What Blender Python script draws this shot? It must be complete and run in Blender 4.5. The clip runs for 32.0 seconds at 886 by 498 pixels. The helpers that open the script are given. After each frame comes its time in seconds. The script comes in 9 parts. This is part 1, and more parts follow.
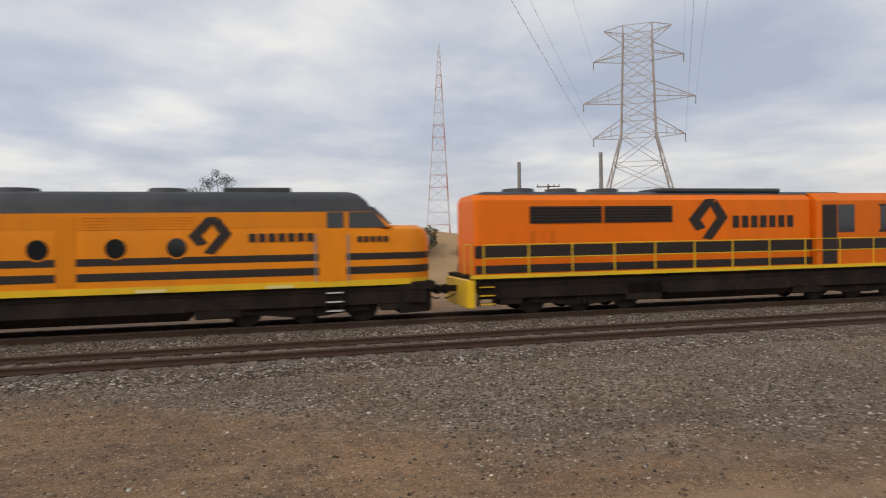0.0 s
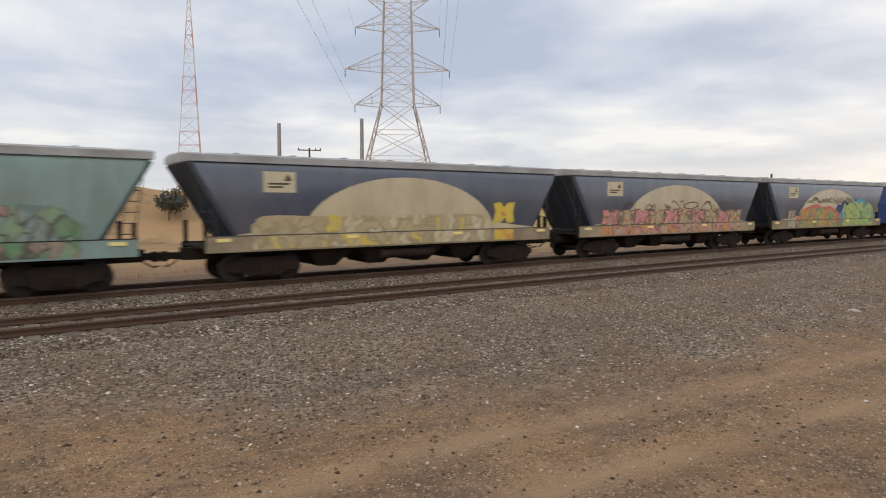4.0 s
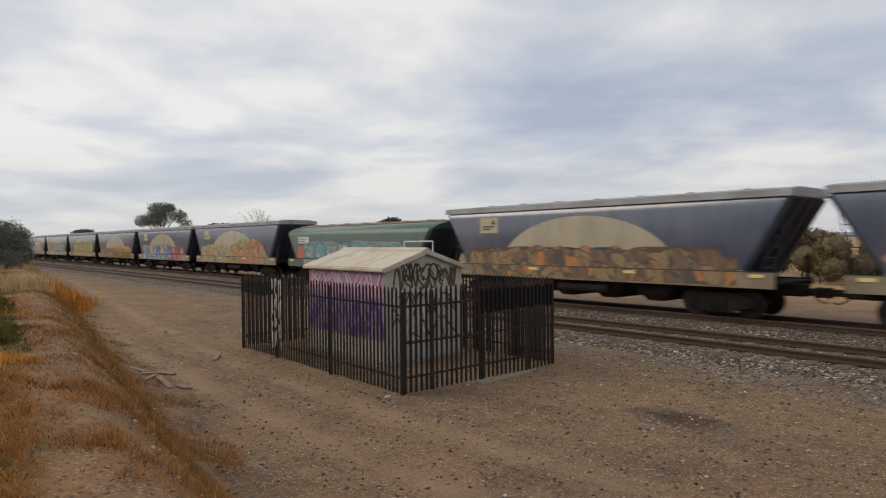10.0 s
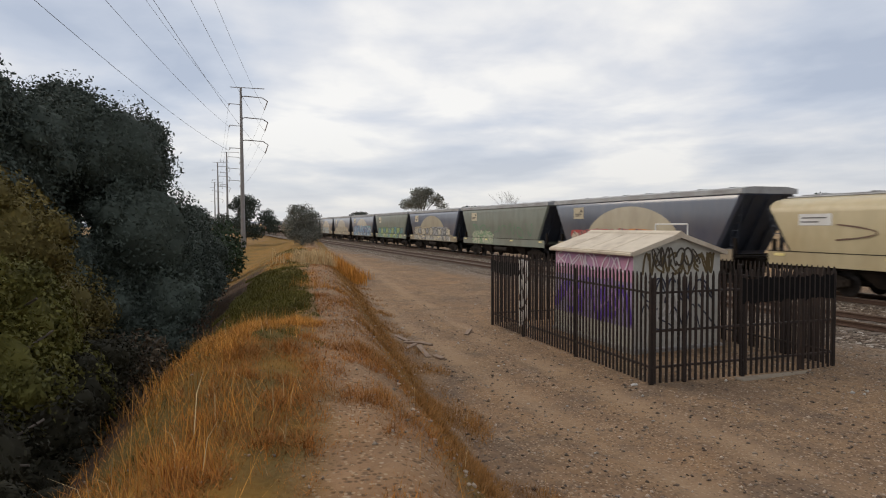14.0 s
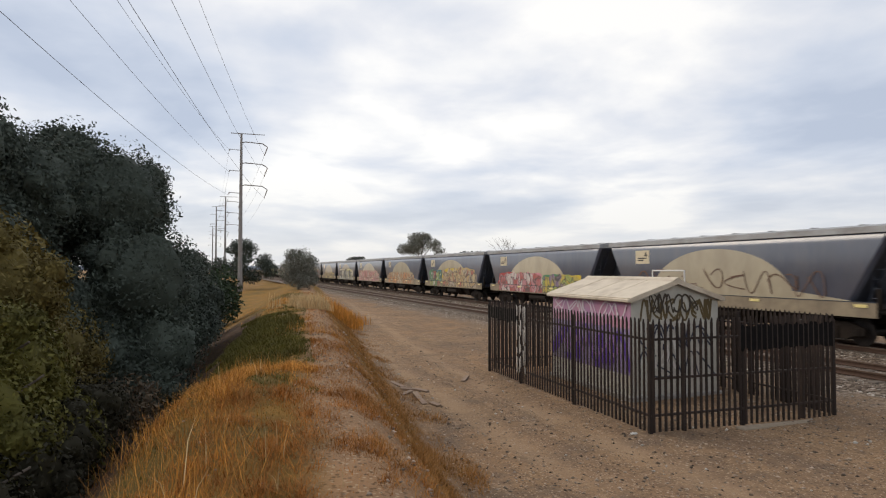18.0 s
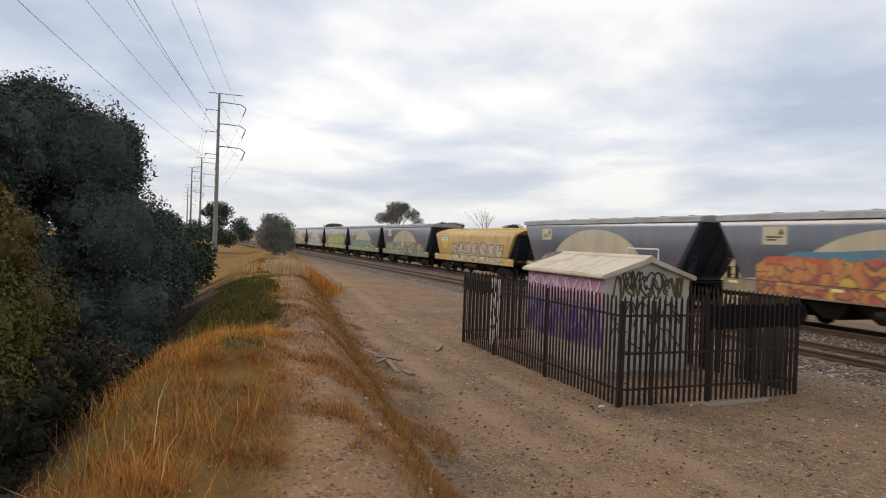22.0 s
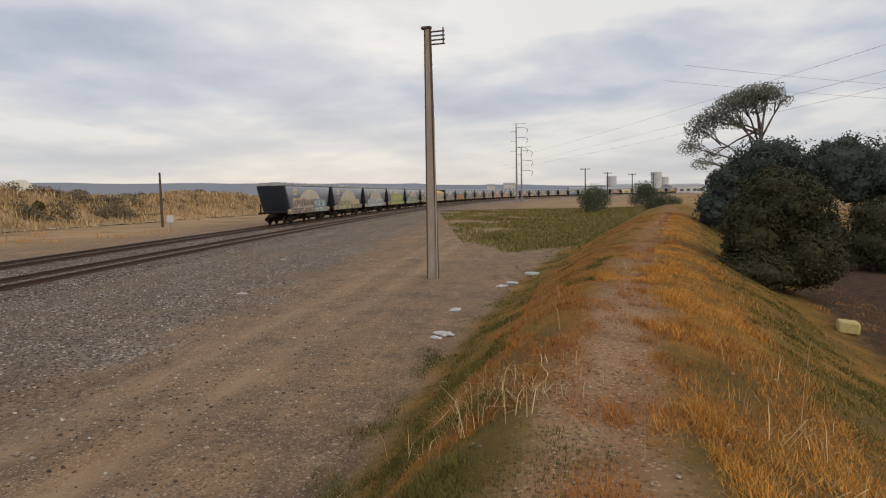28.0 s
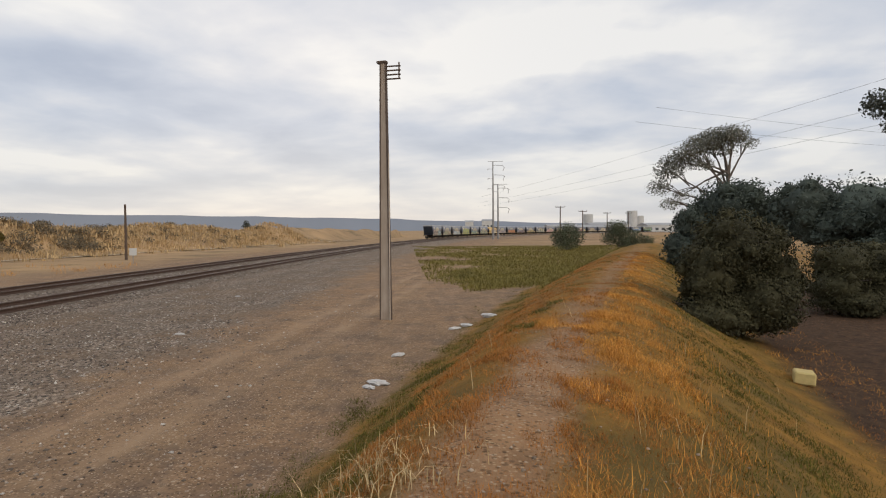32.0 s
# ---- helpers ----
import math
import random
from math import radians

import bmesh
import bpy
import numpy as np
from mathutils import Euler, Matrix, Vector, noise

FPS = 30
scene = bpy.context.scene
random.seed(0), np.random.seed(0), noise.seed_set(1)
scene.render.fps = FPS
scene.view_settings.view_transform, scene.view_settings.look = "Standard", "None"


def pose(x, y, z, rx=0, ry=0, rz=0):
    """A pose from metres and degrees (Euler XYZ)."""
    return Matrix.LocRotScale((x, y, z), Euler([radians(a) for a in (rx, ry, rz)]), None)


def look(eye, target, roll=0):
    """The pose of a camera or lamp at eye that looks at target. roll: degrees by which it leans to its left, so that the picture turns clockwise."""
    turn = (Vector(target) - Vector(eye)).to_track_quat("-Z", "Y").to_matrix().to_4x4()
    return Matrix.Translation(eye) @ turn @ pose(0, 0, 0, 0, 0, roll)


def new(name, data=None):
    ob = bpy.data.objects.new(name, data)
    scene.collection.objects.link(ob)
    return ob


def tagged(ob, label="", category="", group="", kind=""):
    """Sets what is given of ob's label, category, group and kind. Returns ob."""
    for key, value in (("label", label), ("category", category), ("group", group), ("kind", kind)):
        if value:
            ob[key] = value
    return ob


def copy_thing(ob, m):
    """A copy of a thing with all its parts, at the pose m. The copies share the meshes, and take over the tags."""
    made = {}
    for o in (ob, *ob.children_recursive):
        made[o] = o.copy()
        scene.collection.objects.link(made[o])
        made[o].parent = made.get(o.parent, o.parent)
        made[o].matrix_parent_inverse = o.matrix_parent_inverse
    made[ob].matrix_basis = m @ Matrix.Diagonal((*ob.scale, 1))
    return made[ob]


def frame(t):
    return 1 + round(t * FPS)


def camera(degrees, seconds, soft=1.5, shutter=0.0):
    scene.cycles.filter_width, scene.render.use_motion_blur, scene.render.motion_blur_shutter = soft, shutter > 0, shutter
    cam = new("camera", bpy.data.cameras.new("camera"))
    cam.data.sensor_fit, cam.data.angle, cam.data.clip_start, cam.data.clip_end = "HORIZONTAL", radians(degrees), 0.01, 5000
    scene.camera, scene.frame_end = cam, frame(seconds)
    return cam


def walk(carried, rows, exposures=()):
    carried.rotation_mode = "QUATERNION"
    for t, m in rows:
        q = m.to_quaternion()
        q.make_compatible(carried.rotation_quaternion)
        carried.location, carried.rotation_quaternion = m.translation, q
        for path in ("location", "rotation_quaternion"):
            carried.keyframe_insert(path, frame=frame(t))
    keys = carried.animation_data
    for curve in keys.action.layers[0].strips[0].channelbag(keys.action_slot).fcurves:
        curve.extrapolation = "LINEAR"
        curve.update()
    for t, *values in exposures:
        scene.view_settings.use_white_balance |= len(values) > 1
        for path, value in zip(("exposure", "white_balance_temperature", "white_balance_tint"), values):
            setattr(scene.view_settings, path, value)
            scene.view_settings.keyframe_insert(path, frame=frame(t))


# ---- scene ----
cam = camera(69.77, 32.0, soft=1.1, shutter=0.15)
# seconds, place, yaw, pitch, roll
PATH = [
    (0.0, 0.00, 0.00, 2.60, -14.18, -0.88, -1.00),
    (0.5, 0.00, 0.00, 2.60, -21.47, -0.78, -0.47),
    (1.0, 0.00, 0.00, 2.60, -25.14, -0.13, -1.04),
    (1.5, 0.00, 0.00, 2.60, -31.32, -3.66, -0.34),
    (2.0, 0.00, 0.00, 2.60, -33.54, -3.31, -0.29),
    (3.0, 0.00, 0.00, 2.60, -34.74, 0.29, -1.36),
    (3.5, 0.00, 0.00, 2.60, -34.97, -2.50, -0.58),
    (4.0, 0.00, 0.00, 2.60, -35.46, -4.22, 0.13),
    (4.5, 0.00, 0.00, 2.60, -39.48, -4.62, -0.75),
    (6.6, 0.00, 0.00, 2.60, -18.18, -2.91, -0.67),
    (7.0, 0.00, 0.00, 2.60, -8.49, -4.25, -0.20),
    (7.2, 0.00, 0.00, 2.60, 0.25, -2.48, -0.45),
    (7.6, 0.00, 0.00, 2.60, 21.73, -2.80, -0.60),
    (8.0, 0.00, 0.00, 2.60, 30.50, -2.40, -1.12),
    (8.5, 0.00, 0.00, 2.60, 39.45, -1.28, -0.80),
    (9.0, 0.00, 0.00, 2.60, 46.32, -0.17, 0.52),
    (9.5, 0.00, 0.00, 2.60, 46.98, -0.83, 0.82),
    (10.0, 0.00, 0.00, 2.60, 50.05, -0.78, -0.60),
    (10.5, 0.00, 0.00, 2.60, 54.07, 0.03, -0.74),
    (11.0, 0.00, 0.00, 2.60, 51.67, -1.87, -0.86),
    (11.5, 0.00, 0.00, 2.60, 59.35, -1.76, -0.04),
    (12.0, 0.00, 0.00, 2.60, 62.04, -2.31, 0.12),
    (12.5, 0.00, 0.00, 2.60, 64.76, -2.77, 0.04),
    (13.0, 0.00, 0.00, 2.60, 68.78, -2.06, 0.13),
    (13.5, 0.00, 0.00, 2.60, 73.34, -2.14, -1.64),
    (14.0, 0.00, 0.00, 2.60, 72.03, -2.20, -0.30),
    (14.5, 0.00, 0.00, 2.60, 73.15, -2.12, 0.26),
    (16.5, 0.00, 0.00, 2.60, 73.39, -0.81, 1.17),
    (17.0, 0.00, 0.00, 2.60, 79.48, 0.16, 0.38),
    (17.5, 0.00, 0.00, 2.60, 80.72, 0.07, 0.54),
    (18.0, 0.00, 0.00, 2.60, 71.77, 1.87, 0.01),
    (18.5, 0.00, 0.00, 2.60, 70.89, 0.95, 0.46),
    (19.0, 0.00, 0.00, 2.60, 72.42, 0.64, 0.36),
    (19.5, 0.00, 0.00, 2.60, 74.66, -0.79, 0.33),
    (20.0, 0.00, 0.00, 2.60, 75.90, -0.48, 0.58),
    (20.5, 0.00, 0.00, 2.60, 72.68, -1.52, -0.12),
    (21.0, 0.00, 0.00, 2.60, 66.88, -1.43, 0.90),
    (21.5, 0.00, 0.00, 2.60, 71.83, -0.63, -0.17),
    (22.0, 0.00, 0.00, 2.60, 69.71, -0.75, 2.07),
    (22.5, 0.00, 0.00, 2.60, 69.34, -1.76, 0.26),
    (23.0, 0.00, 0.00, 2.60, 64.56, -1.48, 2.63),
    (23.5, 0.00, 0.00, 2.60, 63.52, -3.17, 0.19),
    (24.0, 0.00, 0.00, 2.60, 65.61, -2.77, -0.28),
    (24.5, 0.00, 0.00, 2.60, 60.89, -3.39, -0.81),
    (26.5, 0.00, 0.00, 2.60, -53.12, -0.91, -0.35),
    (26.7, 0.00, 0.00, 2.60, -64.53, 0.58, -1.15),
    (27.0, 0.00, 0.00, 2.60, -77.72, -0.74, 0.12),
    (27.5, 0.00, 0.00, 2.60, -86.03, -5.30, -1.20),
    (28.0, 0.00, 0.00, 2.60, -86.41, -4.89, -1.25),
    (28.5, 0.00, 0.00, 2.60, -85.48, -4.86, -0.63),
    (29.0, 0.00, 0.00, 2.60, -88.91, -3.14, 0.50),
    (29.5, -0.05, -0.29, 2.57, -87.96, 1.54, 2.40),
    (30.0, 0.06, -0.30, 2.61, -81.76, -1.17, 2.73),
    (30.5, 0.29, -0.56, 2.64, -85.72, -1.72, 3.41),
    (31.0, 0.49, -0.61, 2.68, -86.44, -3.24, 1.39),
    (31.5, 0.62, -0.69, 2.65, -87.23, -2.56, 2.38),
    (32.0, 0.81, -0.80, 2.66, -88.37, -1.71, -0.47),
]
walk(cam, [(t, pose(x, y, z, 0, 0, yaw) @ pose(0, 0, 0, 90 + pitch) @ pose(0, 0, 0, 0, 0, roll)) for t, x, y, z, yaw, pitch, roll in PATH],
     exposures=[(0.0, -0.1), (1.0, -0.08), (2.0, 0.3), (3.0, -0.04), (4.0, 0.12), (7.2, 0.26), (8.0, -0.1), (9.0, -0.28), (10.0, -0.18), (11.0, -0.2), (12.0, 0.02), (13.5, -0.04), (17.0, 0.1), (20.0, 0.12), (21.0, 0.02), (22.0, 0.1), (23.0, -0.1), (24.5, -0.04), (27.0, 0.0), (28.0, -0.15), (29.0, -0.2), (30.0, 0.06), (31.0, -0.08), (32.0, -0.02)])

# ---- sky and sun: a bright overcast evening ----
world = bpy.data.worlds.new("sky")
scene.world = world
world.use_nodes = True
wn, wl = world.node_tree.nodes, world.node_tree.links
wn.clear()


def wnode(kind, **kw):
    n = wn.new(kind)
    for k, v in kw.items():
        n.inputs[k].default_value = v
    return n


sky = wn.new("ShaderNodeTexSky")
sky.sky_type, sky.sun_disc = "NISHITA", False
sky.sun_elevation, sky.sun_rotation = radians(22), radians(75)
sky_bg = wnode("ShaderNodeBackground", Strength=0.09)
wl.new(sky.outputs[0], sky_bg.inputs["Color"])
# cloud deck: the direction laid onto a flat layer overhead
tc = wn.new("ShaderNodeTexCoord")
sep = wn.new("ShaderNodeSeparateXYZ")
wl.new(tc.outputs["Generated"], sep.inputs[0])


def wmath(op, a, b=None):
    n = wn.new("ShaderNodeMath")
    n.operation = op
    for i, v in enumerate((a, b)):
        if v is None:
            continue
        if isinstance(v, (int, float)):
            n.inputs[i].default_value = v
        else:
            wl.new(v, n.inputs[i])
    return n.outputs[0]


up = wmath("MAXIMUM", sep.outputs[2], 0.0)
den = wmath("ADD", up, 0.13)
cu, cv = wmath("DIVIDE", sep.outputs[0], den), wmath("DIVIDE", sep.outputs[1], den)
comb = wn.new("ShaderNodeCombineXYZ")
wl.new(cu, comb.inputs[0]), wl.new(cv, comb.inputs[1])
n1 = wnode("ShaderNodeTexNoise", Scale=0.62, Detail=5.0, Roughness=0.46, Distortion=0.35)
n2 = wnode("ShaderNodeTexNoise", Scale=1.7, Detail=6.0, Roughness=0.52, Distortion=0.2)
for n in (n1, n2):
    wl.new(comb.outputs[0], n.inputs["Vector"])
mixed = wmath("ADD", wmath("MULTIPLY", n1.outputs["Fac"], 0.7), wmath("MULTIPLY", n2.outputs["Fac"], 0.3))
ramp = wn.new("ShaderNodeValToRGB")
wl.new(mixed, ramp.inputs[0])
CLOUD = [(0.39, (0.48, 0.54, 0.66)), (0.46, (0.60, 0.65, 0.75)), (0.53, (0.77, 0.785, 0.83)), (0.59, (0.965, 0.95, 0.93))]
el = ramp.color_ramp.elements
while len(el) < len(CLOUD):
    el.new(0.5)
for e, (p, c) in zip(el, CLOUD):
    e.position, e.color = p, (*c, 1)
# the band low over the horizon is paler and a little warm
band = wn.new("ShaderNodeMapRange")
wl.new(up, band.inputs[0])
band.inputs[1].default_value, band.inputs[2].default_value = 0.0, 0.16
band.inputs[3].default_value, band.inputs[4].default_value = 0.75, 0.0
low = wn.new("ShaderNodeMixRGB")
wl.new(band.outputs[0], low.inputs[0]), wl.new(ramp.outputs[0], low.inputs[1])
low.inputs[2].default_value = (0.76, 0.75, 0.74, 1)
cloud_bg = wnode("ShaderNodeBackground", Strength=1.05)
# brighter towards the veiled sun in the west
west = wn.new("ShaderNodeMapRange")
wl.new(sep.outputs[0], west.inputs[0])
west.inputs[1].default_value, west.inputs[2].default_value = -1.0, 1.0
west.inputs[3].default_value, west.inputs[4].default_value = 0.99, 0.87
shade = wn.new("ShaderNodeVectorMath")
shade.operation = "SCALE"
wl.new(low.outputs[0], shade.inputs[0]), wl.new(west.outputs[0], shade.inputs["Scale"])
wl.new(shade.outputs[0], cloud_bg.inputs["Color"])
both = wnode("ShaderNodeMixShader", Fac=0.93)
wl.new(sky_bg.outputs[0], both.inputs[1]), wl.new(cloud_bg.outputs[0], both.inputs[2])
wout = wn.new("ShaderNodeOutputWorld")
wl.new(both.outputs[0], wout.inputs[0])

sun = new("sun", bpy.data.lights.new("sun", "SUN"))
sun.data.energy, sun.data.angle, sun.data.color = 1.35, radians(35), (1.0, 0.87, 0.72)
sun.matrix_world = look((0, 0, 30), (22, 20, 11))

# ---- materials ----
MATS = {}


def surface(name, c1, c2=None, scale=3.0, rough=0.7, metal=0.0, bump=0.0, bump_scale=None, stain=None, stain_scale=0.6,
            stain_amount=0.5, stretch=(1, 1, 1), vary=0.0, spec=0.4, island=0.0, coat=0.0):
    """A painted, earthen or metal surface: two tones mixed by fine grain, broad stains over them, fine relief."""
    if name in MATS:
        return MATS[name]
    m = bpy.data.materials.new(name)
    m.use_nodes = True
    n, l = m.node_tree.nodes, m.node_tree.links
    b = n["Principled BSDF"]
    b.inputs["Roughness"].default_value, b.inputs["Metallic"].default_value = rough, metal
    b.inputs["Specular IOR Level"].default_value = spec
    b.inputs["Coat Weight"].default_value, b.inputs["Coat Roughness"].default_value = coat, 0.18
    b.inputs["Coat IOR"].default_value = 1.75 if coat > 0.5 else 1.5
    tc = n.new("ShaderNodeTexCoord")
    mp = n.new("ShaderNodeMapping")
    mp.inputs["Scale"].default_value = stretch
    l.new(tc.outputs["Object"], mp.inputs[0])

    def grain(s, detail=5, roughness=0.6):
        t = n.new("ShaderNodeTexNoise")
        t.inputs["Scale"].default_value, t.inputs["Detail"].default_value = s, detail
        t.inputs["Roughness"].default_value = roughness
        l.new(mp.outputs[0], t.inputs["Vector"])
        return t

    def spread(sock, lo, hi):
        r = n.new("ShaderNodeMapRange")
        r.inputs[1].default_value, r.inputs[2].default_value = lo, hi
        l.new(sock, r.inputs[0])
        return r.outputs[0]

    def mix(fac, a, c):
        x = n.new("ShaderNodeMixRGB")
        if isinstance(fac, float):
            x.inputs[0].default_value = fac
        else:
            l.new(fac, x.inputs[0])
        for i, v in ((1, a), (2, c)):
            if isinstance(v, tuple):
                x.inputs[i].default_value = (*v, 1)
            else:
                l.new(v, x.inputs[i])
        return x.outputs[0]

    c2 = c2 or tuple(v * 0.8 for v in c1)
    g = grain(scale)
    col = mix(spread(g.outputs["Fac"], 0.3, 0.7), c1, c2)
    if stain:
        s = grain(stain_scale, 4)
        f = n.new("ShaderNodeMath")
        f.operation = "MULTIPLY"
        l.new(spread(s.outputs["Fac"], 0.45, 0.72), f.inputs[0])
        f.inputs[1].default_value = stain_amount
        col = mix(f.outputs[0], col, stain)
    if vary or island:
        if island:
            src = n.new("ShaderNodeNewGeometry").outputs["Random Per Island"]
        else:
            src = n.new("ShaderNodeObjectInfo").outputs["Random"]
        r = n.new("ShaderNodeMapRange")
        k = vary or island
        r.inputs[3].default_value, r.inputs[4].default_value = 1 - k, 1 + k
        l.new(src, r.inputs[0])
        hs = n.new("ShaderNodeHueSaturation")
        l.new(r.outputs[0], hs.inputs["Value"])
        l.new(col, hs.inputs["Color"])
        col = hs.outputs[0]
    l.new(col, b.inputs["Base Color"])
    if bump:
        bs = grain(bump_scale or scale * 4, 6)
        bn = n.new("ShaderNodeBump")
        bn.inputs["Strength"].default_value, bn.inputs["Distance"].default_value = bump, 0.02
        l.new(bs.outputs["Fac"], bn.inputs["Height"])
        l.new(bn.outputs[0], b.inputs["Normal"])
    MATS[name] = m
    return m


def ground_material():
    """Dirt, gravel and grassy bank in one sheet, told apart by place, with ragged borders."""
    m = bpy.data.materials.new("ground_earth")
    m.use_nodes = True
    n, l = m.node_tree.nodes, m.node_tree.links
    b = n["Principled BSDF"]
    b.inputs["Roughness"].default_value = 0.95
    b.inputs["Specular IOR Level"].default_value = 0.15
    tc = n.new("ShaderNodeTexCoord")

    def noise_at(s, detail=5, roughness=0.6):
        t = n.new("ShaderNodeTexNoise")
        t.inputs["Scale"].default_value, t.inputs["Detail"].default_value, t.inputs["Roughness"].default_value = s, detail, roughness
        l.new(tc.outputs["Object"], t.inputs["Vector"])
        return t.outputs["Fac"]

    def spread(sock, lo, hi, a=0.0, c=1.0):
        r = n.new("ShaderNodeMapRange")
        r.inputs[1].default_value, r.inputs[2].default_value, r.inputs[3].default_value, r.inputs[4].default_value = lo, hi, a, c
        l.new(sock, r.inputs[0])
        return r.outputs[0]

    def mix(fac, a, c):
        x = n.new("ShaderNodeMixRGB")
        l.new(fac, x.inputs[0])
        for i, v in ((1, a), (2, c)):
            if isinstance(v, tuple):
                x.inputs[i].default_value = (*v, 1)
            else:
                l.new(v, x.inputs[i])
        return x.outputs[0]

    def math_node(op, a, c):
        x = n.new("ShaderNodeMath")
        x.operation = op
        for i, v in ((0, a), (1, c)):
            if isinstance(v, (int, float)):
                x.inputs[i].default_value = v
            else:
                l.new(v, x.inputs[i])
        return x.outputs[0]

    at = n.new("ShaderNodeAttribute")
    at.attribute_name = "kind_of_ground"
    sp = n.new("ShaderNodeSeparateXYZ")
    l.new(at.outputs["Vector"], sp.inputs[0])
    gravel, bank, dry = sp.outputs[0], sp.outputs[1], sp.outputs[2]

    def stretched(s, k, detail=5):
        """Noise drawn out along the line: wheel marks and wash lines."""
        mp = n.new("ShaderNodeMapping")
        mp.inputs["Scale"].default_value = k
        mp.inputs["Rotation"].default_value = (0, 0, 0.06)
        l.new(tc.outputs["Object"], mp.inputs[0])
        t = n.new("ShaderNodeTexNoise")
        t.inputs["Scale"].default_value, t.inputs["Detail"].default_value, t.inputs["Roughness"].default_value = s, detail, 0.65
        l.new(mp.outputs[0], t.inputs["Vector"])
        return t.outputs["Fac"]

    def specks(s, share, size):
        """Scattered single stones: a share of the cells, each with a ragged dot."""
        v = n.new("ShaderNodeTexVoronoi")
        v.inputs["Scale"].default_value = s
        l.new(tc.outputs["Object"], v.inputs["Vector"])
        c = n.new("ShaderNodeSeparateXYZ")
        l.new(v.outputs["Color"], c.inputs[0])
        return math_node("MULTIPLY", spread(c.outputs[0], 1 - share - 0.02, 1 - share), spread(v.outputs["Distance"], size, size * 0.55))

    rag = math_node("MULTIPLY", math_node("SUBTRACT", noise_at(0.4, 9, 0.72), 0.5), 1.9)
    dirt = mix(spread(noise_at(0.45, 7, 0.65), 0.36, 0.66), (0.272, 0.18, 0.108), (0.182, 0.121, 0.076))
    dirt = mix(spread(stretched(0.9, (0.22, 1.5, 1)), 0.42, 0.66, 0.0, 0.75), dirt, (0.16, 0.108, 0.074))
    dirt = mix(spread(stretched(1.6, (0.12, 1.2, 1)), 0.56, 0.7, 0.0, 0.6), dirt, (0.33, 0.225, 0.15))
    dirt = mix(spread(noise_at(0.16, 3), 0.5, 0.66, 0.0, 0.5), dirt, (0.29, 0.175, 0.098))
    dirt = mix(spread(noise_at(5.0, 7, 0.75), 0.5, 0.72, 0.0, 0.5), dirt, (0.32, 0.22, 0.145))
    dirt = mix(spread(noise_at(7.5, 7, 0.75), 0.54, 0.7, 0.0, 0.85), dirt, (0.105, 0.07, 0.048))
    dirt = mix(math_node("MULTIPLY", specks(14.0, 0.05, 0.4), 0.7), dirt, (0.11, 0.078, 0.056))
    dirt = mix(math_node("MULTIPLY", specks(13.0, 0.035, 0.45), 0.8), dirt, (0.42, 0.34, 0.26))
    dirt = mix(spread(noise_at(0.9, 8, 0.75), 0.5, 0.66, 0.0, 0.8), dirt, (0.125, 0.092, 0.068))
    dirt = mix(spread(noise_at(2.6, 8, 0.8), 0.53, 0.66, 0.0, 0.75), dirt, (0.115, 0.082, 0.06))
    dirt = mix(spread(noise_at(1.9, 8, 0.8), 0.55, 0.7, 0.0, 0.6), dirt, (0.36, 0.26, 0.175))
    fine_dark, fine_pale = specks(24.0, 0.26, 0.55), specks(31.0, 0.2, 0.55)
    dirt = mix(math_node("MULTIPLY", fine_dark, 0.75), dirt, (0.085, 0.058, 0.04))
    dirt = mix(math_node("MULTIPLY", fine_pale, 0.7), dirt, (0.43, 0.33, 0.235))
    at3 = n.new("ShaderNodeAttribute")
    at3.attribute_name = "wheel_track"
    worn = math_node("MULTIPLY", at3.outputs["Fac"], spread(noise_at(0.7, 5), 0.35, 0.6, 0.15, 0.8))
    dirt = mix(worn, dirt, (0.33, 0.23, 0.148))
    vor = n.new("ShaderNodeTexVoronoi")
    vor.inputs["Scale"].default_value = 17.0
    l.new(tc.outputs["Object"], vor.inputs["Vector"])
    stone = n.new("ShaderNodeSeparateXYZ")
    l.new(vor.outputs["Color"], stone.inputs[0])
    grav = mix(spread(stone.outputs[0], 0.1, 0.9), (0.07, 0.055, 0.043), (0.34, 0.275, 0.215))
    grav = mix(spread(noise_at(0.5, 7, 0.68), 0.42, 0.66, 0.0, 0.65), grav, (0.155, 0.108, 0.072))
    grav = mix(spread(stretched(0.8, (0.2, 1.3, 1)), 0.45, 0.68, 0.0, 0.6), grav, (0.12, 0.095, 0.076))
    grav = mix(spread(noise_at(0.22, 3), 0.5, 0.7, 0.0, 0.4), grav, (0.19, 0.122, 0.07))
    grav = mix(specks(11.0, 0.07, 0.45), grav, (0.56, 0.52, 0.46))
    grav = mix(specks(7.0, 0.06, 0.4), grav, (0.05, 0.042, 0.036))
    soil = mix(spread(noise_at(1.3, 7, 0.7), 0.36, 0.64), (0.31, 0.2, 0.122), (0.2, 0.125, 0.075))
    soil = mix(spread(noise_at(0.5, 3), 0.5, 0.66, 0.0, 0.5), soil, (0.31, 0.18, 0.095))
    soil = mix(math_node("MULTIPLY", specks(22.0, 0.08, 0.45), 0.7), soil, (0.42, 0.34, 0.25))
    soil = mix(math_node("MULTIPLY", specks(19.0, 0.14, 0.5), 0.6), soil, (0.09, 0.06, 0.04))
    soil = mix(math_node("MULTIPLY", specks(24.0, 0.26, 0.55), 0.7), soil, (0.08, 0.05, 0.03))
    soil = mix(math_node("MULTIPLY", specks(31.0, 0.18, 0.55), 0.6), soil, (0.44, 0.33, 0.22))
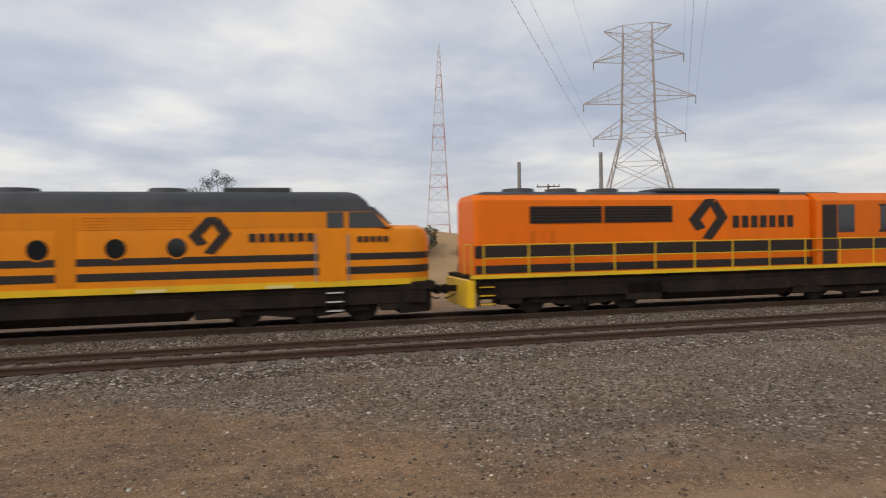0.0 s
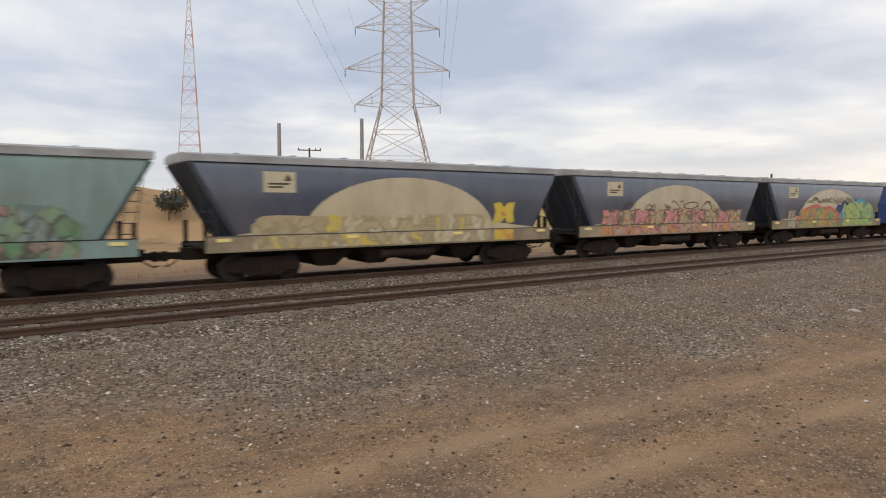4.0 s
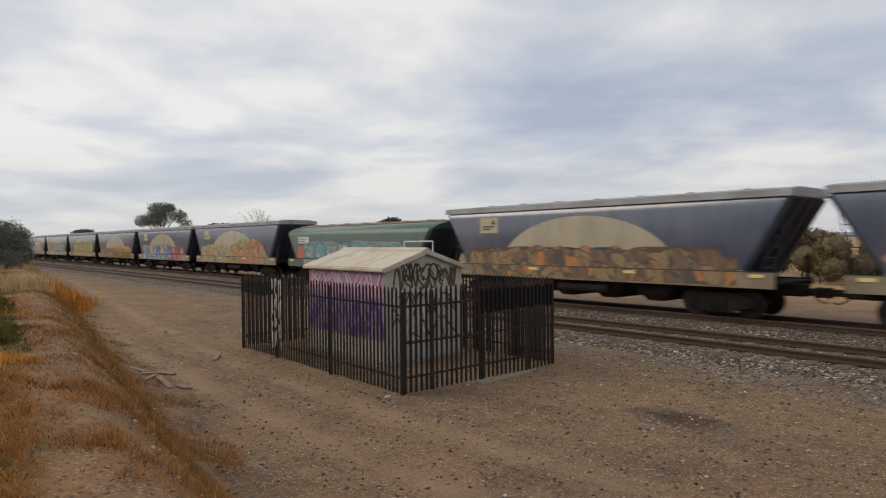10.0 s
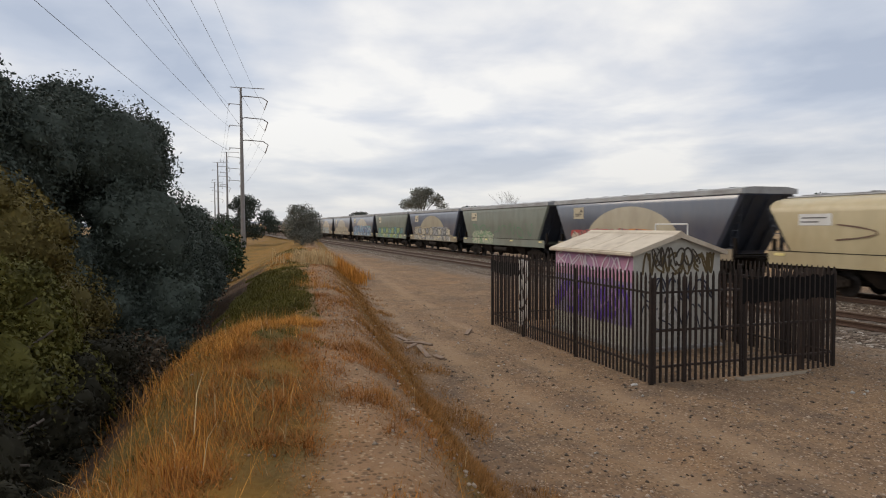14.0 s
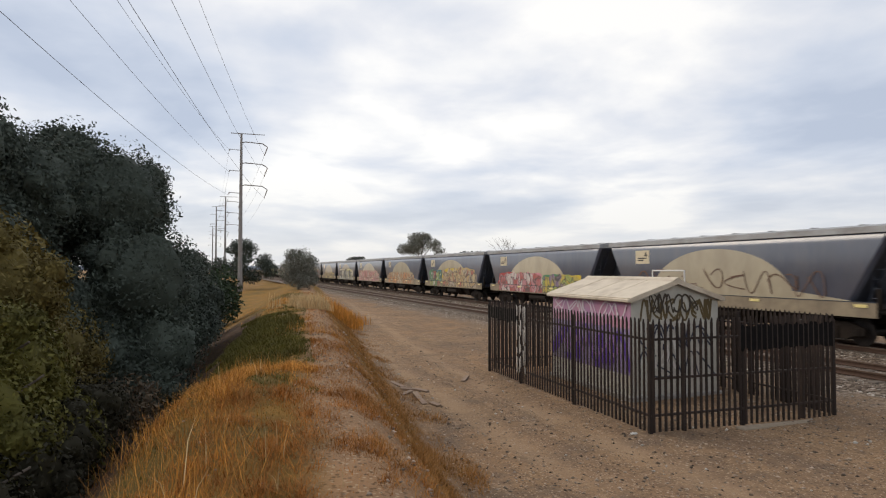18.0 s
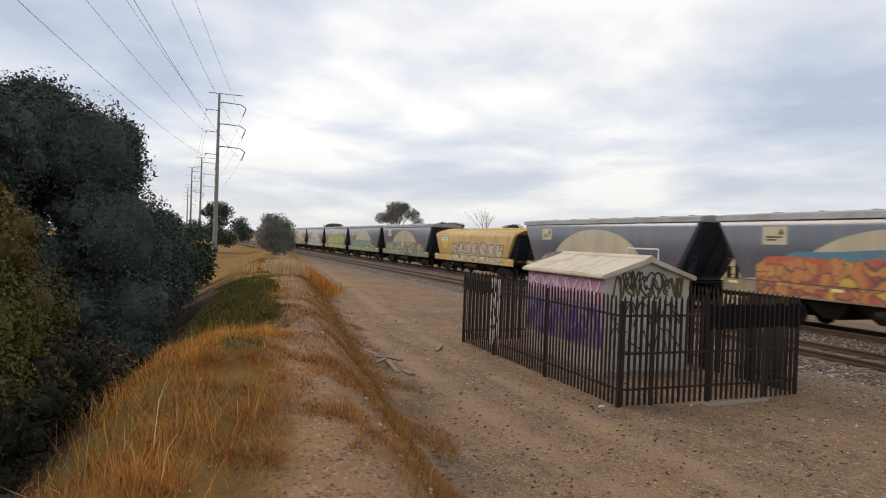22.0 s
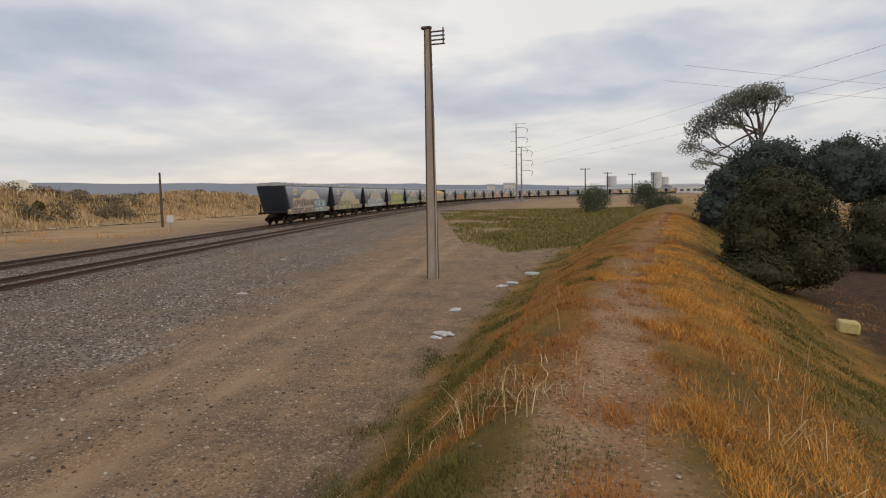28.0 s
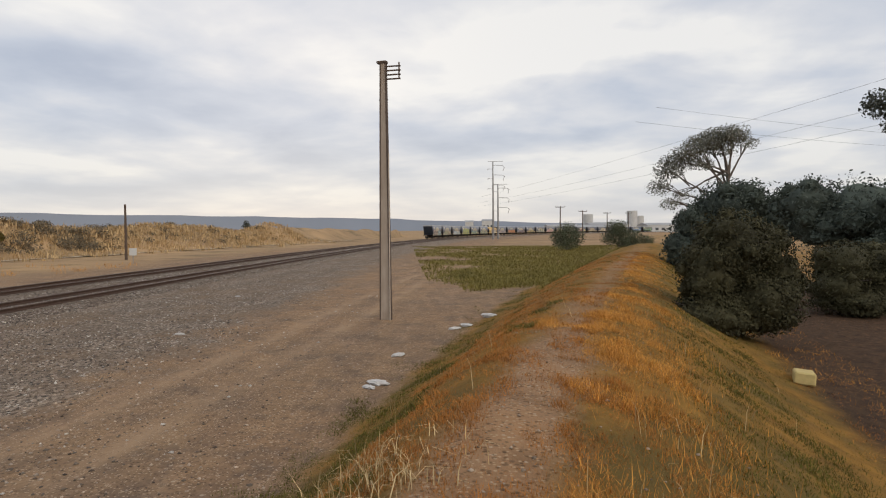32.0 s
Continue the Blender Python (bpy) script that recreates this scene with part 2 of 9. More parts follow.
    straw = mix(spread(noise_at(2.1, 7, 0.72), 0.36, 0.68), (0.26, 0.145, 0.045), (0.13, 0.075, 0.026))
    straw = mix(spread(noise_at(0.45, 4), 0.46, 0.62, 0.0, 0.8), straw, (0.10, 0.075, 0.028))
    far = mix(spread(noise_at(0.05, 5), 0.4, 0.62), (0.36, 0.245, 0.14), (0.26, 0.18, 0.108))
    col = mix(spread(math_node("ADD", gravel, rag), 0.28, 0.72), dirt, grav)
    col = mix(spread(math_node("ADD", bank, math_node("MULTIPLY", rag, 0.4)), 0.35, 0.65), col, soil)
    col = mix(spread(math_node("ADD", dry, math_node("MULTIPLY", rag, 0.6)), 0.35, 0.75), col, straw)
    far = mix(spread(noise_at(0.12, 6, 0.7), 0.5, 0.64, 0.0, 0.75), far, (0.12, 0.095, 0.055))
    at4 = n.new("ShaderNodeAttribute")
    at4.attribute_name = "leaf_litter"
    # leaf litter, with the shade under bushes and trees darkened into it
    shaded_litter = mix(spread(noise_at(3.0, 7, 0.75), 0.4, 0.65), (0.075, 0.046, 0.028), (0.035, 0.022, 0.015))
    shaded_litter = mix(math_node("MULTIPLY", specks(9.0, 0.2, 0.5), 0.6), shaded_litter, (0.16, 0.09, 0.05))
    col = mix(spread(math_node("ADD", at4.outputs["Fac"], math_node("MULTIPLY", rag, 0.4)), 0.3, 0.7), col, shaded_litter)
    at2 = n.new("ShaderNodeAttribute")
    at2.attribute_name = "far_land"
    col = mix(at2.outputs["Fac"], col, far)
    tone = n.new("ShaderNodeHueSaturation")
    tone.inputs["Saturation"].default_value, tone.inputs["Value"].default_value = 1.08, 1.21
    l.new(col, tone.inputs["Color"])
    l.new(tone.outputs[0], b.inputs["Base Color"])
    h = math_node("ADD", math_node("MULTIPLY", vor.outputs["Distance"], math_node("MULTIPLY", gravel, -1.2)), math_node("MULTIPLY", noise_at(14.0, 6, 0.7), 0.8))
    bn = n.new("ShaderNodeBump")
    bn.inputs["Strength"].default_value, bn.inputs["Distance"].default_value = 0.85, 0.06
    l.new(h, bn.inputs["Height"])
    l.new(bn.outputs[0], b.inputs["Normal"])
    return m


def ballast_material():
    """Broken railway stone: cells of brown, dark and pale stone, stained along the track."""
    m = bpy.data.materials.new("ballast")
    m.use_nodes = True
    n, l = m.node_tree.nodes, m.node_tree.links
    b = n["Principled BSDF"]
    b.inputs["Roughness"].default_value, b.inputs["Specular IOR Level"].default_value = 0.95, 0.15
    tc = n.new("ShaderNodeTexCoord")
    v = n.new("ShaderNodeTexVoronoi")
    v.inputs["Scale"].default_value = 15.0
    l.new(tc.outputs["Object"], v.inputs["Vector"])
    sp = n.new("ShaderNodeSeparateXYZ")
    l.new(v.outputs["Color"], sp.inputs[0])
    ramp = n.new("ShaderNodeValToRGB")
    tones = ((0.0, (0.05, 0.038, 0.03)), (0.35, (0.12, 0.092, 0.07)), (0.7, (0.24, 0.19, 0.145)), (0.93, (0.34, 0.28, 0.22)), (0.96, (0.58, 0.53, 0.46)))
    el = ramp.color_ramp.elements
    while len(el) < len(tones):
        el.new(0.5)
    for e, (p, c) in zip(el, tones):
        e.position, e.color = p, (*c, 1)
    l.new(sp.outputs[0], ramp.inputs[0])
    st = n.new("ShaderNodeTexNoise")
    st.inputs["Scale"].default_value, st.inputs["Detail"].default_value = 0.35, 5
    l.new(tc.outputs["Object"], st.inputs["Vector"])
    r = n.new("ShaderNodeMapRange")
    for i, q in enumerate((0.42, 0.68, 0.0, 0.55)):
        r.inputs[i + 1].default_value = q
    l.new(st.outputs["Fac"], r.inputs[0])
    x = n.new("ShaderNodeMixRGB")
    l.new(r.outputs[0], x.inputs[0]), l.new(ramp.outputs[0], x.inputs[1])
    x.inputs[2].default_value = (0.13, 0.085, 0.055, 1)
    l.new(x.outputs[0], b.inputs["Base Color"])
    bn = n.new("ShaderNodeBump")
    bn.invert = True
    bn.inputs["Strength"].default_value, bn.inputs["Distance"].default_value = 1.0, 0.06
    l.new(v.outputs["Distance"], bn.inputs["Height"])
    l.new(bn.outputs[0], b.inputs["Normal"])
    return m


# ---- small mesh builders ----
def mesh_of(verts, faces, mats=(), index=None, smooth=False):
    me = bpy.data.meshes.new("mesh")
    me.from_pydata([tuple(v) for v in verts], [], [tuple(f) for f in faces])
    for m in mats:
        me.materials.append(m)
    if index is not None:
        me.polygons.foreach_set("material_index", index)
    if smooth:
        me.polygons.foreach_set("use_smooth", [True] * len(me.polygons))
    me.update()
    return me


class Shape:
    """Collects boxes, prisms, tubes and sheets into one mesh."""

    def __init__(self):
        self.v, self.f = [], []

    def add(self, verts, faces):
        k = len(self.v)
        self.v += [tuple(p) for p in verts]
        self.f += [tuple(i + k for i in f) for f in faces]
        return self

    def box(self, x0, x1, y0, y1, z0, z1, b=0.0):
        """A box, its long edges bevelled by b."""
        if b <= 0:
            v = [(x, y, z) for x in (x0, x1) for y in (y0, y1) for z in (z0, z1)]
            return self.add(v, [(0, 1, 3, 2), (4, 6, 7, 5), (0, 4, 5, 1), (2, 3, 7, 6), (0, 2, 6, 4), (1, 5, 7, 3)])
        prof = [(y0 + b, z0), (y1 - b, z0), (y1, z0 + b), (y1, z1 - b), (y1 - b, z1), (y0 + b, z1), (y0, z1 - b), (y0, z0 + b)]
        my, mz = (y0 + y1) / 2, (z0 + z1) / 2
        ky, kz = (y1 - y0 - 2 * b) / max(y1 - y0, 1e-6), (z1 - z0 - 2 * b) / max(z1 - z0, 1e-6)
        inner = [(my + (y - my) * ky, mz + (z - mz) * kz) for y, z in prof]
        rings = [(x0, inner), (x0 + b, prof), (x1 - b, prof), (x1, inner)]
        return self.loft([[(x, y, z) for y, z in p] for x, p in rings], caps=True)

    def loft(self, rings, caps=True, closed=True):
        k, n = len(self.v), len(rings[0])
        for r in rings:
            self.v += [tuple(p) for p in r]
        for i in range(len(rings) - 1):
            for j in range(n if closed else n - 1):
                a, c = k + i * n + j, k + i * n + (j + 1) % n
                self.f.append((a, c, c + n, a + n))
        if caps:
            self.f.append(tuple(range(k + n - 1, k - 1, -1)))
            self.f.append(tuple(range(k + (len(rings) - 1) * n, k + len(rings) * n)))
        return self

    def tube(self, a, c, r0, r1=None, n=8, caps=True):
        a, c = Vector(a), Vector(c)
        r1 = r0 if r1 is None else r1
        d = (c - a).normalized()
        u = d.orthogonal().normalized()
        w = d.cross(u)
        ring = lambda p, r: [p + r * (math.cos(t) * u + math.sin(t) * w) for t in [2 * math.pi * i / n for i in range(n)]]
        return self.loft([ring(a, r0), ring(c, r1)], caps)

    def disc_y(self, x, z, r, y0, y1, n=16, k=0.85):
        """A wheel-like disc across y with a rounded rim."""
        ring = lambda y, q: [(x + q * math.cos(2 * math.pi * i / n), y, z + q * math.sin(2 * math.pi * i / n)) for i in range(n)]
        return self.loft([ring(y0, r * k), ring(y0 + (y1 - y0) * 0.15, r), ring(y1 - (y1 - y0) * 0.15, r), ring(y1, r * k)])

    def prism_y(self, poly, y0, y1):
        """A flat outline of (x, z) points pushed from y0 to y1."""
        return self.loft([[(x, y0, z) for x, z in poly], [(x, y1, z) for x, z in poly]])

    def prism_x(self, poly, x0, x1):
        return self.loft([[(x0, y, z) for y, z in poly], [(x1, y, z) for y, z in poly]])

    def prism_z(self, poly, z0, z1):
        return self.loft([[(x, y, z0) for x, y in poly], [(x, y, z1) for x, y in poly]])

    def mesh(self, material, smooth=False):
        me = mesh_of(self.v, self.f, [material], smooth=smooth)
        bm = bmesh.new()
        bm.from_mesh(me)
        bmesh.ops.recalc_face_normals(bm, faces=bm.faces)
        bm.to_mesh(me)
        bm.free()
        if smooth:
            me.set_sharp_from_angle(angle=radians(40))
        return me


def part(name, shape, material, parent, label="", smooth=False):
    """One mesh under a thing or a part. shape: a Shape or a finished mesh."""
    me = shape.mesh(material, smooth) if isinstance(shape, Shape) else shape
    ob = new(name, me)
    ob.parent = parent
    if label:
        tagged(ob, label)
    return ob


def thing(name, label, category, group="", kind="", m=None):
    """An empty at the base of a thing, which carries its parts."""
    ob = new(name)
    ob.empty_display_size = 0.2
    if m is not None:
        ob.matrix_basis = m
    return tagged(ob, label, category, group, kind)


def single(name, shape, material, label, category="", group="", kind="", smooth=False, m=None):
    """A thing that is one mesh."""
    me = shape.mesh(material, smooth) if isinstance(shape, Shape) else shape
    ob = new(name, me)
    if m is not None:
        ob.matrix_basis = m
    return tagged(ob, label, category, group, kind)

# ---- the line: a gentle curve, straight to the west, tightening far to the east ----
STEP = 2.0


def bend(s):
    """Curvature (per metre, to the right) at s metres along the line."""
    if s < -40:
        return 0.0
    if s < 100:
        return 6.6e-4
    if s < 350:
        return 6.6e-4 + (s - 100) / 250 * 15.5e-4
    return 2.2e-3 if s < 700 else 0.0


LINE = {}


def lay_line():
    turn, x, y = 0.0036, 0.0, 0.0
    s = 0.0
    LINE[0] = (0.0, 0.0, turn)
    for i in range(1, 700):
        turn -= bend(s) * STEP
        x, y, s = x + math.cos(turn) * STEP, y + math.sin(turn) * STEP, s + STEP
        LINE[i] = (x, y, turn)
    turn, x, y, s = 0.0036, 0.0, 0.0, 0.0
    for i in range(1, 701):
        x, y, s = x - math.cos(turn) * STEP, y - math.sin(turn) * STEP, s - STEP
        turn += bend(s) * STEP
        LINE[-i] = (x, y, turn)


lay_line()


def on_line(s, off):
    """Place and heading at s metres along the line, off metres to its left."""
    k = s / STEP
    i = max(-699, min(698, math.floor(k)))
    f = k - i
    (x0, y0, a0), (x1, y1, a1) = LINE[i], LINE[i + 1]
    x, y, a = x0 + (x1 - x0) * f, y0 + (y1 - y0) * f, a0 + (a1 - a0) * f
    return x - math.sin(a) * off, y + math.cos(a) * off, a


NEAR_TRACK, TRAIN_TRACK = 16.3, 21.25
LAT_X = [LINE[i][0] for i in range(-700, 340)]
LAT_Y = [LINE[i][1] for i in range(-700, 340)]
CREST_X = [-700, -200, -84, -42, -16, -4, 0, 4, 11, 21, 57, 100, 300, 700]
CREST_Y = [60, 21, 8.5, 4.2, 1.7, 0.5, -0.1, -0.75, -2.5, -5.4, -16.5, -30, -95, -230]


BERM_X, BERM_Y = [20, 45, 75, 130, 200, 260, 400], [66, 63, 57, 50, 42, 32, 5]


def wob(x, y, s, seed=0.0):
    return noise.noise(Vector((x * s + seed, y * s, seed * 1.7)))


def smooth(a, b, v):
    t = min(1.0, max(0.0, (v - a) / (b - a)))
    return t * t * (3 - 2 * t)


def crest(x):
    return float(np.interp(x, CREST_X, CREST_Y))


FOOT_X, FOOT_W = [-60, -30, -16, -8, 0, 6, 10, 18, 25, 40, 60], [3.0, 2.75, 2.45, 2.2, 2.5, 3.05, 3.6, 4.35, 5.0, 5.5, 5.5]


def foot(x):
    """Width of the bank on the track's side."""
    return float(np.interp(x, FOOT_X, FOOT_W))


RUT_X, RUT_Y = [-60, -30, -18, -10, -3, 5, 12, 22, 40, 80], [8.6, 5.8, 4.7, 4.6, 5.0, 4.6, 3.8, 2.8, 1.2, -6]


def rut(x, y):
    """Two wheel tracks of the access road, 0 to 1."""
    c = float(np.interp(x, RUT_X, RUT_Y)) + 0.12 * wob(x, 0, 0.25, 15)
    return math.exp(-((y - c) / 0.28) ** 2) + math.exp(-((y - c - 1.5) / 0.28) ** 2)


def lie(x, y):
    """Height of the ground."""
    off = y - float(np.interp(x, LAT_X, LAT_Y))
    z = -0.36 + 0.03 * wob(x, y, 0.35) + 0.012 * wob(x, y, 1.3, 3)
    z += 0.06 * smooth(8, 13, off) * (1 - smooth(24, 28, off))
    if -60 < x < 80 and -7 < y < 11:
        z -= 0.03 * rut(x, y)
    side = y - crest(x)
    tall = 1.32 + 0.1 * wob(x, y, 0.12, 5) + 0.05 * wob(x, y, 0.9, 8)
    tall *= 1 - 0.55 * smooth(60, 120, abs(x))
    if side > 0:
        z += tall * (1 - smooth(0.45, foot(x) - 0.05, side))
    else:
        z += tall * (1 - smooth(0.5, 4.6, -side)) - 0.35 * smooth(2.0, 6.5, -side)
    if -30 < x < 0 and -8 < side < 4:
        # a hump on the western bank, a hollow behind it and a ditch along its foot
        z += 0.24 * math.exp(-((x + 8.2) / 2.2) ** 2 - ((side + 1.1) / 0.9) ** 2) - 0.2 * math.exp(-((x + 12.4) / 1.8) ** 2 - ((side + 1.3) / 1.2) ** 2)
        z -= 0.45 * math.exp(-((side + 2.9) / 0.75) ** 2) * smooth(-2.5, -4, x) * (1 - smooth(-18, -24, x))
    if 40 < y < 90 and -12 < x < 52:
        z += 4.9 * math.exp(-((y - 62) / 8) ** 2) * smooth(-8, 3, x) * (1 - 0.45 * smooth(13, 22, x)) * (1 - smooth(26, 50, x)) * (0.9 + 0.25 * wob(x, y, 0.12, 9))
    if y > 28 and x > 20:
        z += 4.3 * math.exp(-((y - float(np.interp(x, BERM_X, BERM_Y))) / 6.5) ** 2) * smooth(28, 52, x) * (0.85 + 0.3 * wob(x, y, 0.05, 2) + 0.12 * wob(x, y, 0.2, 4))
    return z


def axis(lo, hi, fine, far):
    """Grid lines: fine between lo and hi, wider and wider beyond."""
    v = list(np.arange(lo, hi + 1e-6, fine))
    for sign, edge in ((1, hi), (-1, lo)):
        q, st = edge, fine
        while abs(q) < far:
            st *= 1.11
            q += sign * st
            v.append(q)
    return sorted(v)


SPOT = (5.5, 9.5)  # a patch of dark gravel on the dirt


RELIEF = {}


def lies(x, y):
    """Heights of the ground's sheet at many places."""
    gx, gy, gz = RELIEF["x"], RELIEF["y"], RELIEF["z"]
    i, j = np.clip(np.searchsorted(gx, x) - 1, 0, len(gx) - 2), np.clip(np.searchsorted(gy, y) - 1, 0, len(gy) - 2)
    u, v = (x - gx[i]) / (gx[i + 1] - gx[i]), (y - gy[j]) / (gy[j + 1] - gy[j])
    return (gz[i, j] * (1 - u) + gz[i + 1, j] * u) * (1 - v) + (gz[i, j + 1] * (1 - u) + gz[i + 1, j + 1] * u) * v


def build_ground():
    xs, ys = axis(-30, 38, 0.28, 4600), axis(-9, 16, 0.25, 4600)
    nx, ny = len(xs), len(ys)
    verts = [(x, y, lie(x, y)) for x in xs for y in ys]
    faces = [(i * ny + j, (i + 1) * ny + j, (i + 1) * ny + j + 1, i * ny + j + 1) for i in range(nx - 1) for j in range(ny - 1)]
    RELIEF.update(x=np.array(xs), y=np.array(ys), z=np.array([v[2] for v in verts]).reshape(nx, ny))
    me = mesh_of(verts, faces, [ground_material()], smooth=True)
    me.attributes.new("kind_of_ground", "FLOAT_VECTOR", "POINT")
    me.attributes.new("far_land", "FLOAT", "POINT")
    me.attributes.new("wheel_track", "FLOAT", "POINT")
    me.attributes.new("leaf_litter", "FLOAT", "POINT")
    # litter and painted shade below the crest; at SPOT the same tone darkens gravel
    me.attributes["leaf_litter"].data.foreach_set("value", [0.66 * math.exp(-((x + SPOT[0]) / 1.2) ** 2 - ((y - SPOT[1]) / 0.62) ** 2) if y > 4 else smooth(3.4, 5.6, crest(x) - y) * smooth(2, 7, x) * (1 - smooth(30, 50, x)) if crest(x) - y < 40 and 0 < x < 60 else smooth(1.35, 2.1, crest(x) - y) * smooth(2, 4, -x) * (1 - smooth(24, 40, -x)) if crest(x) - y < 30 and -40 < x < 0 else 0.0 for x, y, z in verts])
    me.attributes["wheel_track"].data.foreach_set("value", [rut(x, y) if -60 < x < 80 and -7 < y < 11 else 0.0 for x, y, z in verts])
    kv, fv = np.zeros((len(verts), 3)), np.zeros(len(verts))
    for i, (x, y, z) in enumerate(verts):
        off = y - float(np.interp(x, LAT_X, LAT_Y))
        # the gravel's edge swings towards the bank as the access road goes east
        edge = float(np.interp(x, [-60, -9, -2.4, 1.5, 4.5, 6, 9, 13, 25, 45, 90], [12.6, 13.2, 12.2, 9.6, 8.0, 7.2, 6.8, 6.7, 6.4, 7, 8]))
        kv[i, 0] = smooth(edge - 2.6, edge + 2.6, off) * (1 - smooth(23, 26, off))
        kv[i, 0] = max(kv[i, 0], 0.75 * math.exp(-((x + SPOT[0]) / 1.3) ** 2 - ((y - SPOT[1]) / 0.7) ** 2))
        side = y - crest(x)
        kv[i, 1] = 1 - smooth(foot(x) - 1.0, foot(x) + 0.25, side) if side > 0 else 1 - smooth(7, 14, -side) * 0.3
        path = math.exp(-((side - (0.05 if x > 3 else 0.5 if x < -3 else 0.27)) / 0.55) ** 2)
        path *= 1 - 0.5 * smooth(7, 13, x)
        kv[i, 2] = max(0.0, (0.85 - 0.8 * path)) * (kv[i, 1] if side > -9 else 0.8)
        fv[i] = max(smooth(26, 38, off), smooth(70, 140, abs(x)) * 0.6 * (0 if -2 < off < 26 else 1))
    me.attributes["kind_of_ground"].data.foreach_set("vector", kv.ravel())
    me.attributes["far_land"].data.foreach_set("value", fv)
    return tagged(new("ground", me), "sandy dirt, grey gravel and a dry grassy bank", kind="structure")


build_ground()

RAIL_STEEL = surface("rail_steel", (0.10, 0.055, 0.035), (0.06, 0.035, 0.025), 20, rough=0.75, metal=0.3, bump=0.2)
RAIL_HEAD = surface("rail_head", (0.22, 0.16, 0.12), (0.12, 0.08, 0.06), 12, rough=0.45, metal=0.8)
BALLAST = ballast_material()
SLEEPER = surface("sleeper", (0.2, 0.16, 0.125), (0.12, 0.09, 0.07), 6, rough=0.9, bump=0.4, vary=0.25)


def sweep(profile, s0, s1, step, off, closed=True):
    """Runs an outline of (across, up) points along the line."""
    rings = []
    k = int(round((s1 - s0) / step))
    for i in range(k + 1):
        s = s0 + (s1 - s0) * i / k
        rings.append([(*on_line(s, off + a)[:2], z) for a, z in profile])
    sh = Shape()
    return sh.loft(rings, caps=closed, closed=closed)


RAIL_WEB = [(-0.07, -0.17), (0.07, -0.17), (0.07, -0.155), (0.012, -0.12), (0.012, -0.045), (-0.012, -0.045), (-0.012, -0.12), (-0.07, -0.155)]
RAIL_TOP = [(-0.036, -0.045), (0.036, -0.045), (0.036, -0.008), (0.026, 0.0), (-0.026, 0.0), (-0.036, -0.008)]
for which, off in (("near", NEAR_TRACK), ("far", TRAIN_TRACK)):
    track = thing("railway_track", "rusty steel rails on sleepers in stained grey ballast", "track", "railway tracks", kind="structure")
    part("ballast_bed", sweep([(-2.5, -0.36), (-1.75, -0.2), (-0.8, -0.19), (0.8, -0.19), (1.75, -0.2), (2.5, -0.36)], -1300, 1300, 4, off, closed=False), BALLAST, track)
    for sign in (-1, 1):
        rail = part("rail", sweep(RAIL_WEB, -1300, 1300, 4, off + sign * 0.7535), RAIL_STEEL, track)
        part("rail_head", sweep(RAIL_TOP, -1300, 1300, 4, off + sign * 0.7535), RAIL_HEAD, rail)
    one = Shape().box(-0.125, 0.125, -1.28, 1.28, -0.33, -0.172, 0.015).mesh(SLEEPER)
    rest = Shape()
    for i in range(-330, 331):
        x, y, a = on_line(i * 0.68, off)
        if abs(i) <= (75 if which == "near" else 45):
            s = new("sleeper", one)
            s.parent = track
            s.matrix_basis = pose(x, y, 0.004 * wob(i, 0, 1.7), 0, 0, math.degrees(a) + 0.8 * wob(i, 3, 2.3))
        else:
            c, q = math.cos(a), math.sin(a)
            rest.add([(x + c * u - q * v, y + q * u + c * v, w) for u in (-0.12, 0.12) for v in (-1.28, 1.28) for w in (-0.3, -0.176)],
                     [(0, 1, 3, 2), (4, 6, 7, 5), (0, 4, 5, 1), (2, 3, 7, 6), (1, 5, 7, 3)])
    tagged(part("far_sleepers", rest, SLEEPER, track), kind="stuff")

# ---- the train: five locomotives and fifty grain hoppers ----
BLACK = surface("grimy_black", (0.016, 0.013, 0.011), (0.026, 0.02, 0.016), 5, rough=0.85, spec=0.12, stain=(0.06, 0.042, 0.03), stain_scale=1.2, stain_amount=0.4)
WHEEL = surface("wheel_steel", (0.06, 0.05, 0.045), (0.03, 0.026, 0.024), 6, rough=0.6, metal=0.6)
RUBBER = surface("hose_rubber", (0.02, 0.02, 0.02), rough=0.7)
ROOF_GREY = surface("galvanised_roof", (0.42, 0.42, 0.42), (0.33, 0.33, 0.33), 3, rough=0.5, metal=0.3, stain=(0.2, 0.18, 0.16), stain_scale=0.8, stain_amount=0.6)
NAVY = surface("navy_paint", (0.062, 0.076, 0.122), (0.048, 0.06, 0.1), 2.5, rough=0.38, stain=(0.13, 0.13, 0.14), stain_scale=0.7, stain_amount=0.6, stretch=(1, 1, 0.4), vary=0.2, spec=0.6, coat=1.0)
NAVY_END = surface("navy_end_paint", (0.04, 0.049, 0.068), (0.03, 0.037, 0.052), 2.5, rough=0.6, stain=(0.07, 0.06, 0.05), stain_amount=0.5)
SAND = surface("sand_paint", (0.50, 0.43, 0.29), (0.44, 0.37, 0.245), 3, rough=0.6, stain=(0.3, 0.25, 0.17), stain_scale=0.8, stain_amount=0.5, stretch=(1, 1, 0.4), vary=0.12, coat=0.9)
SAND_LOW = surface("grimy_sand_paint", (0.36, 0.29, 0.19), (0.25, 0.2, 0.135), 2.5, rough=0.7, stain=(0.14, 0.105, 0.075), stain_scale=0.9, stain_amount=0.7, vary=0.15)
PLACARD = surface("cream_placard", (0.62, 0.54, 0.38), (0.55, 0.47, 0.32), 4, rough=0.6, vary=0.15)
